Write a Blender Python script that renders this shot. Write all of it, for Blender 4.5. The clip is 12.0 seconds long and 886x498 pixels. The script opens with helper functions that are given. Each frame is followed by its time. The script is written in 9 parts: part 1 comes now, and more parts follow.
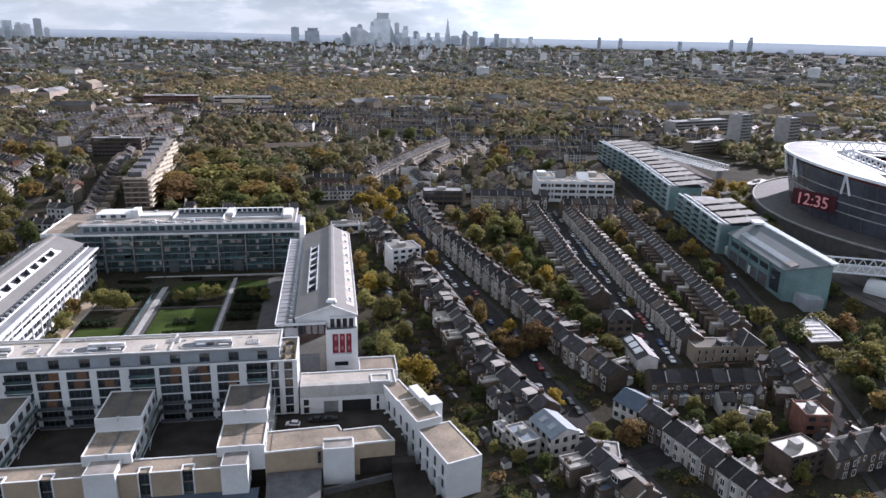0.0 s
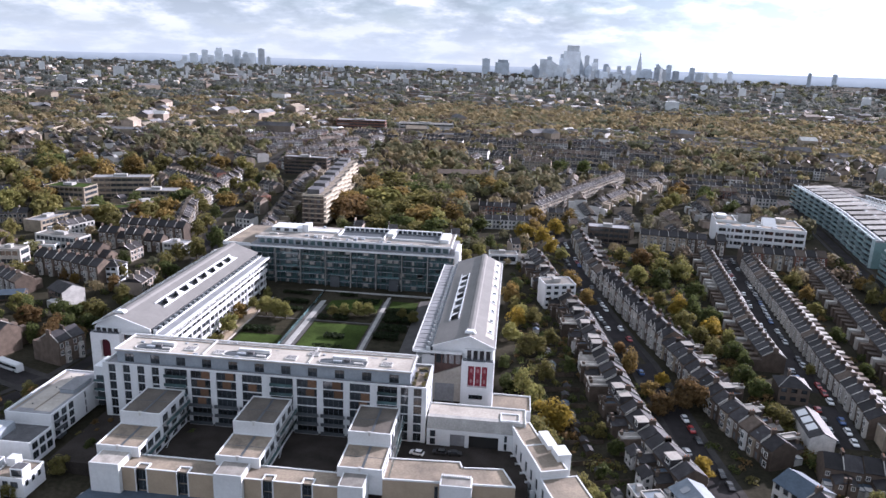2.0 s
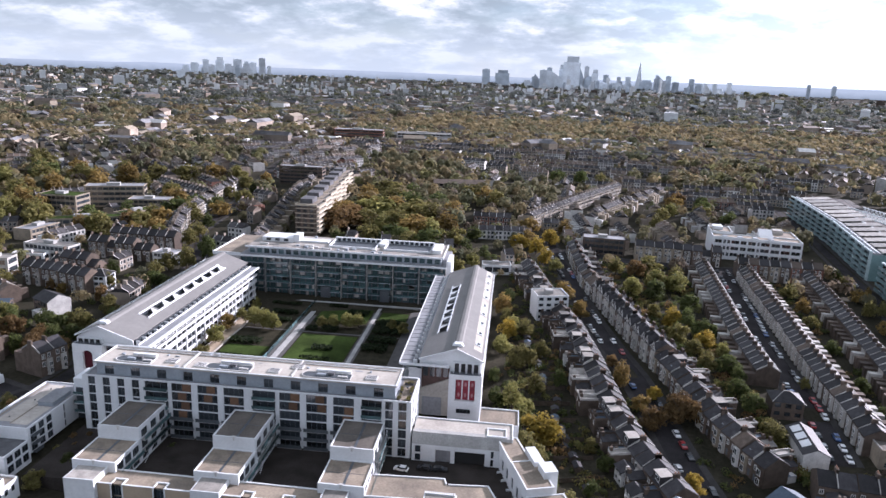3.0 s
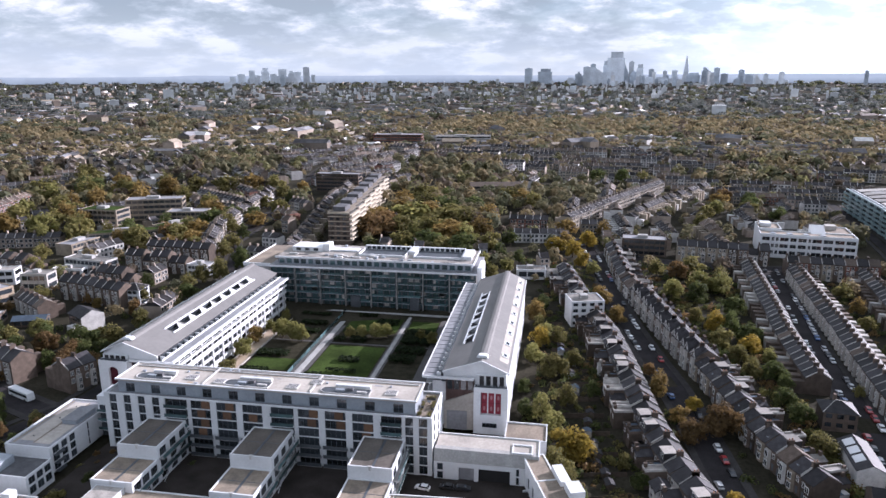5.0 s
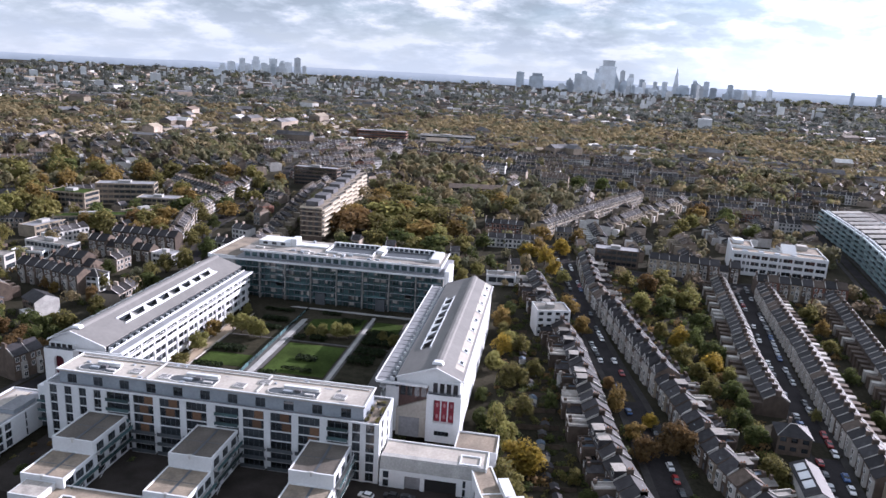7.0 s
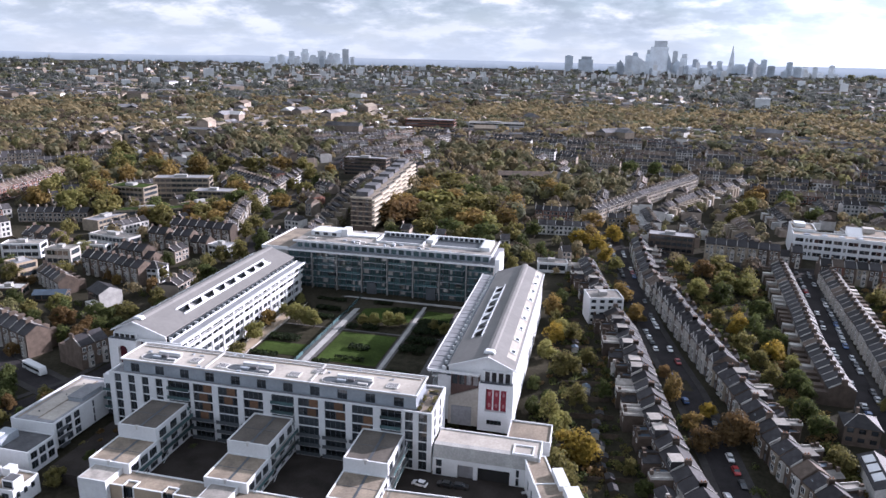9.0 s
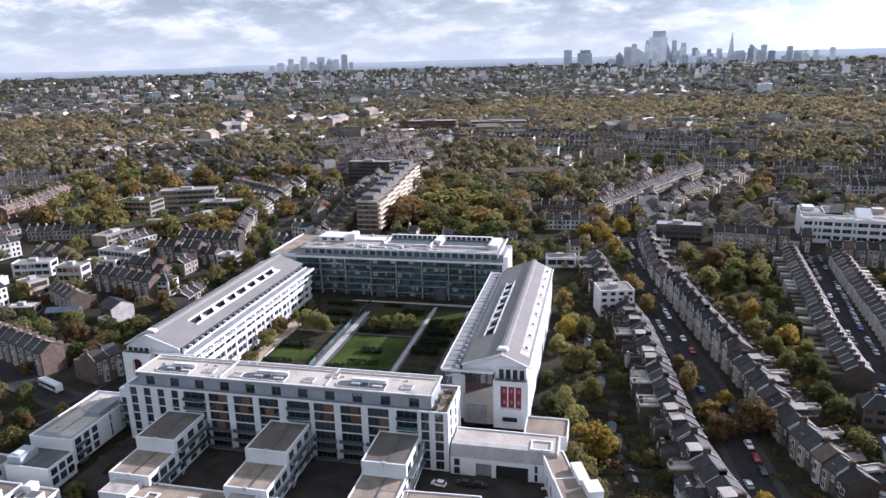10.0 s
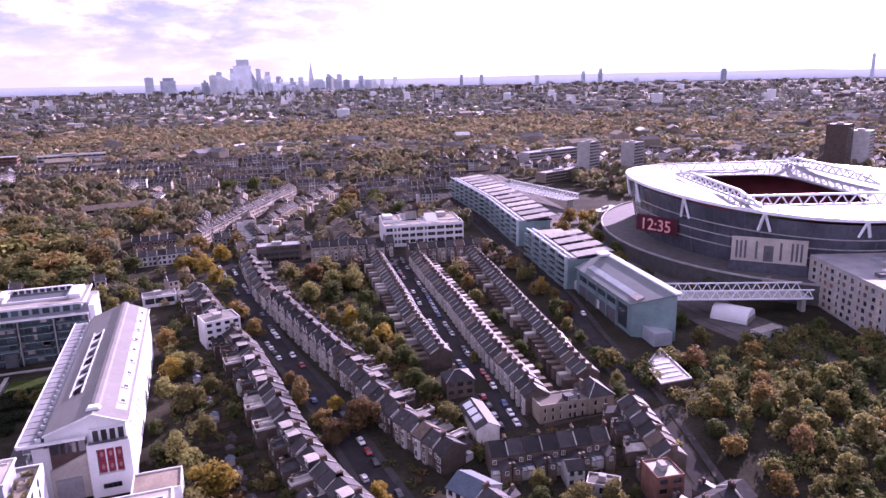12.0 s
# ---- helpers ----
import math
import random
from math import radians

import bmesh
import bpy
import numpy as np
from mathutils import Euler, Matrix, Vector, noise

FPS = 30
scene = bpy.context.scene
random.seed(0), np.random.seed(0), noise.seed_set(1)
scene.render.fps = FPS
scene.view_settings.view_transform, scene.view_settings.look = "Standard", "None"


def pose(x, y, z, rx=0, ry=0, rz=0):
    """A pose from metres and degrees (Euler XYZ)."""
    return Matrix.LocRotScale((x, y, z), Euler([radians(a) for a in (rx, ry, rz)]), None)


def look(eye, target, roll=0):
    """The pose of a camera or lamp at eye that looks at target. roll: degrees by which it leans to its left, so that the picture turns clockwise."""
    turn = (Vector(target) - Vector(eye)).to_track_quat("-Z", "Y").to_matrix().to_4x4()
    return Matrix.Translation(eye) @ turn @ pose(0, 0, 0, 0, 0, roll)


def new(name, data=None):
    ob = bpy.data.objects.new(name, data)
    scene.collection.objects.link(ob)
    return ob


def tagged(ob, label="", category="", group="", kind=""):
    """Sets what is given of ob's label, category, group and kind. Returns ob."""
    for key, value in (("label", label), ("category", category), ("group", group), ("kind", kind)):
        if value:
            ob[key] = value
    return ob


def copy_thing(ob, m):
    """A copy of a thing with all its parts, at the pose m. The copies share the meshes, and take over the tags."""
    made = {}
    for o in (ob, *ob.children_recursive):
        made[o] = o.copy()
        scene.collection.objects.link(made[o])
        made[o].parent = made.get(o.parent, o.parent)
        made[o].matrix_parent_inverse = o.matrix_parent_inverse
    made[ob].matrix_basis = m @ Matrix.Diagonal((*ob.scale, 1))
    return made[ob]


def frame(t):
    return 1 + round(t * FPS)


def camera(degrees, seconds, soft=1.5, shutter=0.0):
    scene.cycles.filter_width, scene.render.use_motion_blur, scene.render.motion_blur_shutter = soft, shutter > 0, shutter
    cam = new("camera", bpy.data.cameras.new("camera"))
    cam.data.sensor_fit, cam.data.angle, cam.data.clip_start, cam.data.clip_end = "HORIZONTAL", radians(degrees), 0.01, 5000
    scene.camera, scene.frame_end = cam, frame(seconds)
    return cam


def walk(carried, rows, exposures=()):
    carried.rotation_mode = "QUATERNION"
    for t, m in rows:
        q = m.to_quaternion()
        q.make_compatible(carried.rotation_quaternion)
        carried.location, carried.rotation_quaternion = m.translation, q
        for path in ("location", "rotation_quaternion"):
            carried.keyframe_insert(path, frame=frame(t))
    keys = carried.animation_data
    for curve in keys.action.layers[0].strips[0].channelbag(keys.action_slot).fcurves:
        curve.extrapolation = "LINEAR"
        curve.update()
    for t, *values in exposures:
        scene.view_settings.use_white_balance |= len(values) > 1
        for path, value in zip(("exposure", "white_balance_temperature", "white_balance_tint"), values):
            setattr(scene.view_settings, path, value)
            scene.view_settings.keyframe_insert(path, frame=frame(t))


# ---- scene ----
cam = camera(65.3, 12.0)
PATH = [
    (0, (-26.682, -2.445, 110.855), (-26.371, -0.558, 110.270), 1.3),
    (0.2, (-26.404, -1.878, 110.721), (-26.101, 0.011, 110.138), 1.43),
    (0.5, (-25.987, -1.027, 110.521), (-25.930, 0.882, 109.930), 1.7),
    (0.7, (-24.11, -0.197, 110.274), (-24.252, 1.706, 109.678), 1.49),
    (0.8, (-23.171, 0.217, 110.151), (-23.346, 2.118, 109.554), 1.47),
    (0.9, (-22.233, 0.632, 110.027), (-22.415, 2.532, 109.431), 1.51),
    (1, (-21.294, 1.047, 109.904), (-21.479, 2.947, 109.308), 1.5),
    (1.2, (-20.427, 1.709, 109.893), (-20.612, 3.610, 109.299), 1.53),
    (1.5, (-19.126, 2.703, 109.877), (-19.310, 4.605, 109.284), 1.6),
    (1.7, (-18.334, 3.535, 110.012), (-18.519, 5.436, 109.422), 1.71),
    (2, (-17.147, 4.782, 110.215), (-17.335, 6.705, 109.698), 2.1),
    (2.5, (-15.169, 6.534, 109.751), (-15.360, 8.464, 109.261), 2.3),
    (2.7, (-14.474, 7.439, 109.798), (-14.664, 9.369, 109.308), 2.31),
    (4.3, (-8.917, 14.682, 110.17), (-9.148, 16.607, 109.682), 2.46),
    (4.5, (-8.222, 15.587, 110.217), (-8.526, 17.502, 109.727), 2),
    (4.7, (-7.355, 16.513, 110.213), (-7.663, 18.428, 109.724), 2.75),
    (5, (-6.054, 17.903, 110.208), (-6.381, 19.815, 109.721), -0.1),
    (5.2, (-5.073, 18.728, 110.234), (-5.405, 20.639, 109.747), -0.6),
    (5.5, (-3.601, 19.966, 110.273), (-3.909, 21.881, 109.785), 1.9),
    (5.8, (-2.335, 21.066, 110.481), (-2.649, 22.981, 109.993), 0.83),
    (6, (-1.491, 21.8, 110.619), (-1.809, 23.713, 110.132), 0.1),
    (6.2, (-0.635, 22.439, 110.748), (-0.964, 24.351, 110.261), -0.51),
    (6.5, (0.65, 23.398, 110.941), (0.369, 25.317, 110.453), 3.2),
    (6.7, (0.574, 23.464, 110.932), (0.292, 25.383, 110.444), 3.21),
    (8.3, (-0.03, 23.993, 110.858), (-0.310, 25.903, 110.337), 2.32),
    (8.5, (-0.105, 24.059, 110.849), (-0.494, 25.949, 110.323), 1.9),
    (9, (0.129, 24.466, 110.867), (-0.290, 26.349, 110.339), 1.3),
    (9.5, (-0.064, 24.523, 110.857), (-0.483, 26.406, 110.328), 0.9),
    (10, (-0.084, 24.372, 110.458), (-0.524, 26.251, 109.932), -1.5),
    (10.2, (0.926, 24.541, 110.408), (0.556, 26.435, 109.883), -0.97),
    (10.3, (1.43, 24.626, 110.382), (1.202, 26.544, 109.863), -1.12),
    (10.4, (1.935, 24.71, 110.357), (1.859, 26.643, 109.847), -2.1),
    (10.5, (2.44, 24.795, 110.332), (2.465, 26.730, 109.826), -2.7),
    (10.7, (2.6, 24.925, 110.321), (2.692, 26.859, 109.817), -1.92),
    (11, (2.84, 25.121, 110.305), (2.925, 27.055, 109.801), -3.2),
    (11.2, (4.286, 25.31, 110.269), (4.436, 27.241, 109.768), -4.39),
    (11.3, (5.008, 25.405, 110.25), (5.283, 27.323, 109.755), -4.95),
    (11.4, (5.731, 25.499, 110.232), (6.152, 27.392, 109.743), -4.68),
    (11.5, (6.454, 25.594, 110.214), (6.994, 27.457, 109.728), -4.3),
    (11.7, (6.338, 25.634, 109.771), (6.957, 27.475, 109.295), -6.17),
    (12, (6.164, 25.694, 109.107), (6.801, 27.528, 108.629), -1.3),
]
# stops, kelvin and tint of the clip's camera; the low sun tints the lens at the end
EXPOSURES = [(0.0, 0.93, 5870, 25), (0.5, 1.06, 5850, 25), (1.0, 1.16, 5800, 27), (2.5, 1.13, 5790, 27), (4.5, 1.06, 5780, 27), (11.3, 1.08, 5750, 27), (11.5, 1.18, 5730, 28), (11.7, 1.25, 5800, 45), (12.0, 1.4, 5850, 75)]
walk(cam, [(t, look(eye, target, roll)) for t, eye, target, roll in PATH], EXPOSURES)

# ---- world and sun ----
SUN_AZ, SUN_EL = 51.0, 20.5     # degrees to the right of straight ahead (+y), and above the horizon
world = bpy.data.worlds.new("sky")
scene.world = world
world.use_nodes = True
wn, wl = world.node_tree.nodes, world.node_tree.links
wn.clear()
w_out = wn.new("ShaderNodeOutputWorld")
w_bg = wn.new("ShaderNodeBackground")
w_sky = wn.new("ShaderNodeTexSky")
w_sky.sky_type = "NISHITA"
w_sky.sun_disc = False
w_sky.sun_elevation = radians(SUN_EL)
w_sky.sun_rotation = radians(SUN_AZ)
w_sky.altitude = 100
w_sky.air_density, w_sky.dust_density, w_sky.ozone_density = 1.0, 0.2, 2.0
w_co = wn.new("ShaderNodeTexCoord")
w_sep = wn.new("ShaderNodeSeparateXYZ")
wl.new(w_co.outputs["Generated"], w_sep.inputs[0])
# clouds lie in a flat layer: the direction is divided by its height, so that they crowd towards the horizon
w_h = wn.new("ShaderNodeMath"); w_h.operation = "MAXIMUM"; w_h.inputs[1].default_value = 0.0
wl.new(w_sep.outputs["Z"], w_h.inputs[0])
w_add = wn.new("ShaderNodeMath"); w_add.operation = "ADD"; w_add.inputs[1].default_value = 0.27
wl.new(w_h.outputs[0], w_add.inputs[0])
w_dx = wn.new("ShaderNodeMath"); w_dx.operation = "DIVIDE"
w_dy = wn.new("ShaderNodeMath"); w_dy.operation = "DIVIDE"
wl.new(w_sep.outputs["X"], w_dx.inputs[0]); wl.new(w_add.outputs[0], w_dx.inputs[1])
wl.new(w_sep.outputs["Y"], w_dy.inputs[0]); wl.new(w_add.outputs[0], w_dy.inputs[1])
w_com = wn.new("ShaderNodeCombineXYZ")
wl.new(w_dx.outputs[0], w_com.inputs[0]); wl.new(w_dy.outputs[0], w_com.inputs[1])
w_no = wn.new("ShaderNodeTexNoise")
w_no.inputs["Scale"].default_value = 1.5
w_no.inputs["Detail"].default_value = 9.0
w_no.inputs["Roughness"].default_value = 0.58
w_no.inputs["Distortion"].default_value = 0.08
wl.new(w_com.outputs[0], w_no.inputs["Vector"])
w_cov = wn.new("ShaderNodeValToRGB")
w_cov.color_ramp.elements[0].position, w_cov.color_ramp.elements[1].position = 0.36, 0.52
w_cov.color_ramp.elements[0].color = (0.55, 0.55, 0.55, 1)
wl.new(w_no.outputs["Fac"], w_cov.inputs[0])
w_no2 = wn.new("ShaderNodeTexNoise")
w_no2.inputs["Scale"].default_value = 3.6
w_no2.inputs["Detail"].default_value = 9.0
w_no2.inputs["Roughness"].default_value = 0.6
w_no2.inputs["Distortion"].default_value = 0.1
wl.new(w_com.outputs[0], w_no2.inputs["Vector"])
w_shade = wn.new("ShaderNodeValToRGB")
w_shade.color_ramp.elements[0].position, w_shade.color_ramp.elements[1].position = 0.42, 0.60
w_shade.color_ramp.elements[0].color = (3.9, 4.7, 4.78, 1)
w_shade.color_ramp.elements[1].color = (9.8, 10.2, 9.6, 1)
w_mid = w_shade.color_ramp.elements.new(0.51)
w_mid.color = (5.5, 6.4, 6.4, 1)
wl.new(w_no2.outputs["Fac"], w_shade.inputs[0])
# the bright veil round the sun
w_nrm = wn.new("ShaderNodeVectorMath"); w_nrm.operation = "DOT_PRODUCT"
w_nrm.inputs[1].default_value = (math.sin(radians(SUN_AZ)) * math.cos(radians(SUN_EL)), math.cos(radians(SUN_AZ)) * math.cos(radians(SUN_EL)), math.sin(radians(SUN_EL)))
wl.new(w_co.outputs["Generated"], w_nrm.inputs[0])
w_veil = wn.new("ShaderNodeMapRange")
w_veil.inputs["From Min"].default_value, w_veil.inputs["From Max"].default_value = 0.66, 1.0
w_veil.inputs["To Min"].default_value, w_veil.inputs["To Max"].default_value = 0.0, 1.8
w_front = wn.new("ShaderNodeMapRange")     # clouds opposite the sun are lit full on
w_front.inputs["From Min"].default_value, w_front.inputs["From Max"].default_value = -0.25, -0.95
w_front.inputs["To Min"].default_value, w_front.inputs["To Max"].default_value = 1.0, 1.9
wl.new(w_nrm.outputs["Value"], w_front.inputs["Value"])
w_sum = wn.new("ShaderNodeMath"); w_sum.operation = "ADD"
wl.new(w_veil.outputs[0], w_sum.inputs[0]); wl.new(w_front.outputs[0], w_sum.inputs[1])
wl.new(w_nrm.outputs["Value"], w_veil.inputs["Value"])
w_mul = wn.new("ShaderNodeVectorMath"); w_mul.operation = "SCALE"
wl.new(w_shade.outputs[0], w_mul.inputs[0]); wl.new(w_sum.outputs[0], w_mul.inputs["Scale"])
w_mix = wn.new("ShaderNodeMix"); w_mix.data_type = "RGBA"
wl.new(w_cov.outputs[0], w_mix.inputs["Factor"])
wl.new(w_sky.outputs[0], w_mix.inputs["A"]); wl.new(w_mul.outputs[0], w_mix.inputs["B"])
w_low = wn.new("ShaderNodeMapRange")
w_low.interpolation_type = "SMOOTHSTEP"
w_low.inputs["From Min"].default_value, w_low.inputs["From Max"].default_value = 0.0, 0.10
w_low.inputs["To Min"].default_value, w_low.inputs["To Max"].default_value = 0.75, 0.0
wl.new(w_h.outputs[0], w_low.inputs["Value"])
w_belt = wn.new("ShaderNodeVectorMath"); w_belt.operation = "SCALE"
w_belt.inputs[0].default_value = (6.8, 7.7, 7.85)
wl.new(w_sum.outputs[0], w_belt.inputs["Scale"])
w_mix2 = wn.new("ShaderNodeMix"); w_mix2.data_type = "RGBA"
wl.new(w_low.outputs[0], w_mix2.inputs["Factor"])
wl.new(w_mix.outputs["Result"], w_mix2.inputs["A"]); wl.new(w_belt.outputs[0], w_mix2.inputs["B"])
wl.new(w_mix2.outputs["Result"], w_bg.inputs["Color"])
w_bg.inputs["Strength"].default_value = 0.052
wl.new(w_bg.outputs[0], w_out.inputs[0])

sun = new("sun", bpy.data.lights.new("sun", "SUN"))
sun.data.energy, sun.data.angle, sun.data.color = 5.0, radians(0.6), (1.0, 0.95, 0.88)
sun.matrix_world = look((300 * math.sin(radians(SUN_AZ)), 300 * math.cos(radians(SUN_AZ)), 300 * math.tan(radians(SUN_EL))), (0, 0, 0))


# ---- materials ----
def mat(name, color, rough=0.85, metal=0.0, vary=0.25, scale=0.4, fine=6.0, bump=0.0, tone=None, rand=0.0, coord="Object", spec=0.3, island=0.0):
    """A surface of one base colour, with stains at one scale, grain at a finer one, and an own tone for each object."""
    m = bpy.data.materials.new(name)
    m.use_nodes = True
    n, l = m.node_tree.nodes, m.node_tree.links
    b = n["Principled BSDF"]
    b.inputs["Roughness"].default_value, b.inputs["Metallic"].default_value = rough, metal
    b.inputs["Specular IOR Level"].default_value = spec
    co = n.new("ShaderNodeTexCoord")
    big, small = n.new("ShaderNodeTexNoise"), n.new("ShaderNodeTexNoise")
    big.inputs["Scale"].default_value, big.inputs["Detail"].default_value = scale, 5
    small.inputs["Scale"].default_value, small.inputs["Detail"].default_value = fine, 3
    l.new(co.outputs[coord], big.inputs["Vector"]); l.new(co.outputs[coord], small.inputs["Vector"])
    ramp = n.new("ShaderNodeValToRGB")
    c = Vector(color)
    dark = Vector(tone) if tone else c * (1 - vary)
    ramp.color_ramp.elements[0].position, ramp.color_ramp.elements[1].position = 0.32, 0.66
    ramp.color_ramp.elements[0].color = (*dark, 1)
    ramp.color_ramp.elements[1].color = (*(c * (1 + vary * 0.4)), 1)
    l.new(big.outputs["Fac"], ramp.inputs[0])
    grain = n.new("ShaderNodeMapRange")
    grain.inputs["From Min"].default_value, grain.inputs["From Max"].default_value = 0.3, 0.7
    grain.inputs["To Min"].default_value, grain.inputs["To Max"].default_value = 1 - vary * 0.6, 1 + vary * 0.4
    l.new(small.outputs["Fac"], grain.inputs["Value"])
    mul = n.new("ShaderNodeVectorMath"); mul.operation = "SCALE"
    l.new(ramp.outputs[0], mul.inputs[0]); l.new(grain.outputs[0], mul.inputs["Scale"])
    last = mul.outputs[0]
    if island:
        ge, mi = n.new("ShaderNodeNewGeometry"), n.new("ShaderNodeMapRange")
        mi.inputs["To Min"].default_value, mi.inputs["To Max"].default_value = 1 - island, 1 + island
        l.new(ge.outputs["Random Per Island"], mi.inputs["Value"])
        m3 = n.new("ShaderNodeVectorMath"); m3.operation = "SCALE"
        l.new(last, m3.inputs[0]); l.new(mi.outputs[0], m3.inputs["Scale"])
        last = m3.outputs[0]
    if rand:
        oi, mr = n.new("ShaderNodeObjectInfo"), n.new("ShaderNodeMapRange")
        mr.inputs["To Min"].default_value, mr.inputs["To Max"].default_value = 1 - rand, 1 + rand
        l.new(oi.outputs["Random"], mr.inputs["Value"])
        m2 = n.new("ShaderNodeVectorMath"); m2.operation = "SCALE"
        l.new(last, m2.inputs[0]); l.new(mr.outputs[0], m2.inputs["Scale"])
        last = m2.outputs[0]
    l.new(last, b.inputs["Base Color"])
    if bump:
        bp = n.new("ShaderNodeBump")
        bp.inputs["Strength"].default_value, bp.inputs["Distance"].default_value = bump, 0.05
        l.new(small.outputs["Fac"], bp.inputs["Height"]); l.new(bp.outputs[0], b.inputs["Normal"])
    return m


def leaf_mat(name, a, b_, rand=0.25):
    """Foliage: a tone for each clump between two colours, and an own tone for each tree."""
    m = bpy.data.materials.new(name)
    m.use_nodes = True
    n, l = m.node_tree.nodes, m.node_tree.links
    b = n["Principled BSDF"]
    b.inputs["Roughness"].default_value = 0.75
    b.inputs["Specular IOR Level"].default_value = 0.2
    geo, ramp = n.new("ShaderNodeNewGeometry"), n.new("ShaderNodeValToRGB")
    ramp.color_ramp.elements[0].color, ramp.color_ramp.elements[1].color = (*a, 1), (*b_, 1)
    l.new(geo.outputs["Random Per Island"], ramp.inputs[0])
    oi, mr = n.new("ShaderNodeObjectInfo"), n.new("ShaderNodeMapRange")
    mr.inputs["To Min"].default_value, mr.inputs["To Max"].default_value = 1 - rand, 1 + rand
    l.new(oi.outputs["Random"], mr.inputs["Value"])
    mul = n.new("ShaderNodeVectorMath"); mul.operation = "SCALE"
    l.new(ramp.outputs[0], mul.inputs[0]); l.new(mr.outputs[0], mul.inputs["Scale"])
    l.new(mul.outputs[0], b.inputs["Base Color"])
    tr = n.new("ShaderNodeBsdfTranslucent")
    l.new(mul.outputs[0], tr.inputs["Color"])
    mx = n.new("ShaderNodeMixShader")
    mx.inputs[0].default_value = 0.52
    l.new(b.outputs[0], mx.inputs[1]); l.new(tr.outputs[0], mx.inputs[2])
    l.new(mx.outputs[0], n["Material Output"].inputs[0])
    return m


M_GROUND = mat("garden_ground", (0.038, 0.034, 0.024), 0.95, vary=0.5, scale=0.05, fine=0.9, tone=(0.02, 0.019, 0.013), coord="Object", bump=0.3, spec=0.04)
M_ASPHALT = mat("asphalt", (0.036, 0.033, 0.034), 0.85, vary=0.35, scale=0.12, fine=3.0, spec=0.04)
M_BLUE_ROOF = mat("blue_grey_sheet_roof", (0.065, 0.09, 0.12), 0.7, vary=0.2, scale=0.3, fine=1.5)
M_BLUE_PALE = mat("pale_blue_sheet_roof", (0.16, 0.19, 0.22), 0.6, vary=0.2, scale=0.3, fine=1.5)
M_BALLAST = mat("railway_ballast", (0.085, 0.075, 0.07), 0.95, vary=0.35, scale=0.2, fine=2.0)
M_DECK = mat("dark_terrace_deck", (0.10, 0.10, 0.105), 0.8, vary=0.3, scale=0.3, fine=1.5)
M_YARD = mat("dark_yard_tarmac", (0.043, 0.037, 0.033), 0.85, vary=0.35, scale=0.15, fine=2.5, spec=0.04)
M_SOIL = mat("planting_soil", (0.036, 0.033, 0.022), 0.95, vary=0.4, scale=0.3, fine=2.5, spec=0.04)
M_PAVE = mat("paving_slabs", (0.085, 0.081, 0.078), 0.85, vary=0.25, scale=0.3, fine=2.5)
# street slabs darker than M_PAVE: the shade of the houses put into the colour
M_FOOTWAY = mat("shade_dark_footway_slabs", (0.052, 0.049, 0.047), 0.9, vary=0.3, scale=0.3, fine=2.5, spec=0.05)
M_WHITE = mat("white_render", (0.60, 0.61, 0.615), 0.75, vary=0.10, scale=0.12, fine=1.5)
M_WHITE_OLD = mat("weathered_white_paint", (0.47, 0.46, 0.44), 0.8, vary=0.22, scale=0.35, fine=2.0, rand=0.15)
M_TAN = mat("tan_cladding", (0.36, 0.285, 0.205), 0.8, vary=0.12, scale=0.3, fine=2.0)
M_FLAT_ROOF = mat("brown_flat_roof", (0.25, 0.205, 0.155), 0.9, vary=0.32, scale=0.14, fine=1.6, tone=(0.15, 0.125, 0.1))
M_DARK_FELT = mat("dark_roof_felt", (0.12, 0.105, 0.09), 0.9, vary=0.3, scale=0.14, fine=1.6)
M_GREY_ROOF = mat("grey_flat_roof", (0.25, 0.25, 0.26), 0.85, vary=0.25, scale=0.12, fine=1.2)
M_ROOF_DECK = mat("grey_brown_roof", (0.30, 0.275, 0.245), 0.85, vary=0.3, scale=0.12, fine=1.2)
M_CREAM_ROOF = mat("pale_flat_roof", (0.40, 0.365, 0.32), 0.85, vary=0.22, scale=0.12, fine=1.2)
M_METAL_ROOF = mat("grey_metal_roof", (0.135, 0.155, 0.16), 0.8, metal=0.0, vary=0.12, scale=0.08, fine=0.7)
M_STAND_ROOF = mat("standing_seam_roof", (0.168, 0.162, 0.154), 0.75, vary=0.14, scale=0.08, fine=0.7)
M_FELT = mat("grey_roof_felt", (0.22, 0.225, 0.235), 0.85, vary=0.2, scale=0.15, fine=1.2)
M_ZINC = mat("zinc_panel", (0.30, 0.33, 0.36), 0.5, metal=0.1, vary=0.15, scale=0.2, fine=1.5)
M_GLASS = mat("dark_window_glass", (0.03, 0.036, 0.042), 0.08, vary=0.3, scale=0.5, rand=0.5, spec=0.9)
M_GREEN_GLASS = mat("green_tinted_glass", (0.056, 0.10, 0.105), 0.12, vary=0.35, scale=0.25, rand=0.5, spec=0.9)
M_FRAME = mat("dark_grey_frame", (0.09, 0.10, 0.11), 0.5, metal=0.3, vary=0.15)
M_LOUVRE = mat("orange_brown_shutter", (0.14, 0.078, 0.045), 0.7, vary=0.3, scale=0.5, rand=0.4)
M_RED = mat("crimson_panel", (0.21, 0.02, 0.035), 0.5, vary=0.15)
M_EMBLEM = mat("faded_pink_emblem", (0.34, 0.16, 0.17), 0.6, vary=0.2)
M_BRICK_END = mat("dark_red_brown_brick", (0.085, 0.052, 0.045), 0.9, vary=0.3, scale=0.5, fine=4.0)
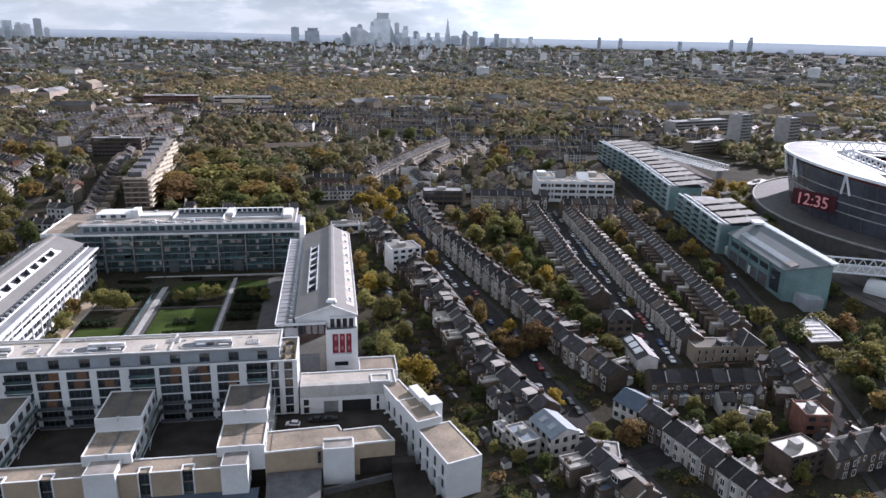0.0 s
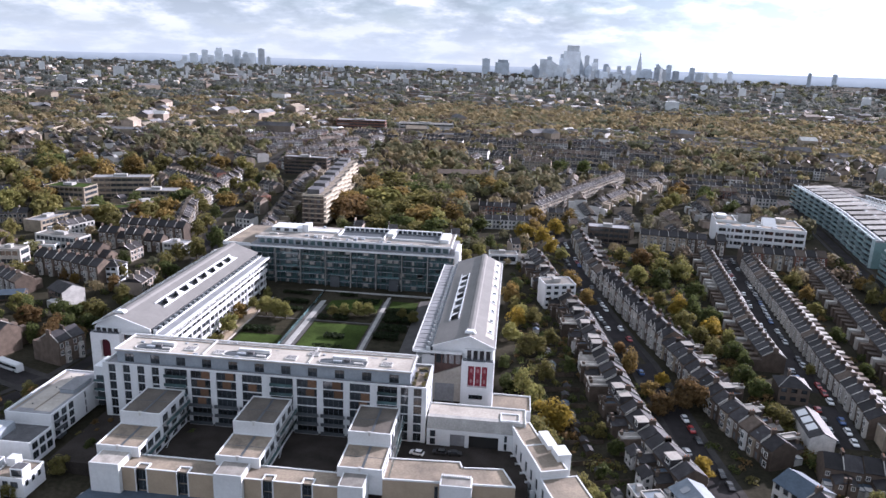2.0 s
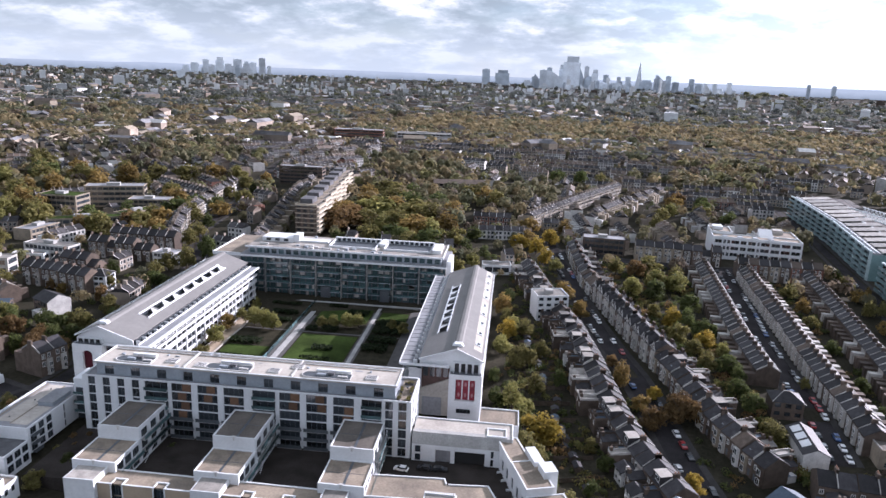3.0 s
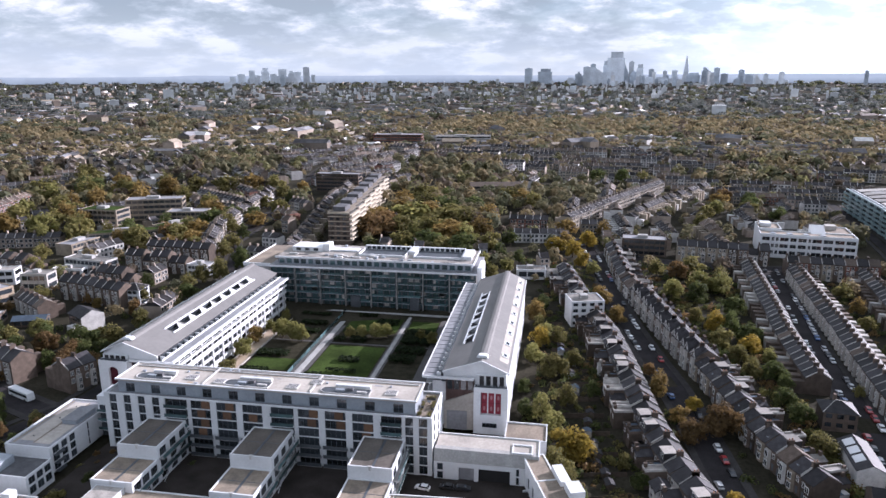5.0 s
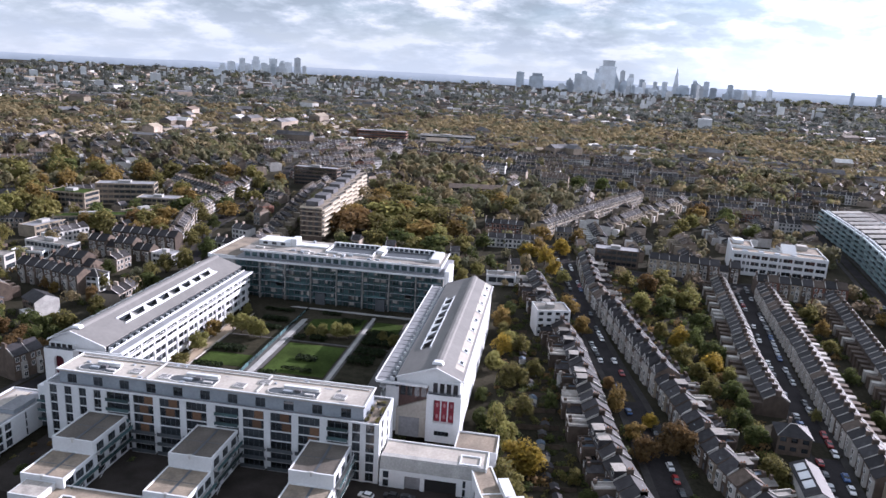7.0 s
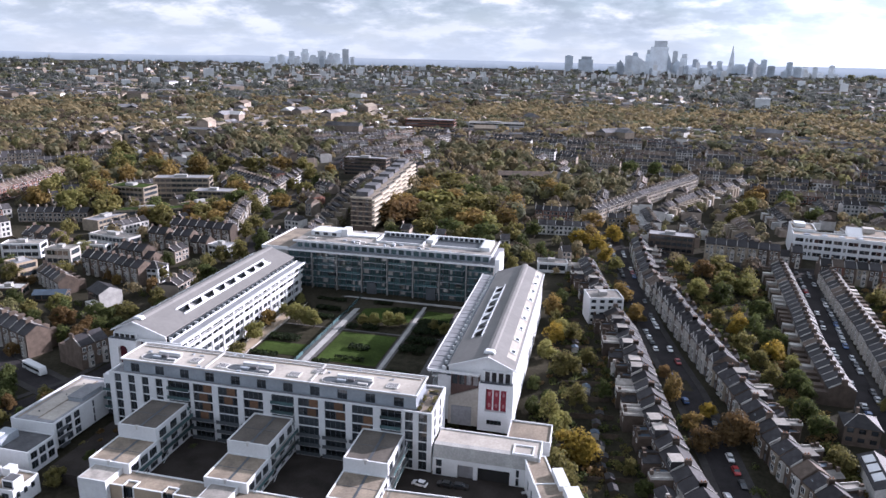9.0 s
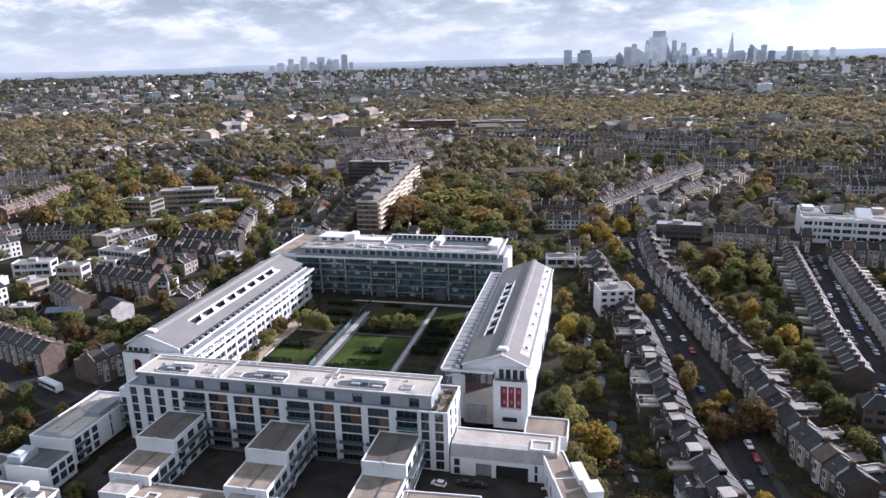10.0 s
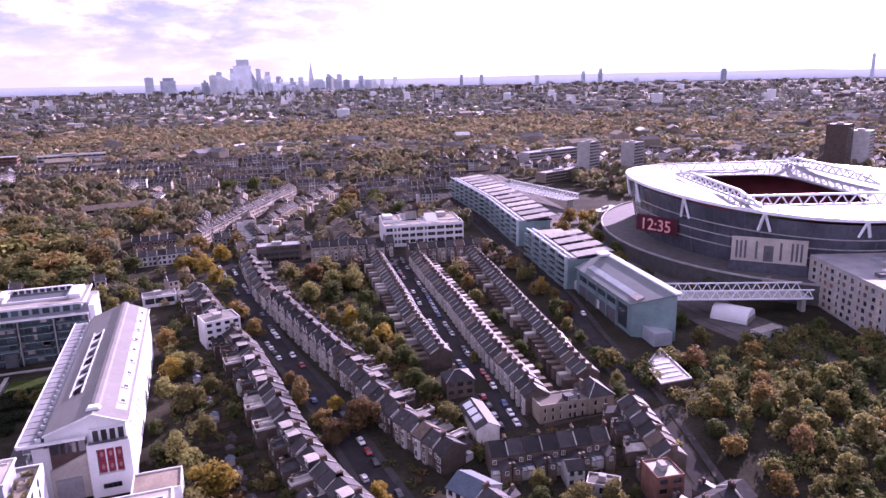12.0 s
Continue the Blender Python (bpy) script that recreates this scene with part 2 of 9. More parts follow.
M_DARK_RED = mat("dark_crimson_panel", (0.06, 0.006, 0.013), 0.5, vary=0.2)
M_CONC = mat("concrete", (0.32, 0.315, 0.30), 0.85, vary=0.22, scale=0.25, fine=2.0)
M_LAWN = mat("lawn", (0.042, 0.064, 0.016), 0.95, vary=0.5, scale=0.07, fine=2.2, bump=0.3, spec=0.04)
M_HEDGE = leaf_mat("hedge_leaves", (0.014, 0.026, 0.011), (0.036, 0.052, 0.018))
M_BRICK = mat("london_stock_brick", (0.098, 0.074, 0.058), 0.9, vary=0.3, scale=0.5, fine=5.0, rand=0.4)
M_BALCONY = mat("cream_balcony_brick", (0.46, 0.40, 0.31), 0.85, vary=0.15, scale=0.3, fine=3.0)
M_BRICK_RED = mat("red_brick", (0.17, 0.08, 0.058), 0.9, vary=0.3, scale=0.5, fine=5.0, rand=0.25)
M_BRICK_PALE = mat("pale_yellow_brick", (0.25, 0.21, 0.16), 0.9, vary=0.25, scale=0.4, fine=5.0, rand=0.2)
M_SLATE = mat("slate", (0.034, 0.032, 0.034), 0.6, vary=0.4, scale=0.5, fine=3.5, rand=0.5, spec=0.2)
M_TILE = mat("brown_roof_tile", (0.10, 0.076, 0.06), 0.8, vary=0.35, scale=0.5, fine=3.5, rand=0.35)
M_LEAD = mat("pale_roof_felt", (0.26, 0.24, 0.215), 0.55, vary=0.3, scale=0.4, fine=2.0, rand=0.4)
M_SASH = mat("white_sash_paint", (0.62, 0.61, 0.58), 0.6, vary=0.12, scale=0.8, fine=4.0)
M_COPING = mat("pale_coping", (0.42, 0.40, 0.37), 0.7, vary=0.3, scale=0.6, fine=3.0, rand=0.3)
M_ROOFLIGHT = mat("glinting_roof_window", (0.22, 0.24, 0.26), 0.12, vary=0.1, spec=0.9)
M_STUCCO = mat("cream_stucco", (0.36, 0.34, 0.31), 0.8, vary=0.18, scale=0.4, fine=3.0, rand=0.2)
M_POT = mat("clay_chimney_pot", (0.30, 0.15, 0.09), 0.85, vary=0.25)
M_BARK = mat("bark", (0.09, 0.07, 0.05), 0.95, vary=0.35, scale=1.5, fine=8.0, bump=0.5)
M_TEAL = mat("teal_glazed_cladding", (0.15, 0.24, 0.243), 0.3, vary=0.2, scale=0.15, fine=0.8, rand=0.15, spec=0.6)
M_PALE_TEAL = mat("pale_teal_panel", (0.35, 0.42, 0.425), 0.5, vary=0.15, scale=0.2, fine=1.0, rand=0.15)
M_STEEL = mat("white_painted_steel", (0.70, 0.72, 0.74), 0.45, vary=0.1, scale=0.5)
M_STAD_ROOF = mat("translucent_roof_panel", (0.25, 0.255, 0.26), 0.6, spec=0.12, metal=0.0, vary=0.12, scale=0.05, fine=0.4, rand=0.12)
M_STAD_GLASS = mat("stadium_glazing", (0.075, 0.08, 0.10), 0.2, vary=0.3, scale=0.08, fine=0.5, spec=0.8)
M_SEAT = mat("red_seats", (0.15, 0.03, 0.035), 0.7, vary=0.25, scale=0.1, fine=1.0)
# tower colours lifted pale and bluish, with the distance haze painted in
M_TOWER = mat("haze_pale_cladding", (0.66, 0.70, 0.74), 0.4, metal=0.0, vary=0.2, scale=0.02, fine=0.12, rand=0.3)
M_TOWER_PALE = mat("haze_pale_concrete", (0.62, 0.63, 0.63), 0.7, vary=0.18, scale=0.03, fine=0.2, rand=0.25)
M_TOWER_DARK = mat("haze_pale_dark_glass", (0.42, 0.47, 0.52), 0.3, vary=0.2, scale=0.03, fine=0.2, rand=0.3)
M_FENCE = mat("fence_wood", (0.085, 0.065, 0.048), 0.9, vary=0.35, scale=0.8, fine=5.0, rand=0.3)
M_TYRE = mat("rubber", (0.02, 0.02, 0.02), 0.9, vary=0.1)
CAR_PAINT = [mat("car_paint_" + n, c, 0.3, vary=0.05, spec=0.6) for n, c in (("white", (0.72, 0.72, 0.72)), ("silver", (0.35, 0.36, 0.37)), ("black", (0.02, 0.02, 0.022)), ("blue", (0.03, 0.08, 0.22)), ("red", (0.28, 0.025, 0.025)))]
# far foliage paler and greyer than LEAF: distance haze put into the colour
HAZED_LEAF = {
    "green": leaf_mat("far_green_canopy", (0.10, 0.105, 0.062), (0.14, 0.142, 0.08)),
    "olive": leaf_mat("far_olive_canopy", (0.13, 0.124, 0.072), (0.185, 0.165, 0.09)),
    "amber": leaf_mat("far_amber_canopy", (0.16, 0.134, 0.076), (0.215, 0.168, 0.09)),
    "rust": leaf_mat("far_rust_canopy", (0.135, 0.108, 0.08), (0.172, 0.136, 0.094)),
    "bare": leaf_mat("far_haze_grey_canopy", (0.092, 0.10, 0.092), (0.13, 0.138, 0.122)),
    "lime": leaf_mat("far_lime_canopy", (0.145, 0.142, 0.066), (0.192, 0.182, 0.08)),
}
# far slate and brick lightened against the near ones, in place of haze
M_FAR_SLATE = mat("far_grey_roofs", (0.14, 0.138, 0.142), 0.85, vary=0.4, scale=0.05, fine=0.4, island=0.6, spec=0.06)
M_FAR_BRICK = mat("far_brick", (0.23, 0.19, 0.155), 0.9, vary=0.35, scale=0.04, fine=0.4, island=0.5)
LEAF = {
    "green": leaf_mat("green_leaves", (0.05, 0.068, 0.022), (0.115, 0.128, 0.042)),
    "olive": leaf_mat("olive_leaves", (0.102, 0.097, 0.032), (0.226, 0.196, 0.069)),
    "amber": leaf_mat("amber_leaves", (0.136, 0.097, 0.034), (0.283, 0.194, 0.063)),
    "yellow": leaf_mat("yellow_leaves", (0.21, 0.155, 0.03), (0.40, 0.285, 0.048), 0.2),
    "rust": leaf_mat("rust_leaves", (0.125, 0.08, 0.036), (0.21, 0.135, 0.056)),
    "lime": leaf_mat("lime_leaves", (0.136, 0.137, 0.040), (0.267, 0.245, 0.086), 0.2),
}


# ---- mesh tools ----
class Mesh:
    """Gathers faces for one mesh."""

    def __init__(self):
        self.v, self.f, self.cut = [], [], None

    def then(self):
        """What follows takes the second material."""
        self.cut = len(self.f)
        return self

    def flip(self, w):
        """The mirror image in x, within a width w."""
        self.v = [(w - x, y, z) for x, y, z in self.v]
        self.f = [tuple(reversed(q)) for q in self.f]
        return self

    def face(self, *pts):
        k = len(self.v)
        self.v += [tuple(p) for p in pts]
        self.f.append(tuple(range(k, k + len(pts))))
        return self

    def box(self, x0, x1, y0, y1, z0, z1):
        k = len(self.v)
        self.v += [(x0, y0, z0), (x1, y0, z0), (x1, y1, z0), (x0, y1, z0), (x0, y0, z1), (x1, y0, z1), (x1, y1, z1), (x0, y1, z1)]
        self.f += [tuple(k + i for i in q) for q in ((3, 2, 1, 0), (4, 5, 6, 7), (0, 1, 5, 4), (1, 2, 6, 5), (2, 3, 7, 6), (3, 0, 4, 7))]
        return self

    def prism(self, poly, z0, z1):
        """An upright solid on a plan of points, counter-clockwise."""
        k, n = len(self.v), len(poly)
        self.v += [(x, y, z0) for x, y in poly] + [(x, y, z1) for x, y in poly]
        self.f += [tuple(k + i for i in reversed(range(n))), tuple(k + n + i for i in range(n))]
        self.f += [(k + i, k + (i + 1) % n, k + n + (i + 1) % n, k + n + i) for i in range(n)]
        return self

    def extrude_y(self, prof, y0, y1):
        """A solid with a profile of (x, z) points, from y0 to y1."""
        k, n = len(self.v), len(prof)
        self.v += [(x, y0, z) for x, z in prof] + [(x, y1, z) for x, z in prof]
        self.f += [tuple(k + i for i in range(n)), tuple(k + n + i for i in reversed(range(n)))]
        self.f += [(k + (i + 1) % n, k + i, k + n + i, k + n + (i + 1) % n) for i in range(n)]
        return self

    def extrude_x(self, prof, x0, x1):
        """A solid with a profile of (y, z) points, from x0 to x1."""
        k, n = len(self.v), len(prof)
        self.v += [(x0, y, z) for y, z in prof] + [(x1, y, z) for y, z in prof]
        self.f += [tuple(k + i for i in reversed(range(n))), tuple(k + n + i for i in range(n))]
        self.f += [(k + i, k + (i + 1) % n, k + n + (i + 1) % n, k + n + i) for i in range(n)]
        return self

    def beam(self, a, b, w):
        """A square bar from a to b."""
        a, b = Vector(a), Vector(b)
        d = (b - a).normalized()
        s = d.cross(Vector((0, 0, 1)))
        s = (s.normalized() if s.length > 1e-4 else Vector((1, 0, 0))) * w / 2
        u = s.cross(d).normalized() * w / 2
        k = len(self.v)
        self.v += [tuple(p + q) for p in (a, b) for q in (-s - u, s - u, s + u, -s + u)]
        self.f += [tuple(k + i for i in q) for q in ((0, 1, 2, 3), (7, 6, 5, 4), (0, 4, 5, 1), (1, 5, 6, 2), (2, 6, 7, 3), (3, 7, 4, 0))]
        return self

    def ring(self, cx, cy, z0, z1, r0, r1, n=10):
        """A tapered round post."""
        k = len(self.v)
        for z, r in ((z0, r0), (z1, r1)):
            self.v += [(cx + r * math.cos(2 * math.pi * i / n), cy + r * math.sin(2 * math.pi * i / n), z) for i in range(n)]
        self.f += [(k + i, k + (i + 1) % n, k + n + (i + 1) % n, k + n + i) for i in range(n)]
        self.f += [tuple(k + n + i for i in range(n)), tuple(k + i for i in reversed(range(n)))]
        return self

    def wedge(self, a, b, c, h=0.05):
        """A thin three-cornered plate."""
        k = len(self.v)
        self.v += [a, b, c] + [(x, y, z + h) for x, y, z in (a, b, c)]
        self.f += [tuple(k + i for i in q) for q in ((2, 1, 0), (3, 4, 5), (0, 1, 4, 3), (1, 2, 5, 4), (2, 0, 3, 5))]
        return self

    def disc_y(self, cx, y, cz, rx, rz, h, n=12):
        """A thin oval plate on an upright wall."""
        return self.extrude_y([(cx + rx * math.cos(2 * math.pi * i / n), cz + rz * math.sin(2 * math.pi * i / n)) for i in range(n)], y - h, y)

    def data(self, name, material, origin=(0, 0, 0), smooth=False):
        me = bpy.data.meshes.new(name)
        ox, oy, oz = origin
        me.from_pydata([(x - ox, y - oy, z - oz) for x, y, z in self.v], [], self.f)
        for one in material if isinstance(material, tuple) else (material,):
            me.materials.append(one)
        if self.cut is not None:
            me.polygons.foreach_set("material_index", [int(i >= self.cut) for i in range(len(self.f))])
        if smooth:
            me.polygons.foreach_set("use_smooth", [True] * len(me.polygons))
        return me


def thing(name, x, y, z, label, category, rz=0.0, group="", kind=""):
    ob = new(name)
    ob.empty_display_size = 0.5
    ob.matrix_basis = pose(x, y, z, 0, 0, rz)
    return tagged(ob, label, category, group, kind)


def part(name, mesh, material, parent, label="", at=None):
    """One mesh under a thing or a part. at: the origin of the thing in the mesh's own numbers, where these are the place's."""
    data = mesh if isinstance(mesh, bpy.types.Mesh) else mesh.data(name, material, at or (0, 0, 0))
    ob = new(name, data)
    ob.parent = parent
    if label:
        ob["label"] = label
    return ob


def single(name, mesh, material, label, category, group="", kind="", smooth=False):
    return tagged(new(name, mesh.data(name, material, smooth=smooth)), label, category, group, kind)


# ---- ground ----
G_R = (0, 155, 205, 260, 500, 1000, 2000, 3000, 4000, 4800, 6000)
G_Z = (-5, -5, 0, 0, 7, 12, 15, 22, 38, 62, 66)


def gz(x, y):
    """The height of the ground: flat by the estate, rising gently to the far hills."""
    return float(np.interp(math.hypot(x, y - 60), G_R, G_Z))


def ground_sheet():
    m = Mesh()
    radii = [0, 60, 120, 155, 172, 188, 205, 230, 260, 300, 350, 420, 500, 620, 800, 1000, 1300, 1600, 2000, 2500, 3000, 3500, 4000, 4400, 4700, 4850]
    n = 96
    for r in radii:
        for i in range(n):
            a = 2 * math.pi * i / n
            x, y = r * math.sin(a), 60 + r * math.cos(a)
            m.v.append((x, y, gz(x, y)))
    for j in range(len(radii) - 1):
        for i in range(n):
            a, b = j * n + i, j * n + (i + 1) % n
            m.f.append((a, a + n, b + n, b) if j else (a, a + n, b + n))
    return single("ground", m, M_GROUND, "dark garden earth and grass between the houses", "ground", kind="structure")


ground_sheet()


# ---- facades ----
def obox(m, o, d, u0, u1, a, b, z0, z1):
    """A box along a wall: u runs along the wall from o in the direction d, a..b outwards from it (to the right of d)."""
    nx, ny = d[1], -d[0]
    p = lambda u, w: (o[0] + d[0] * u + nx * w, o[1] + d[1] * u + ny * w)
    return m.prism([p(u0, b), p(u1, b), p(u1, a), p(u0, a)], z0, z1)


WINDOWS = {}


def lattice(xs, h, t):
    """A window frame in one piece: an outer frame, and bars between the pairs of xs."""
    xs = [xs[0], xs[0] + t] + xs[1:-1] + [xs[-1] - t, xs[-1]]
    zs = [0, t, h - t, h]
    nx = len(xs)
    m = Mesh()
    m.v = [(x, y, z) for y in (-0.06, 0.02) for z in zs for x in xs]
    at = lambda k, j, i: k * 4 * nx + j * nx + i
    solid = lambda j, i: 0 <= j < 3 and 0 <= i < nx - 1 and (j != 1 or i % 2 == 0)
    for j in range(3):
        for i in range(nx - 1):
            if not solid(j, i):
                continue
            m.f.append((at(0, j, i), at(0, j, i + 1), at(0, j + 1, i + 1), at(0, j + 1, i)))
            m.f.append((at(1, j, i), at(1, j + 1, i), at(1, j + 1, i + 1), at(1, j, i + 1)))
            for dj, di, p, q in ((-1, 0, (j, i), (j, i + 1)), (1, 0, (j + 1, i + 1), (j + 1, i)), (0, -1, (j + 1, i), (j, i)), (0, 1, (j, i + 1), (j + 1, i + 1))):
                if not solid(j + dj, i + di):
                    m.f.append((at(0, *q), at(0, *p), at(1, *p), at(1, *q)))
    return m


def window_meshes(w, h, frame_m, pane_m, bars):
    key = (round(w, 2), round(h, 2), frame_m.name, pane_m.name, bars)
    if key not in WINDOWS:
        t = 0.09
        f = lattice([-w / 2] + [c for i in range(1, bars) for c in (-w / 2 + w * i / bars - t / 2, -w / 2 + w * i / bars + t / 2)] + [w / 2], h, t)
        p = Mesh().box(-w / 2 + t, w / 2 - t, -0.01, 0.03, t, h - t)
        WINDOWS[key] = (f.data("window", frame_m), p.data("pane", pane_m))
    return WINDOWS[key]


def window(parent, o, d, u, w, z, h, inset, frame_m, pane_m, bars=2):
    f, p = window_meshes(w, h, frame_m, pane_m, bars)
    ob = new("window", f)
    ob.parent = parent
    if not bars:
        ob.data = p
    ob.matrix_basis = pose(o[0] + d[0] * u - d[1] * inset, o[1] + d[1] * u + d[0] * inset, z, 0, 0, math.degrees(math.atan2(d[1], d[0])))
    if bars:
        q = new("pane", p)
        q.parent = ob
    return ob


def pierced(o, d, length, z0, z1, cols, rows, thick):
    """One solid wall with openings through it."""
    us = sorted({0.0, length, *(e for c in cols for e in c)})
    zs = sorted({z0, z1, *(e for r in rows for e in r)}) if cols else [z0, z1]
    m = Mesh()
    nu = len(us)
    m.v = [(o[0] + d[0] * u - d[1] * w, o[1] + d[1] * u + d[0] * w, z) for w in (0.0, thick) for z in zs for u in us]
    at = lambda k, j, i: (k * len(zs) + j) * nu + i
    is_in = lambda v, spans: any(p < v < q for p, q in spans)
    solid = lambda j, i: 0 <= j < len(zs) - 1 and 0 <= i < nu - 1 and not (is_in((us[i] + us[i + 1]) / 2, cols) and is_in((zs[j] + zs[j + 1]) / 2, rows))
    for j in range(len(zs) - 1):
        for i in range(nu - 1):
            if not solid(j, i):
                continue
            m.f.append((at(0, j, i), at(0, j, i + 1), at(0, j + 1, i + 1), at(0, j + 1, i)))
            m.f.append((at(1, j, i), at(1, j + 1, i), at(1, j + 1, i + 1), at(1, j, i + 1)))
            for dj, di, p, q in ((-1, 0, (j, i), (j, i + 1)), (1, 0, (j + 1, i + 1), (j + 1, i)), (0, -1, (j + 1, i), (j, i)), (0, 1, (j, i + 1), (j + 1, i + 1))):
                if not solid(j + dj, i + di):
                    m.f.append((at(0, *q), at(0, *p), at(1, *p), at(1, *q)))
    return m


def facade(t, o, d, length, z0, z1, cols, rows, wall_m, thick=0.45, pane_m=None, frame_m=None, bars=2, shutter=0.0, name="wall", split=False):
    """A wall with real openings: columns (u0, u1) and rows (za, zb); a framed pane stands back in each opening."""
    def piece(kind, *a):
        if split:
            part(kind, obox(Mesh(), o, d, *a), wall_m, t)
    u = 0.0
    for u0, u1 in cols:
        if u0 - u > 0.01:
            piece("pier", u, u0, -thick, 0, z0, z1)
        z = z0
        for za, zb in rows:
            if za - z > 0.01:
                piece("spandrel", u0, u1, -thick, -0.004, z, za)
            z = zb
        if z1 - z > 0.01:
            piece("lintel", u0, u1, -thick, -0.004, z, z1)
        u = u1
    if length - u > 0.01:
        piece("pier", u, length, -thick, 0, z0, z1)
    if not split:
        part(name, pierced(o, d, length, z0, z1, cols, rows, thick), wall_m, t)
    rnd = random.Random(int(length * 10 + z1 * 100 + o[0]))
    for u0, u1 in cols:
        for za, zb in rows:
            w = window(t, o, d, (u0 + u1) / 2, u1 - u0, za, zb - za, thick * 0.6, frame_m or M_FRAME, pane_m or M_GLASS, bars)
            if shutter and rnd.random() < shutter:
                wd = (u1 - u0) * rnd.choice((0.35, 0.5, 0.5))
                s = Mesh().box(0.1, 0.1 + wd, -0.12, -0.065, 0.1, zb - za - 0.1)
                sh = part("shutter", s, M_LOUVRE, w, "orange-brown sliding shutter")


def even(n, length, w, start=0.0):
    """n columns of width w, spread evenly over a length."""
    g = (length - n * w) / n
    return [(start + g / 2 + i * (w + g), start + g / 2 + i * (w + g) + w) for i in range(n)]


def parapet(t, poly, z0, z1, w=0.35, material=None, at=None, name="parapet"):
    """A low wall along the edge of a flat roof, on a plan of points, counter-clockwise."""
    m = Mesh()
    n = len(poly)
    for i in range(n):
        a, b = Vector(poly[i]), Vector(poly[(i + 1) % n])
        d = (b - a)
        L = d.length
        d = d / L
        obox(m, a, d, 0, L - w, -w, 0, z0, z1)
    return part(name, m, material or M_WHITE, t, at=at)


# ---- the estate round the garden ----
def leafy(m, r, x0, x1, y0, y1, z, h, n):
    """Loose leaves through a low box of space, thickest towards an uneven top."""
    for _ in range(n):
        x, y = r.uniform(x0, x1), r.uniform(y0, y1)
        c = Vector((x, y, z + h * (0.55 + 0.25 * math.sin(x * 2.3 + y * 1.7)) * r.random() ** 0.4))
        a, q = r.uniform(0, 6.28), r.uniform(0.12, 0.26)
        u = Vector((math.cos(a), math.sin(a), r.uniform(-0.6, 0.6))) * q
        v = Vector((-math.sin(a), math.cos(a), r.uniform(-0.6, 0.6))) * q * 0.7
        m.face(c - u, c - v, c + u, c + v)
    return m


EST = "white apartment blocks round the garden"


def north_block():
    ox, oy = -89.0, 196.5
    t = thing("apartment_block", ox, oy, 0, "long white rendered apartment block with a set-back grey penthouse floor", "apartment block", group=EST)
    X = lambda x: x - ox
    Y = lambda y: y - oy
    x0, x1, y0, y1 = X(-139.1), X(-38.5), Y(189.2), Y(206.0)
    top = 17.8
    part("core", Mesh().box(x0 + 0.5, x1 - 0.5, y0 + 0.5, y1 - 0.1, 0, top - 0.6), M_WHITE, t)
    part("roof_deck", Mesh().box(x0 + 0.46, x1 - 0.46, y0 + 0.46, y1 - 0.12, top - 0.58, top - 0.45), M_GREY_ROOF, t)
    rows = [(0.35 + 2.93 * i, 2.95 + 2.93 * i) for i in range(6)]
    L = x1 - x0
    u = lambda x: x + 139.1
    # square windows at the left end, wide bays between, narrow ones in the end tower
    narrow = even(4, 18.6, 2.3, 0.6)
    wide = []
    for a in (-111.0, -77.8):
        wide += [(u(a + 8.1 * i), u(a + 8.1 * i + 6.2)) for i in range(3)]
    tower = [(u(-46.2), u(-43.9)), (u(-42.3), u(-39.9))]
    balc = [(u(-119.3), u(-112.1)), (u(-86.0), u(-79.0)), (u(-53.2), u(-47.2))]
    cols = sorted(narrow + wide + tower + balc)
    uu = 0.0
    for a, b in cols:
        part("pier", obox(Mesh(), (x0, y0), (1, 0), uu, a, -0.5, 0, 0, top), M_WHITE, t)
        z = 0.0
        for za, zb in rows:
            part("spandrel", obox(Mesh(), (x0, y0), (1, 0), a, b, -0.5, -0.18, z, za), M_WHITE, t)
            z = zb
        part("lintel", obox(Mesh(), (x0, y0), (1, 0), a, b, -0.5, -0.002, z, top), M_WHITE, t)
        uu = b
    part("pier", obox(Mesh(), (x0, y0), (1, 0), uu, L, -0.5, 0, 0, top), M_WHITE, t)
    rnd = random.Random(4)
    for a, b in cols:
        is_wide, is_balc = (a, b) in wide, (a, b) in balc
        for k, (za, zb) in enumerate(rows):
            w = window(t, (x0, y0), (1, 0), (a + b) / 2, b - a, za, zb - za, 0.34, M_FRAME, M_GLASS, 4 if is_wide else 3 if is_balc else 2)
            if is_wide and k > 1 and rnd.random() < 0.8:
                s0 = rnd.choice((-0.2, -0.05, 0.04)) * (b - a)
                part("shutter", Mesh().box(s0, s0 + (b - a) * 0.42, -0.14, -0.07, 0.1, zb - za - 0.1), M_LOUVRE, w, "orange-brown sliding shutter")
            if is_balc and k > 2:
                bal = part("balcony", Mesh().box(-(b - a) / 2, (b - a) / 2, -1.1, -0.1, -0.25, -0.1), M_WHITE, w, "white balcony slab")
                part("balustrade", Mesh().box(-(b - a) / 2, (b - a) / 2, -1.1, -1.05, -0.1, 0.95), M_GREEN_GLASS, w, "glass balustrade")
            if is_wide and k < 3:
                part("balcony", Mesh().box(-(b - a) / 2 - 0.6, (b - a) / 2 + 0.6, -1.3, -0.4, -0.25, -0.1), M_CONC, w)
                part("balustrade", Mesh().box(-(b - a) / 2 - 0.6, (b - a) / 2 + 0.6, -1.3, -1.25, -0.1, 0.95), M_FRAME, w)
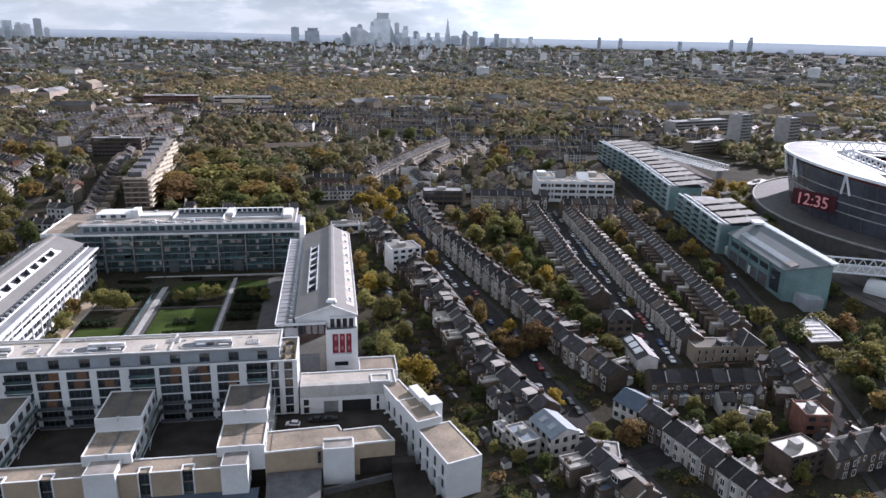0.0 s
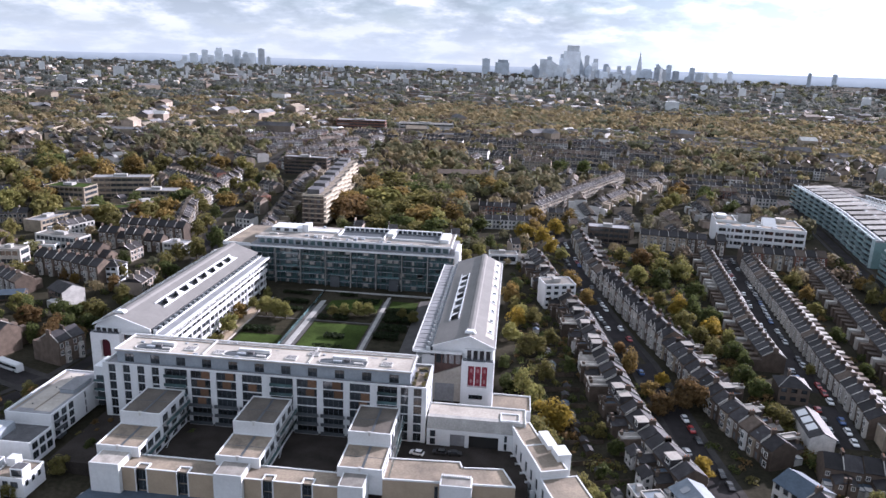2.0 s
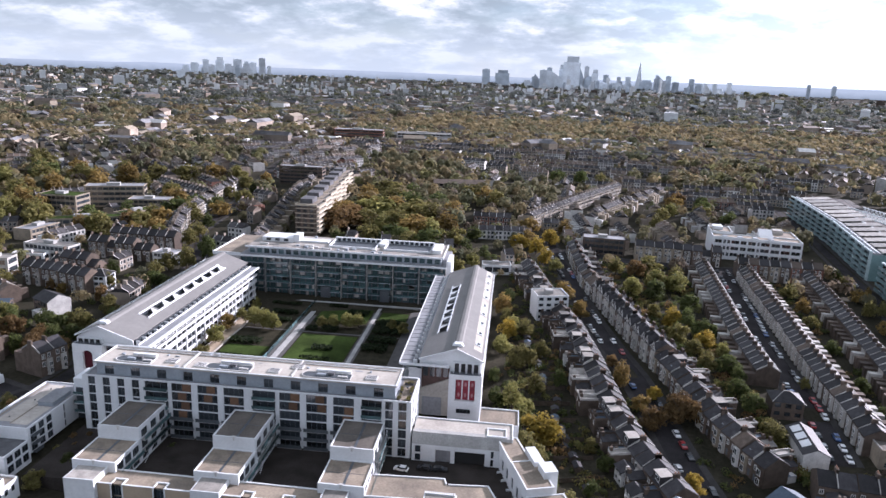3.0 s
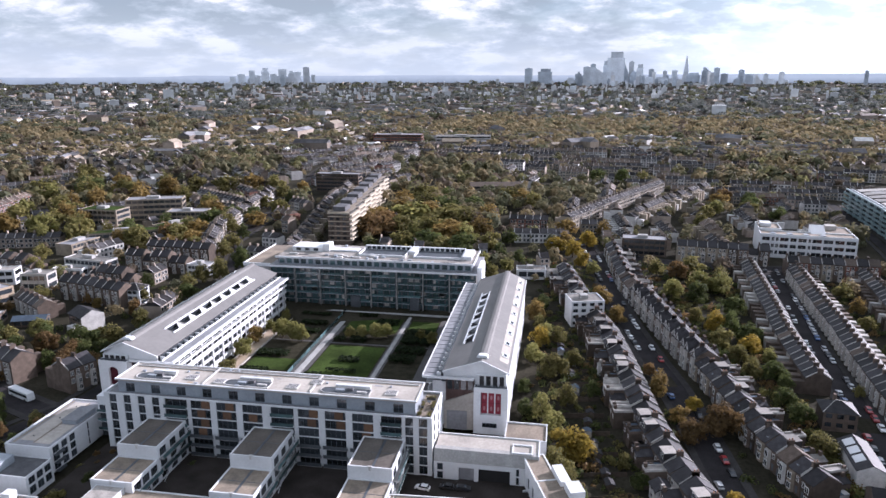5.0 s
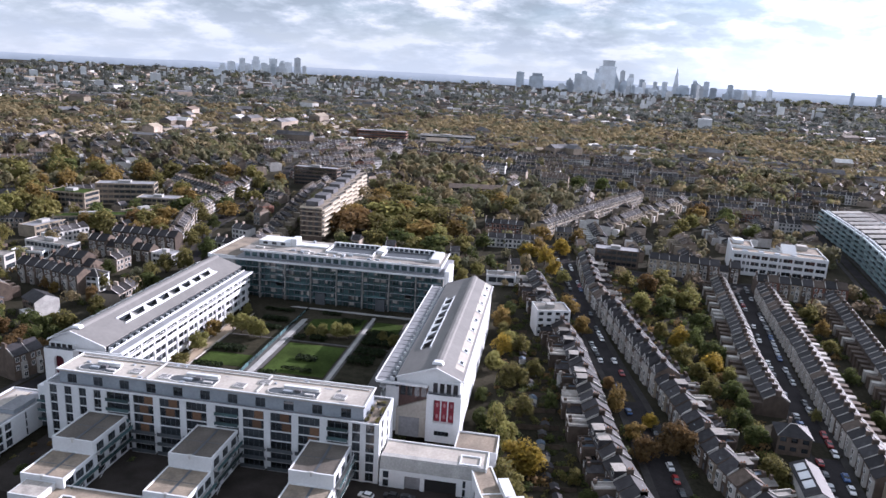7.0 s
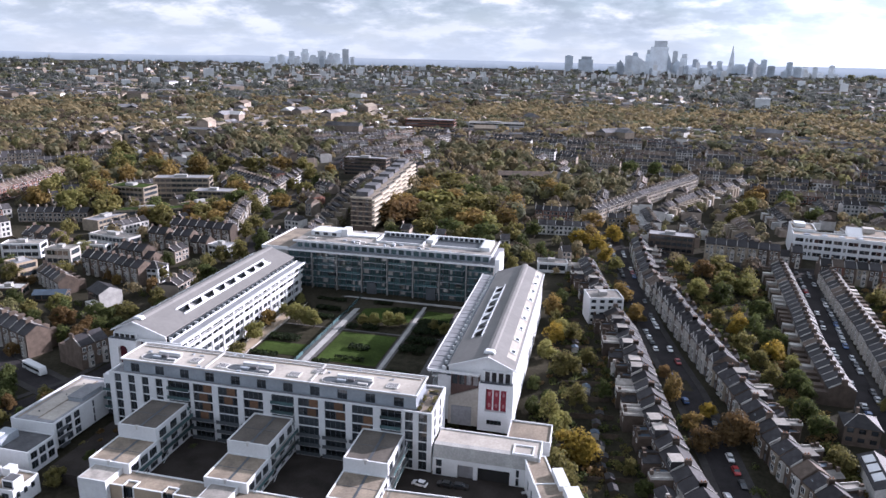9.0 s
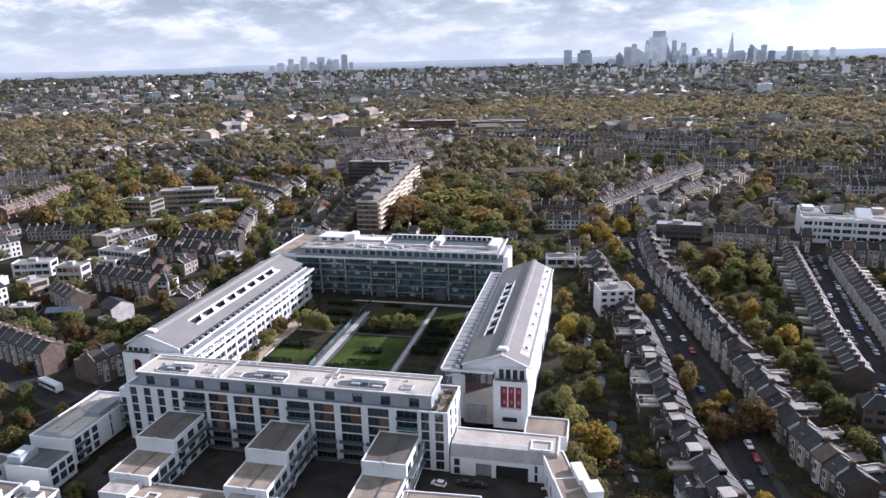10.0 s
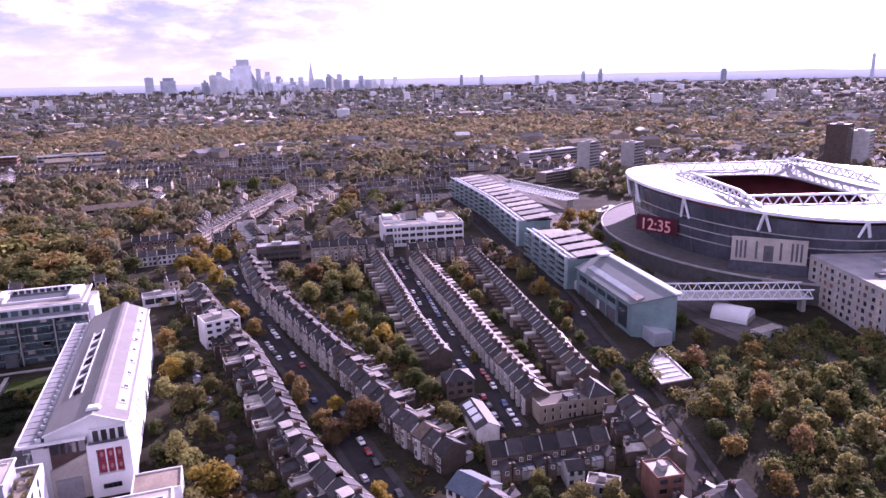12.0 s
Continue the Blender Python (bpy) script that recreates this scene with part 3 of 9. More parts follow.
    # end walls and back wall
    facade(t, (x1, y0 + 0.5), (0, 1), y1 - y0 - 0.5, 0, top, [(2.0, 4.2), (8.5, 10.5)], rows[1:], M_WHITE, 0.45)
    part("end_wall", Mesh().box(x0, x0 + 0.45, y0 + 0.5, y1, 0, top), M_WHITE, t)
    part("back_wall", Mesh().box(x0 + 0.45, x1 - 0.45, y1 - 0.1, y1 + 0.3, 0, top), M_WHITE, t)
    parapet(t, [(x0, y0), (x1, y0), (x1, y1), (x0, y1)], top, top + 0.25, 0.45)
    # penthouse
    p0, p1, q0, q1 = X(-135.6), X(-43.7), Y(191.6), Y(203.3)
    zb = 21.4
    facade(t, (p0, q0), (1, 0), p1 - p0, top - 0.4, zb, [c for i in range(11) for c in ((2.5 + 8.3 * i, 5.4 + 8.3 * i),)], [(top - 0.2, zb - 1.0)], M_ZINC, 0.4)
    part("penthouse_core", Mesh().box(p0 + 0.42, p1 - 0.1, q0 + 0.42, q1, top - 0.44, zb - 0.02), M_ZINC, t)
    part("penthouse_end", Mesh().box(p0, p0 + 0.4, q0 + 0.4, q1, top - 0.44, zb), M_ZINC, t)
    roof = part("penthouse_roof", Mesh().box(p0 - 0.5, p1 + 0.5, q0 - 0.7, q1 + 0.4, zb, zb + 0.3), M_CREAM_ROOF, t, "pale flat roof slab")
    parapet(roof, [(p0 - 0.5, q0 - 0.7), (p1 + 0.5, q0 - 0.7), (p1 + 0.5, q1 + 0.4), (p0 - 0.5, q1 + 0.4)], zb + 0.3, zb + 0.55, 0.4, M_WHITE)
    z = zb + 0.3
    qm = (q0 + q1) / 2
    rail = lambda x0, x1, y0, y1, h=0.28, m=M_WHITE_OLD: part("roof_upstand", Mesh().box(p0 + x0, p0 + x1, q0 + y0, q0 + y1, z, z + h), m, roof)
    # joints across the roof, and a low kerb along its back
    for x in (27.2, 60.5):
        rail(x, x + 0.5, 0.2, 11.8, 0.4)
    for x0, x1 in ((1.0, 27.0), (28.0, 60.0), (61.2, 91.0)):
        rail(x0, x1, 9.6, 9.9)
        part("roof_gutter", Mesh().box(p0 + x0, p0 + x1, q0 + 8.9, q0 + 9.4, z + 0.002, z + 0.03), M_FLAT_ROOF, roof, "brown stained gutter line")
        part("roof_gutter", Mesh().box(p0 + x0, p0 + x1, q0 + 10.6, q0 + 11.0, z + 0.002, z + 0.03), M_DECK, roof)
    # terraces near the front edge, with a curved kerb, ducts and pale boxes beside them
    for x0, x1, y0, y1, turn in ((5.0, 16.5, 1.2, 5.0, 0), (33.5, 47.5, 1.0, 4.6, 1), (63.5, 78.0, 1.0, 4.4, 0)):
        plan = [(p0 + x0 + 2.2 - 2.2 * math.sin(radians(a)), qm - 6 + y0 + (y1 - y0) / 2 + (y1 - y0) / 2 * math.cos(radians(a))) for a in range(0, 181, 20)]
        plan += [(p0 + x1, qm - 6 + y0), (p0 + x1, qm - 6 + y1)]
        # a dark plate on the roof puts the shade of a well into colour
        well = part("roof_well", Mesh().prism(plan, z, z + 0.12), M_FRAME, roof, "dark plate painted in for a sunken roof terrace")
        grow = lambda q: [((x - p0 - (x0 + x1) / 2) * (1 + q / (x1 - x0)) + p0 + (x0 + x1) / 2, (y - qm + 6 - (y0 + y1) / 2) * (1 + q / (y1 - y0)) + qm - 6 + (y0 + y1) / 2) for x, y in plan]
        kerb = Mesh()
        inner, outer = grow(0.05), grow(0.5)
        n = len(plan)
        for i in range(n):
            j = (i + 1) % n
            kerb.prism([inner[i], inner[j], outer[j], outer[i]], z, z + 0.3)
        part("kerb", kerb, M_WHITE_OLD, well, "white curved kerb")
        for k, (u, v, wd, dp, hh) in enumerate(((0.3, 0.3, 2.6, 1.0, 0.7), (0.52, 0.55, 1.8, 1.2, 0.9), (0.74, 0.25, 2.8, 0.8, 0.5))):
            xx, yy = p0 + x0 + (x1 - x0) * u, q0 + y0 + (y1 - y0) * v
            part("duct", Mesh().box(xx, xx + wd, yy, yy + dp, z + 0.12, z + hh), (M_ZINC, M_DECK, M_WHITE_OLD)[k], well)
        part("roof_box", Mesh().box(p0 + x0 + 3.5, p0 + x1 - 0.5, q0 + y1 + 0.7, q0 + y1 + 1.8, z, z + 0.75), M_WHITE, roof, "long pale roof box")
    # slatted hatches
    for x, y in ((20.6, 2.4), (30.2, 1.2), (53.0, 1.5), (59.0, 5.4), (82.5, 2.0)):
        hatch = part("roof_hatch", Mesh().box(p0 + x, p0 + x + 3.4, q0 + y, q0 + y + 3.0, z, z + 0.35), M_WHITE_OLD, roof, "pale slatted roof hatch")
        for k in range(6):
            part("slat", Mesh().box(p0 + x + 0.3 + k * 0.5, p0 + x + 0.52 + k * 0.5, q0 + y + 0.3, q0 + y + 2.7, z + 0.35, z + 0.42), M_DECK, hatch)
    rr = random.Random(31)
    for i in range(26):
        cx, cy = rr.uniform(p0 + 1.5, p1 - 4), rr.choice((q0 + 0.3, qm + rr.uniform(-0.5, 2), qm + 1.5, q1 - 1.6))
        wd, dp, hh = rr.uniform(0.8, 3.2), rr.uniform(0.4, 1.0), rr.uniform(0.15, 0.5)
        part(*rr.choice((("roof_vent", Mesh().box(cx, cx + wd * 0.4, cy, cy + dp, z, z + 0.1 + hh), M_ZINC), ("roof_patch", Mesh().box(cx, cx + wd * 1.8, cy, cy + dp * 1.4, z + 0.002, z + 0.02), M_TAN), ("roof_patch", Mesh().box(cx, cx + wd, cy, cy + dp, z + 0.002, z + 0.024), M_GREY_ROOF))), roof)
    part("terrace_decking", Mesh().box(X(-43.1), X(-39.1), Y(189.9), Y(205.6), top - 0.448, top - 0.4), M_FLAT_ROOF, t, "brown timber roof terrace")
    for x, y, wd, dp in ((-42.9, 190.2, 0.7, 3.4), (-40.1, 190.2, 0.7, 2.6), (-42.9, 196.0, 0.6, 2.2), (-40.0, 195.4, 0.6, 4.0), (-42.4, 201.5, 2.6, 0.8)):
        box = part("terrace_planter", Mesh().box(X(x), X(x + wd), Y(y), Y(y + dp), top - 0.4, top + 0.1), M_DECK, t, "dark planter with a shrub")
        part("planter_shrub", leafy(Mesh(), rr, X(x - 0.15), X(x + wd + 0.15), Y(y), Y(y + dp), top, 1.1, int(60 * wd * dp) + 40), LEAF["olive"], box)
    part("terrace_table", Mesh().box(X(-41.7), X(-40.7), Y(198.6), Y(199.6), top + 0.25, top + 0.32).box(X(-41.3), X(-41.1), Y(199.0), Y(199.2), top - 0.4, top + 0.25), M_FRAME, t)


def stair_block(xa, xb):
    """One of the three stepped wings in front of the long block."""
    ox, oy = (xa + xb) / 2, 175.0
    w = (xb - xa) / 2
    t = thing("stepped_wing", ox, oy, 0, "white stepped apartment wing with brown flat roofs", "apartment block", group="stepped wings of the long block")
    for y0, y1, z in ((173.6, 189.15, 11.0), (161.6, 173.55, 7.4)):
        a, b = y0 - oy, y1 - oy
        part("core", Mesh().box(-w + 0.02, w - 0.45, a, b, 0, z - 0.5), M_WHITE, t)
        part("wall", Mesh().box(-w, w, a - 0.02, a + 0.4, 0, z), M_WHITE, t)
        rf = part("flat_roof", Mesh().box(-w + 0.3, w - 0.3, a + 0.3, b, z - 0.48, z - 0.3), M_DARK_FELT if z > 9 else M_FLAT_ROOF, t, "dark felted flat roof" if z > 9 else "brown felted flat roof")
        part("seam", Mesh().box(0.2, 0.9, a + 0.6, b - 0.3, z - 0.3, z - 0.25), M_FRAME, rf)
        part("seam", Mesh().box(-w + 0.4, w - 0.4, (a + b) / 2 - 0.1, (a + b) / 2 + 0.1, z - 0.3, z - 0.27), M_FRAME, rf)
        part("parapet", Mesh().box(-w, -w + 0.35, a + 0.4, b, z - 0.6, z).box(w - 0.35, w, a + 0.4, b, z - 0.6, z).box(-w + 0.35, w - 0.35, b - 0.35, b, z - 0.5, z), M_WHITE, t)
        rows = [(0.4 + 3.4 * i, 2.9 + 3.4 * i) for i in range(int(z // 3.4))]
        facade(t, (w, a + 0.4), (0, 1), b - a - 0.4, 0, z - 0.6, even(3, b - a - 0.4, 3.2), rows, M_WHITE, 0.4, M_GLASS, bars=3, split=True)
        for r0, r1 in rows[1:]:
            part("balcony", Mesh().box(w, w + 1.5, a + 0.6, b - 0.2, r0 - 0.3, r0 - 0.12), M_CONC, t)
            part("balustrade", Mesh().box(w + 1.42, w + 1.5, a + 0.6, b - 0.2, r0 - 0.12, r0 + 0.95), M_GREEN_GLASS, t)
        part("stair_rail", Mesh().beam((w + 0.9, a + 0.6, 0), (w + 0.9, b - 0.4, z - 2.5), 0.12).beam((w + 0.9, a + 0.6, 1.0), (w + 0.9, b - 0.4, z - 1.5), 0.08), M_STEEL, t)
        part("outlet_pipe", Mesh().box(-0.25, 0.25, a - 0.16, a - 0.03, z - 1.0, z + 0.15).box(-0.5, 0.5, a - 0.1, a + 0.5, z, z + 0.2), M_WHITE_OLD, t)


def front_strip():
    ox, oy = -86.5, 158.0
    t = thing("townhouse_row", ox, oy, 0, "low tan-clad terrace of town houses with white end boxes", "town houses", group=EST)
    X = lambda x: x - ox
    Y = lambda y: y - oy
    z = 4.6
    part("core", Mesh().box(X(-116.4), X(-50.2), Y(157.2), Y(163.0), -3, z - 0.4), M_TAN, t)
    part("flat_roof", Mesh().box(X(-116.2), X(-50.4), Y(157.0), Y(162.8), z - 0.38, z - 0.15), M_FLAT_ROOF, t, "brown felted flat roof")
    part("back_parapet", Mesh().box(X(-118), X(-50), Y(162.8), Y(163.2), 0, z + 0.1), M_WHITE, t)
    for a, b in ((-116.5, -89.4), (-81.6, -56.6)):
        L = b - a
        bays = [(L * 0.20, L * 0.30), (L * 0.62, L * 0.72)]
        u = 0.0
        for c, dd in bays + [(L, L)]:
            part("panel_wall", Mesh().box(X(a + u), X(a + c), Y(156.4), Y(157.15), -2.35, z), M_TAN, t, "tan cladding panel")
            part("coping", Mesh().box(X(a + u), X(a + c), Y(156.35), Y(156.8), z, z + 0.18), M_WHITE, t)
            u = dd
        for c, dd in bays:
            part("recess_frame", Mesh().box(X(a + c) - 0.35, X(a + c), Y(156.3), Y(159.2), -2.3, z + 0.2).box(X(a + dd), X(a + dd) + 0.35, Y(156.3), Y(159.2), -2.3, z + 0.2).box(X(a + c), X(a + dd), Y(158.8), Y(159.2), z - 0.1, z + 0.2), M_WHITE, t)
            for k in (0, 1):
                window(t, (X(a + c), Y(157.1)), (1, 0), (dd - c) / 2, dd - c - 0.1, -2.1 + 3.2 * k, 2.9, 0.0, M_FRAME, M_GLASS, 2)
    for a, b in ((-123.2, -115.0), (-89.3, -81.7), (-56.5, -49.9)):
        box = part("white_box", Mesh().box(X(a), X(b), Y(155.0), Y(161.5), -2.4, 6.0), M_WHITE, t, "white rendered box room")
        part("box_roof", Mesh().box(X(a) + 0.35, X(b) - 0.35, Y(155.35), Y(161.15), 6.0, 6.06), M_LEAD, box)
        part("coping", Mesh().box(X(a), X(b), Y(155.0), Y(155.3), 6.004, 6.16).box(X(a), X(b), Y(161.2), Y(161.5), 6.004, 6.16), M_WHITE, box)
    # the garage deck in front
    deck = part("garage_deck", Mesh().prism([(X(-126.0), Y(148.2)), (X(-47.5), Y(150.4)), (X(-47.5), Y(157.0)), (X(-124.0), Y(157.0))], -2.7, -2.35), M_BLUE_ROOF, t, "blue-grey felted garage roof deck")
    part("deck_edge", Mesh().prism([(X(-126.2), Y(147.9)), (X(-47.4), Y(150.1)), (X(-47.4), Y(150.4)), (X(-126.2), Y(148.2))], -2.75, -2.2), M_WHITE_OLD, deck)
    part("garage_back", Mesh().box(X(-123), X(-48), Y(156.2), Y(157.0), -5.5, -2.7), M_CONC, deck)
    for i in range(13):
        x = -125.4 + i * 6.2
        yy = 148.4 + (x + 126.0) * 2.2 / 78.5
        part("garage_pier", Mesh().box(X(x), X(x) + 0.4, Y(yy), Y(yy + 6), -5.5, -2.7), M_WHITE_OLD, deck)
        if i < 12:
            # dark panel stands in for the shaded inside of an open garage
            part("garage_door", Mesh().box(X(x) + 0.42, X(x) + 6.18, Y(yy + 0.8), Y(yy + 0.95), -5.5, -2.75), M_YARD, deck)


def tan_block():
    ox, oy = -29.0, 167.0
    t = thing("entrance_block", ox, oy, 0, "low tan-clad flat-roofed block with a white stair box", "apartment block", group=EST)
    X = lambda x: x - ox
    Y = lambda y: y - oy
    z = 4.8
    P = [(X(-46.3), Y(161.8)), (X(-11.5), Y(163.6)), (X(-14.8), Y(171.6)), (X(-25.8), Y(170.6)), (X(-26.6), Y(173.2)), (X(-46.6), Y(172.0))]
    part("wall", Mesh().prism(P, -5.5, z - 0.35), M_TAN, t)
    inner = [(p[0] * 0.985, p[1] * 0.96) for p in P]
    part("flat_roof", Mesh().prism(inner, z - 0.34, z - 0.2), M_FLAT_ROOF, t, "brown felted flat roof")
    parapet(t, P, z - 0.36, z + 0.1, 0.35)
    b = part("white_box", Mesh().box(X(-31.0), X(-22.7), Y(159.6), Y(164.2), -5.5, 6.0), M_WHITE, t, "white rendered stair box")
    part("box_roof", Mesh().box(X(-30.6), X(-23.1), Y(160.0), Y(163.8), 6.0, 6.05), M_LEAD, b)
    for i in range(14):
        part("louvre", Mesh().box(X(-30.8 + i * 0.57), X(-30.5 + i * 0.57), Y(163.3), Y(164.2), 6.0, 6.5), M_WHITE, b)
    window(t, (X(-46.3), Y(161.8)), (1, 0), 14.3, 0.9, 0.4, 3.6, 0.0, M_FRAME, M_GLASS, 1)
    part("front_terrace", Mesh().prism([(X(-45.2), Y(146.0)), (X(-31.8), Y(146.8)), (X(-31.4), Y(161.5)), (X(-45.8), Y(161.2))], -5.5, -1.2), M_DECK, t, "dark felted terrace roof")
    part("terrace_edge", Mesh().prism([(X(-45.6), Y(145.6)), (X(-31.5), Y(146.4)), (X(-31.5), Y(146.8)), (X(-45.6), Y(146.0))], -5.5, -0.9), M_WHITE, t)
    # wall coloured dark to pass for the shaded void by the ramp
    part("ramp_wall", Mesh().prism([(X(-31.0), Y(155.0)), (X(-12.5), Y(159.8)), (X(-12.6), Y(160.3)), (X(-31.0), Y(155.5))], -5.5, -3.2), M_DECK, t)


def west_wing():
    """The crooked low wing along the gardens: two white bars with brown roofs."""
    t = thing("mews_wing", -2, 170, 0, "white two-storey mews wing with brown flat roofs", "town houses", rz=18.0, group=EST)
    # own axes: y runs along the wing towards the far end
    c, s = math.cos(radians(18)), math.sin(radians(18))
    L = lambda x, y: ((x + 2) * c + (y - 170) * s, -(x + 2) * s + (y - 170) * c)
    a0, a1 = L(0.6, 148.3), L(5.5, 168.7)
    xl, xr = a0[0], a0[0] + 10.3
    y0, y1, y2 = a0[1], L(-4.2, 165.9)[1] + 0.4, L(-10.0, 189.0)[1]
    def bar(x0, x1, ya, yb, z):
        part("core", Mesh().box(x0 + 0.42, x1 - 0.05, ya + 0.42, yb, -5.0, z - 0.4), M_WHITE, t)
        part("front_wall", Mesh().box(x0, x1, ya, ya + 0.4, -5.0, z), M_WHITE, t)
        part("flat_roof", Mesh().box(x0 + 0.3, x1 - 0.3, ya + 0.35, yb, z - 0.38, z - 0.2), M_FLAT_ROOF, t, "brown felted flat roof")
        part("parapet", Mesh().box(x1 - 0.4, x1, ya + 0.4, yb, -5.0, z).box(x0 + 0.4, x1 - 0.4, yb - 0.35, yb + 0.002, z - 0.36, z), M_WHITE, t)
        n = int((yb - ya) / 3.9)
        facade(t, (x0, yb), (0, -1), yb - ya - 0.4, -5.0, z, even(n, yb - ya - 0.4, 1.5), [(-2.4, 0.4), (1.4, 4.6)], M_WHITE, 0.4, split=True)
        for i in range(n):
            v = yb - (i + 0.5) * (yb - ya - 0.4) / n
            part("buttress", Mesh().box(x0 - 1.2, x0 - 0.002, v + 0.9, v + 1.25, -5.0, 0.6), M_WHITE, t)
    bar(xl, xr, y0, y1, 6.4)
    bar(xl, xl + 7.6, y1, y2 - 10, 8.4)
    bar(xl, xl + 6.0, y2 - 10, y2 + 3, 8.0)
    part("roof_box", Mesh().box(xl + 6.2, xl + 10, y1 + 4, y1 + 9, 0, 10.2), M_WHITE, t, "white stair head")
    part("roof_box", Mesh().box(xl + 5.6, xl + 8.4, y1 + 10, y1 + 18, 0, 9.6), M_WHITE, t, "white stair head")


def link_block():
    ox, oy = -24.0, 192.0
    t = thing("link_building", ox, oy, 0, "white two-storey link building with dark garage openings", "apartment block", group=EST)
    X = lambda x: x - ox
    Y = lambda y: y - oy
    z = 8.6
    x0, x1, y0, y1 = X(-38.0), X(-9.0), Y(188.6), Y(198.5)
    part("core", Mesh().box(x0, x1, y0 + 0.9, y1, 0, z - 1.6), M_WHITE, t)
    part("front_wall", Mesh().box(x0, X(-31.0), y0, y0 + 0.9, 0, 5.4).box(X(-31), x1, y0, y0 + 0.9, 4.0, 5.4).box(X(-26.6), X(-25.4), y0, y0 + 0.9, 0, 4.0).box(X(-16.6), x1, y0, y0 + 0.9, 0, 4.0), M_WHITE, t)
    part("garage_door", Mesh().box(X(-31), X(-26.6), y0 + 0.6, y0 + 0.85, 0, 4.0), M_GREY_ROOF, t, "grey roller shutter")
    # black panel closes the arch: the shade of the passage as colour
    part("archway", Mesh().box(X(-25.4), X(-16.6), y0 + 0.7, y0 + 0.88, 0, 4.0), M_TYRE, t, "black panel painted in for the shaded vehicle archway")
    part("sloped_band", Mesh().extrude_x([(y0 - 0.05, 5.42), (y0 + 3.2, 5.42), (y0 + 3.2, z), (y0 + 1.4, z)], x0, x1), M_CONC, t, "grey sloping parapet band")
    part("flat_roof", Mesh().box(x0 + 0.1, x1 - 0.1, y0 + 3.2, y1 - 0.1, z - 1.6, z - 0.1), M_CREAM_ROOF, t, "pale flat roof")
    part("back_parapet", Mesh().box(x0, x1, y1 - 0.1, y1 + 0.3, 0, z + 0.25).box(x1 - 0.12, x1 + 0.25, y0 + 0.9, y1 - 0.1, 0, z + 0.25), M_WHITE, t)
    part("roof_frame", Mesh().box(X(-16), X(-11), Y(190.5), Y(191), z - 0.1, z + 0.25).box(X(-16), X(-11), Y(195), Y(195.5), z - 0.1, z + 0.25).box(X(-16.4), X(-16), Y(190.5), Y(195.5), z - 0.1, z + 0.25).box(X(-11), X(-10.6), Y(190.5), Y(195.5), z - 0.1, z + 0.25), M_WHITE, t)
    for k in range(2):
        window(t, (x0, y0), (1, 0), 23.5, 0.8, 0.3 + 2.6 * k, 2.1, -0.03, M_FRAME, M_GLASS, 1)
        window(t, (x0, y0), (1, 0), 1.8, 1.6, 0.3 + 2.6 * k, 2.0, -0.03, M_FRAME, M_GLASS, 1)
    s = thing("flat_annexe", -13.3, 208.2, 0, "low flat-roofed annexe with a brown roof", "annexe", group=EST)
    part("wall", Mesh().box(-6.2, 6.3, -5.2, 5.4, 0, 5.6), M_WHITE, s)
    part("flat_roof", Mesh().box(-5.9, 6.0, -4.9, 5.1, 5.6, 5.66), M_FLAT_ROOF, s)
    parapet(s, [(-6.2, -5.2), (6.3, -5.2), (6.3, 5.4), (-6.2, 5.4)], 5.6, 6.1, 0.3)


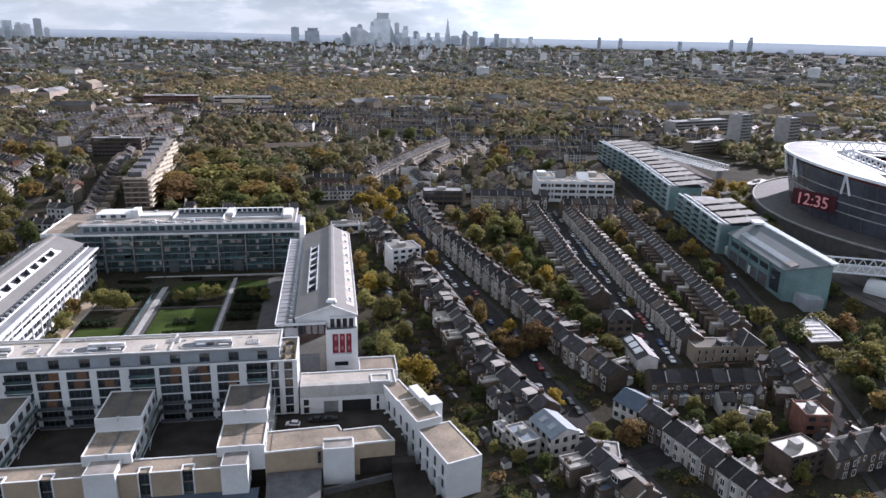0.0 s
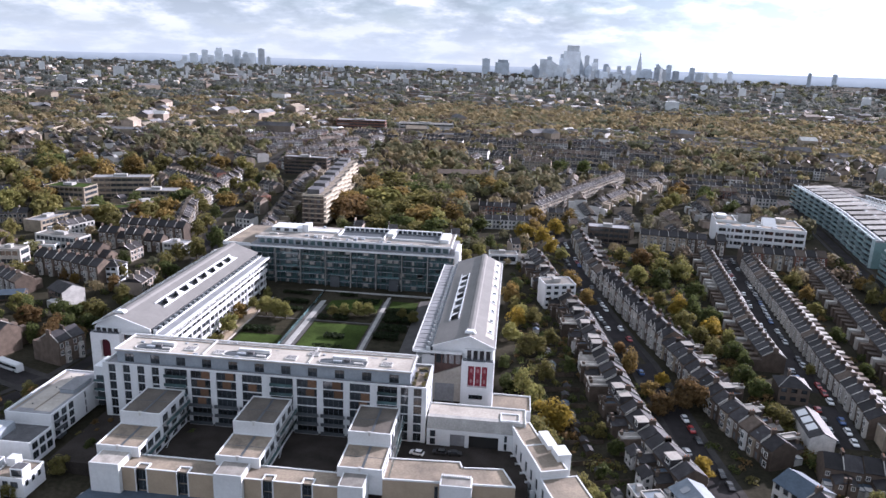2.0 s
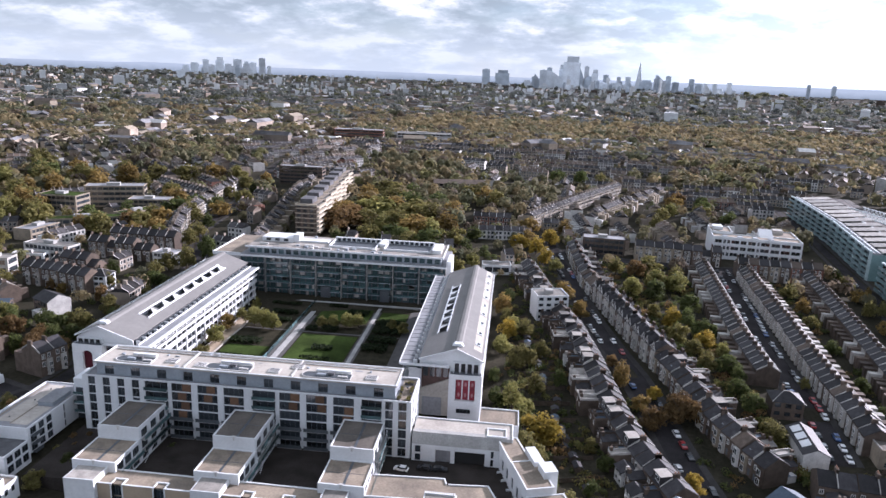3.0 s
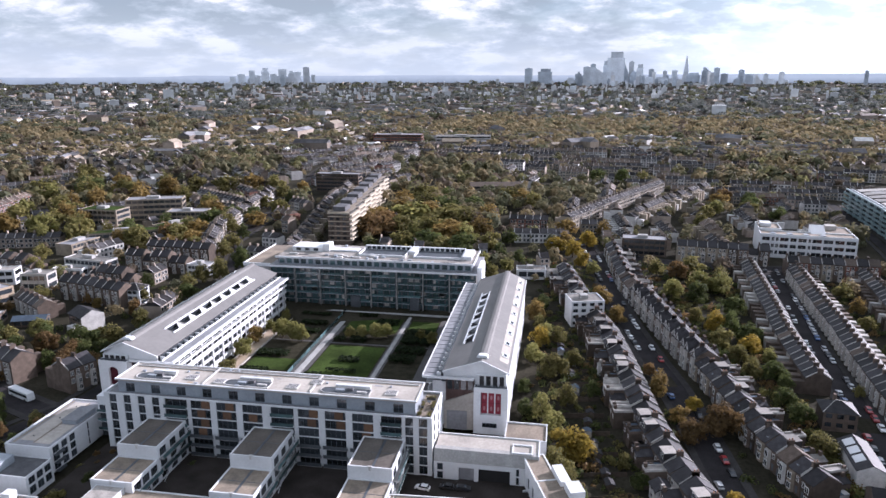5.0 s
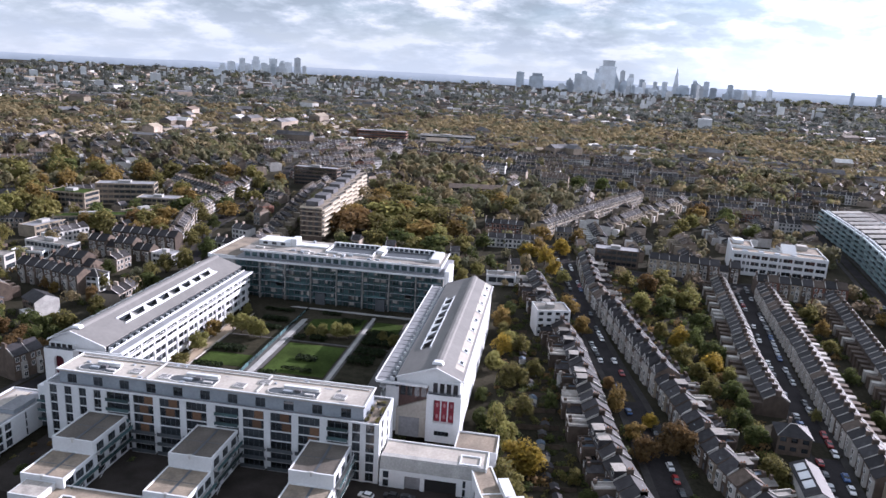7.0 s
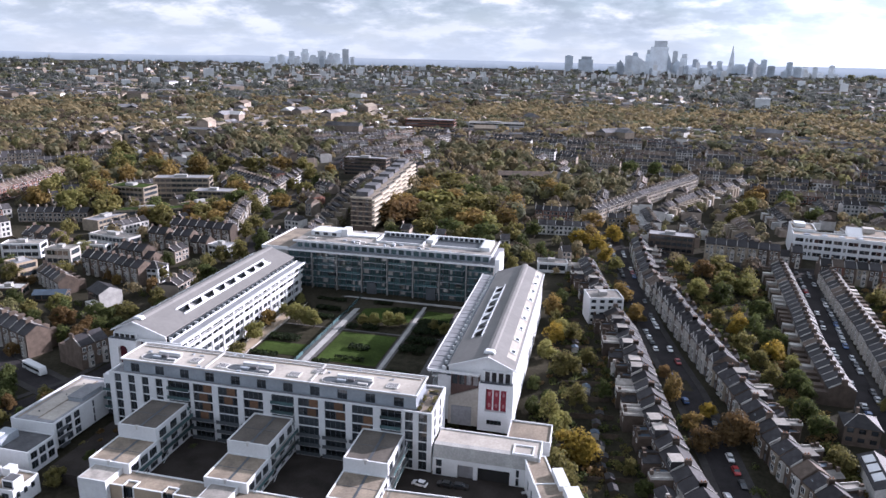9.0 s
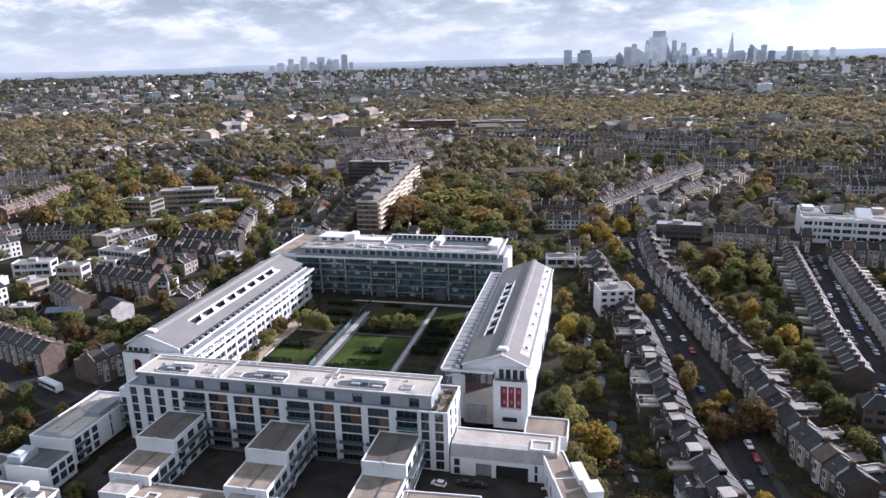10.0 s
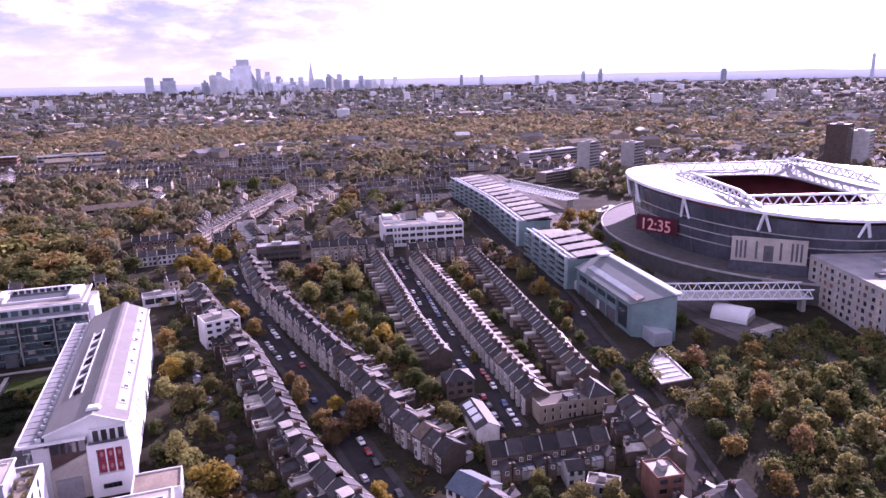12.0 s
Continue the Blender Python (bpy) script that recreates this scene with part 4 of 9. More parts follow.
def stand(name_side):
    """A former grandstand, now flats: white end towers with red panels, one long metal roof."""
    west = name_side == "west"
    dz = 0.0 if west else -1.9
    ox, oy = (-32.0, 268.0) if west else (-147.4, 268.0)
    t = thing("stand_building", ox, oy, 0, "former grandstand with grey metal roof and a crimson-panelled white tower", "apartment block", group="former grandstands")
    S = 1 if west else -1
    X = lambda x: (x + 32.0) * S            # the east building is the mirror of the west one
    def bx(m, x0, x1, y0, y1, z0, z1):
        a, b = sorted((X(x0), X(x1)))
        return m.box(a, b, y0 - oy, y1 - oy, z0, z1)
    def prof(m, pts, y0, y1):
        p = [(X(x), z) for x, z in pts]
        return m.extrude_y(p if S > 0 else list(reversed(p)), y0 - oy, y1 - oy)
    e, r = 20.0 + dz, 23.9 + dz
    slope = (r - e + 0.35) / 12.3
    zr = lambda x: e - 0.35 + (x + 40.3) * slope
    # the garden slope is cut open for one long strip of sunken roof terraces
    x0, x1, ya, yb = (-36.4, -33.6, 238.0, 294.0) if west else (-36.0, -33.0, 236.0, 304.0)
    under = [(-39.6, 0), (-20.3, 0), (-20.3, e - 0.2), (-28.0, r - 0.5)]
    body = prof(Mesh(), under + [(-39.6, e - 0.6)], 218.4, ya)
    prof(body, under + [(-39.6, e - 0.6)], yb, 320.0)
    prof(body, under + [(x1, zr(x1) - 0.4), (x1, zr(x1) - 1.6), (x0, zr(x0) - 1.6), (x0, zr(x0) - 0.4), (-39.6, e - 0.6)], ya, yb)
    part("body", body, M_WHITE, t)
    whole = [(-40.3, e - 0.7), (-28.0, r - 0.35), (-19.5, e - 0.15), (-19.5, e + 0.12), (-28.0, r), (-40.3, e - 0.35)]
    rm = prof(prof(Mesh(), whole, 217.6, ya), whole, yb, 320.6)
    prof(rm, [(-40.3, e - 0.7), (x0, zr(x0) - 0.35), (x0, zr(x0)), (-40.3, e - 0.35)], ya, yb)
    prof(rm, [(x1, zr(x1) - 0.35), (-28.0, r - 0.35), (-19.5, e - 0.15), (-19.5, e + 0.12), (-28.0, r), (x1, zr(x1))], ya, yb)
    roof = part("roof", rm, M_STAND_ROOF, t, "standing-seam grey metal roof")
    part("ridge_cap", prof(Mesh(), [(-29.6, r - 0.62), (-26.6, r - 0.62), (-27.0, r + 0.15), (-28.0, r + 0.4), (-29.0, r + 0.15)], 221.0, 320.4), M_STAND_ROOF, roof)
    part("ridge_end", prof(Mesh(), [(-29.9, r - 0.2), (-26.2, r - 0.2), (-26.9, r + 0.7), (-29.2, r + 0.7)], 220.2, 222.2), M_STEEL, roof)
    part("fascia", bx(Mesh(), -19.5, -19.25, 217.6, 320.6, e - 0.3, e + 0.2), M_WHITE, roof)
    # slanting cheeks and frames between the sunken terraces
    strip_ = part("roof_strip", prof(Mesh(), [(x0, zr(x0) - 1.6), (x1, zr(x1) - 1.6), (x1, zr(x1) - 1.5), (x0, zr(x0) - 1.5)], ya, yb), M_DECK, roof, "strip of sunken roof terraces with dark decking")
    for u0, u1 in ((x0 - 0.45, x0), (x1, x1 + 0.45)):
        part("strip_edge", prof(Mesh(), [(u0, zr(u0) - 0.02), (u1, zr(u1) - 0.02), (u1, zr(u1) + 0.3), (u0, zr(u0) + 0.3)], ya - 0.45, yb + 0.45), M_STEEL, strip_)
    n = 7 if west else 8
    pitch = (yb - ya) / n
    for i in range(n):
        y = ya + i * pitch
        well = part("well_window", prof(Mesh(), [(x1 - 0.25, zr(x1) - 1.48), (x1 - 0.12, zr(x1) - 1.48), (x1 - 0.12, zr(x1) - 0.1), (x1 - 0.25, zr(x1) - 0.1)], y + 0.6, y + pitch - 1.8), M_GLASS, strip_, "dark glazed terrace door")
        part("well_cheek", prof(Mesh(), [(x0, zr(x0) - 1.48), (x1, zr(x1) - 1.48), (x1, zr(x1) + 0.12), (x0, zr(x0) + 0.12)], y + pitch - 1.5, y + pitch - 0.1), M_WHITE if i % 3 else M_STAND_ROOF, strip_)
        part("well_sail", Mesh().wedge(*[(X(p), q - oy, zr(p) + 0.16) for p, q in ((x0 + 0.1, y + pitch * 0.45), (x0 + 0.1, y + pitch - 1.5), (x1 - 0.1, y + pitch - 1.5))]), M_WHITE, strip_)
    sl2 = (r - e - 0.12) / 8.5
    zq = lambda x: e + 0.12 + (-19.5 - x) * sl2
    for i in range(9):
        y = 228.0 + i * 10.4
        x0, x1 = -22.6, -20.6
        d = part("rooflight", prof(Mesh(), [(x0, zq(x0) + 0.02), (x1, zq(x1) + 0.02), (x1, zq(x1) + 0.3), (x0, zq(x0) + 0.25)], y, y + 2.6), M_STEEL, roof)
        part("pane", prof(Mesh(), [(x0 + 0.5, zq(x0 + 0.5) + 0.28), (x1 - 0.4, zq(x1 - 0.4) + 0.28), (x1 - 0.4, zq(x1 - 0.4) + 0.36), (x0 + 0.5, zq(x0 + 0.5) + 0.34)], y + 0.4, y + 2.2), M_GLASS, d)
    u0, u1 = -23.0, -20.2
    part("light_strip", prof(Mesh(), [(u0, zq(u0) - 0.02), (u1, zq(u1) - 0.02), (u1, zq(u1) + 0.015), (u0, zq(u0) + 0.015)], 224.0, 319.5), M_CREAM_ROOF, roof, "pale sheet strip below the rooflights")
    # gable end with its white barge boards
    part("gable", prof(Mesh(), [(-40.2, e - 2.6), (-20.3, e - 2.6), (-20.3, e - 0.2), (-28.0, r - 0.4), (-40.2, e - 0.75)], 217.9, 218.38), M_WHITE, t, "pale rendered gable wall")
    part("barge_board", prof(Mesh(), [(-40.5, e - 0.72), (-28.0, r - 0.37), (-19.4, e - 0.17), (-19.4, e + 0.2), (-28.0, r + 0.06), (-40.5, e - 0.3)], 217.2, 217.58), M_WHITE, roof)
    # garden side: upper terrace under a wide white eave
    part("terrace_body", bx(Mesh(), -44.0, -39.62, 219.5, 318.0, 0, 15.4 + dz), M_WHITE, t)
    part("terrace_glass", bx(Mesh(), -41.0, -39.64, 219.0, 318.5, 15.4 + dz, e - 0.75), M_GLASS, t)
    # deck colour is dark for the shaded gap beside the main roof
    if west:
        deck = part("terrace_deck", bx(Mesh(), -42.4, -41.05, 217.0, 319.0, 17.4, 17.7), M_DECK, t, "dark recessed terrace deck")
        eave = part("terrace_roof", bx(Mesh(), -46.6, -42.42, 217.0, 319.0, 17.7, 18.1), M_FELT, t, "grey felted terrace eave")
        for i in range(25):
            part("screen", prof(Mesh(), [(-46.4, 18.1), (-42.5, 18.1), (-42.5, 18.34), (-46.4, 18.18)], 219.0 + i * 4.0, 219.14 + i * 4.0), M_FELT, eave)
            part("terrace_pier", bx(Mesh(), -42.4, -41.06, 218.0 + i * 4.0, 218.3 + i * 4.0, 17.7, 19.0), M_WHITE, deck)
    else:
        deck = part("terrace_deck", bx(Mesh(), -42.4, -41.05, 217.0, 319.0, 17.4 + dz, 17.7 + dz), M_DECK, t, "narrow dark terrace below the roof edge")
        for i in range(26):
            y = 218.5 + i * 3.9
            part("divider", bx(Mesh(), -42.35, -41.02, y, y + 0.35, 17.7 + dz, 19.1 + dz), M_WHITE, deck, "white upright screen")
        eave = part("terrace_roof", bx(Mesh(), -45.9, -42.42, 217.0, 319.0, 17.7 + dz, 18.1 + dz), M_FELT, t, "plain grey ledge")
        part("ledge_rail", bx(Mesh(), -42.7, -42.5, 217.0, 319.0, 18.1 + dz, 18.7 + dz), M_WHITE, eave)
    part("eave_edge", bx(Mesh(), -46.9, -46.6 if west else -45.9, 216.8, 319.2, 17.5 + dz, (18.35 if west else 18.2) + dz), M_WHITE, eave)
    part("eave_end", bx(Mesh(), -46.6, -30.3, 216.6, 217.0, 17.3 + dz, 18.1 + dz), M_WHITE, eave)
    for k, (z, out) in enumerate(((14.6, 46.0), (11.2, 45.6), (7.8, 45.2), (4.4, 45.2))):
        bal = part("balcony", bx(Mesh(), -out, -44.02, 219.5, 318.0, z - 0.3 + dz, z + dz), M_WHITE, t, "white balcony slab")
        part("balustrade", bx(Mesh(), -out, -out + 0.12, 219.5, 318.0, z + dz, z + (0.7, 1.6, 0.85, 0.85)[k] + dz), M_WHITE if k < 2 or not west else M_GREEN_GLASS, bal)
        for i in range(0 if west else 24):
            window(t, (X(-44.04), 221.0 + i * 4.0 - oy), (0, 1), 1.5, 3.3, z + dz + 0.1, 2.5, 0.0, M_WHITE, M_GLASS, 1)
    for i in range(13):
        y = 222.0 + i * 7.8
        part("column", bx(Mesh(), -45.6, -45.1, y, y + 0.5, 0, 17.5 + dz), M_WHITE, t)
    # street side
    rows = [(1.0 + 3.2 * i, 3.2 + 3.2 * i) for i in range(5)]
    sx = X(-19.9)
    if west:
        facade(t, (sx, 226.0 - oy), (0, 1), 94.0, 0, e - 0.3, even(22, 94.0, 1.7), rows, M_WHITE, 0.38, bars=0)
    else:
        part("street_wall", bx(Mesh(), -20.28, -19.9, 226.0, 320.0, 0, e - 0.3), M_WHITE, t)
    # entrance tower with three tall crimson panels
    tw = part("tower", bx(bx(bx(bx(Mesh(), -30.2, -28.0, 215.4, 218.2, 0, 15.6), -21.6, -19.5, 215.4, 218.2, 0, 15.6), -28.0, -21.6, 215.4, 218.2, 14.2, 15.6), -28.0, -21.6, 215.4, 218.2, 0, 6.6), M_WHITE, t, "white rendered tower")
    part("tower_side", bx(Mesh(), -30.2, -19.5, 218.2, 226.0, 0, 15.6), M_WHITE, tw)
    part("tower_roof", bx(Mesh(), -29.8, -19.9, 215.7, 217.9, 15.6, 15.67), M_FRAME, tw, "dark roof terrace")
    rail = bx(Mesh(), -29.9, -19.9, 215.55, 215.63, 16.7, 16.8)
    for i in range(34):
        bx(rail, -29.8 + i * 0.3, -29.7 + i * 0.3, 215.55, 215.62, 15.8, 16.7)
    part("terrace_railing", rail, M_FRAME, tw, "dark metal railing")
    part("tower_parapet", bx(bx(bx(Mesh(), -30.2, -19.5, 215.4, 215.7, 15.604, 15.82), -30.2, -29.8, 215.7, 218.0, 15.604, 15.82), -19.9, -19.5, 215.7, 226.0, 15.604, 15.82), M_WHITE, tw)
    if west:
        for i in range(3):
            x = -27.8 + i * 2.2
            for k in range(2):
                pn = part("panel", bx(Mesh(), x, x + 1.8, 216.3, 216.5, 6.8 + 3.75 * k, 10.35 + 3.75 * k), M_RED, tw, "crimson glazed panel")
                part("panel_emblem", Mesh().disc_y(X(x + 0.9), 216.28 - oy, 8.5 + 3.75 * k, 0.42, 0.75, 0.04), M_EMBLEM, pn)
        for i in range(2):
            x = -25.98 + i * 2.2
            part("mullion", bx(Mesh(), x, x + 0.36, 216.0, 216.7, 6.6, 14.2), M_WHITE, tw)
    else:
        # one tall opening under a flat arch
        for x0_, x1_ in ((-28.0, -26.6), (-23.0, -21.6)):
            part("jamb", bx(Mesh(), x0_, x1_, 215.42, 218.15, 6.6, 14.2), M_WHITE, tw)
        part("arch", prof(Mesh(), [(-26.6, 14.2), (-26.6, 12.4), (-26.1, 13.2), (-25.4, 13.6), (-24.2, 13.6), (-23.5, 13.2), (-23.0, 12.4), (-23.0, 14.2)], 215.42, 217.0), M_WHITE, tw)
        part("panel", bx(Mesh(), -26.6, -23.0, 216.5, 216.9, 6.6, 13.9), M_DARK_RED, tw, "dark crimson arched panel")
    part("panel_back", bx(Mesh(), -28.0, -21.6, 217.0, 218.1, 6.6, 14.2), M_DARK_RED, tw)
    window(tw, (X(-28.0) if S > 0 else X(-22.2), 215.4 - oy), (1, 0), 2.9, 4.6, 2.4, 1.5, -0.03, M_FRAME, M_GLASS, 4)
    # raised attic above the tower; dark panels put its shaded openings into colour
    part("attic", bx(Mesh(), -29.4, -20.2, 217.3, 217.88, 15.6, e - 0.6), M_WHITE, t)
    for i in range(4):
        part("attic_opening", bx(Mesh(), -28.6 + i * 2.1, -27.2 + i * 2.1, 217.15, 217.28, 15.7, 19.0 + min(dz, 0)), M_SLATE, t, "dark panel painted in for a tall shaded opening")
    # brick and dark glazing between the terrace edge and the lean-to
    part("end_brick", bx(Mesh(), -39.5, -30.25, 218.16, 218.38, 9.0, 17.2 + dz), M_BRICK_END, t, "dark red brick end wall")
    for i in range(4):
        part("end_glazing", bx(Mesh(), -39.0 + i * 2.2, -37.4 + i * 2.2, 218.06, 218.15, 13.4 + dz, 16.6 + dz), M_GLASS, t)
    # lean-to beside the tower
    part("lean_to", prof(Mesh(), [(-40.0, 0), (-30.25, 0), (-30.25, 13.0), (-40.0, 9.0)], 217.2, 219.0), M_CREAM_ROOF, t)
    part("lean_to_door", bx(Mesh(), -39.0, -32.5, 216.95, 217.15, 0, 6.5), M_GREY_ROOF, t, "large grey door")
    return t


def south_block():
    ox, oy = -95.0, 345.0
    t = thing("apartment_block", ox, oy, 0, "long glazed apartment block with balconies and white rooftop pavilions", "apartment block", group=EST)
    X = lambda x: x - ox
    Y = lambda y: y - oy
    x0, x1, y0, y1, z = X(-146.0), X(-43.0), Y(328.2), Y(361.0), 19.6
    part("core", Mesh().box(x0 + 0.05, x1 - 0.05, y0 + 0.5, y1, 0, z - 0.4), M_CONC, t)
    n, rows = 34, [(0.5 + 3.2 * i, 3.0 + 3.2 * i) for i in range(6)]
    L = x1 - x0
    facade(t, (x0, y0), (1, 0), L, 0, z, even(n, L, 2.5), rows, M_FRAME, 0.45, M_GREEN_GLASS, bars=2)
    for k in range(1, 6):
        for j in range(8):
            xa = x0 + 1.0 + j * 12.8
            b = part("balcony", Mesh().box(xa, xa + 11.4, y0 - 1.5, y0 - 0.02, 0.2 + 3.2 * k, 0.42 + 3.2 * k), M_ZINC, t)
            part("balustrade", Mesh().box(xa, xa + 11.4, y0 - 1.5, y0 - 1.44, 0.42 + 3.2 * k, 1.4 + 3.2 * k), M_GREEN_GLASS, b)
    part("roof_deck", Mesh().box(x0, x1, y0 - 1.0, y1, z - 0.38, z), M_GREY_ROOF, t)
    part("roof_edge", Mesh().box(x0 - 0.3, x1 + 0.3, y0 - 1.3, y0 - 0.95, z - 0.5, z + 0.35), M_WHITE, t)
    # set-back upper floor
    zt = 22.8
    facade(t, (x0 + 3, y0 + 4.0), (1, 0), L - 6, z, zt, even(26, L - 6, 2.7), [(z + 0.2, zt - 0.5)], M_ZINC, 0.4, M_GREEN_GLASS, bars=0)
    part("upper_core", Mesh().box(x0 + 3, x1 - 3, y0 + 4.42, y1 - 3, z + 0.01, zt - 0.05), M_ZINC, t)
    rf = part("upper_roof", Mesh().box(x0 + 2, x1 - 2, y0 + 3.0, y1 - 2, zt, zt + 0.35), M_ROOF_DECK, t, "grey-brown flat roof with pale edges")
    part("upper_edge", Mesh().box(x0 + 1.8, x1 - 1.8, y0 + 2.7, y0 + 3.2, zt - 0.1, zt + 0.75).box(x1 - 2.3, x1 - 1.8, y0 + 3.2, y1 - 2, zt - 0.1, zt + 0.75), M_WHITE, rf, "white roof edge")
    for xa in (-104.5, -75.0):
        part("entrance", Mesh().box(X(xa), X(xa) + 4.6, y0 - 1.7, y0 - 0.1, 0, 6.2), M_FRAME, t, "dark double-height entrance")
    # fins between the balconies
    for j in range(9):
        xa = x0 + 0.3 + j * 12.8
        part("fin", Mesh().box(xa, xa + 0.35, y0 - 1.6, y0 - 0.02, 0, z - 0.4), M_CONC, t)
    # raised white roof frames round dark plates, and a taller stair house
    zr = zt + 0.35
    for a, b in ((-104, -80), (-76, -52)):
        # flat dark plate: the shaded inside of a court painted on the roof
        part("court_shade_plate", Mesh().box(X(a) + 0.5, X(b) - 0.5, Y(340.2), Y(353.5), zr, zr + 0.05), M_FRAME, rf, "dark plate painted in for a sunken roof court")
        part("court_frame", Mesh().box(X(a), X(b), Y(339.4), Y(340.1), zr, zr + 0.9).box(X(a), X(b), Y(353.6), Y(355.0), zr, zr + 2.0).box(X(a), X(a) + 0.45, Y(340.1), Y(353.6), zr, zr + 1.2).box(X(b) - 0.45, X(b), Y(340.1), Y(353.6), zr, zr + 1.2), M_WHITE, rf, "white roof court frame")
        for i in range(int((b - a) / 2.6)):
            part("court_window", Mesh().box(X(a) + 1.0 + 2.6 * i, X(a) + 2.8 + 2.6 * i, Y(353.5), Y(353.6), zr + 0.2, zr + 1.7), M_GLASS, rf)
    for a, b, c, d, h in ((-140, -124, 344, 355, 2.2), (-121, -106, 346, 352, 0.8), (-79.6, -76.4, 346, 357, 1.6), (-51.5, -47, 339, 354, 1.8)):
        pv = part("roof_pavilion", Mesh().box(X(a), X(b), Y(c), Y(d), zr, zr + h), M_WHITE, rf, "white roof pavilion")
        if h > 2:
            for i in range(3):
                part("pavilion_window", Mesh().box(X(a) + 2 + i * 4.6, X(a) + 4.4 + i * 4.6, Y(c) - 0.05, Y(c) + 0.1, zr + 0.4, zr + 1.8), M_GLASS, pv)
            part("stair_tower", Mesh().box(X(b), X(b) + 3.2, Y(c) + 1, Y(c) + 8, zr, zr + 3.8), M_WHITE, rf)
    rr = random.Random(41)
    for i in range(46):
        cx, cy = rr.uniform(x0 + 4, x1 - 6), rr.choice((y0 + 4.0, y0 + 6.0, y0 + 8.5, y1 - 5))
        a, b, h = rr.uniform(1.2, 5.0), rr.uniform(0.7, 1.6), rr.uniform(0.3, 1.1)
        # the dark mats stand in for broken shade across the roof
        part(*rr.choice((("roof_vent", Mesh().box(cx, cx + a * 0.5, cy, cy + b, zr, zr + h), M_ZINC), ("roof_mat", Mesh().box(cx, cx + a * 1.6, cy, cy + b, zr + 0.002, zr + 0.04), M_DECK), ("roof_box", Mesh().box(cx, cx + a, cy, cy + b, zr, zr + h), M_WHITE_OLD))), rf)
    rw = random.Random(43)
    for i in range(70):
        j, k = rw.randrange(n), rw.randrange(6)
        u0 = x0 + (j + 0.5) * L / n
        part("blind", Mesh().box(u0 - 1.1, u0 + rw.choice((0.0, 1.1)), y0 + 0.02, y0 + 0.1, rows[k][0] + rw.choice((0.2, 0.9)), rows[k][1] - 0.1), M_STUCCO, t)
    # end wings
    part("end_screen", Mesh().box(x1 + 0.02, x1 + 2.2, y0 + 1, y0 + 16, 0, z + 2.6), M_WHITE, t, "white end screen wall")
    w = part("end_wing", Mesh().box(X(-161.0), X(-147.0), Y(331.0), Y(371.0), 0, 19.0), M_CONC, t, "lower end wing")
    part("wing_roof", Mesh().box(X(-160.6), X(-147.4), Y(331.4), Y(370.6), 19.0, 19.08), M_FLAT_ROOF, w)
    part("wing_parapet", Mesh().box(X(-161.2), X(-160.7), Y(330.9), Y(371.1), 18.0, 19.6).box(X(-160.7), X(-147), Y(330.9), Y(331.3), 18.0, 19.6), M_WHITE, w)


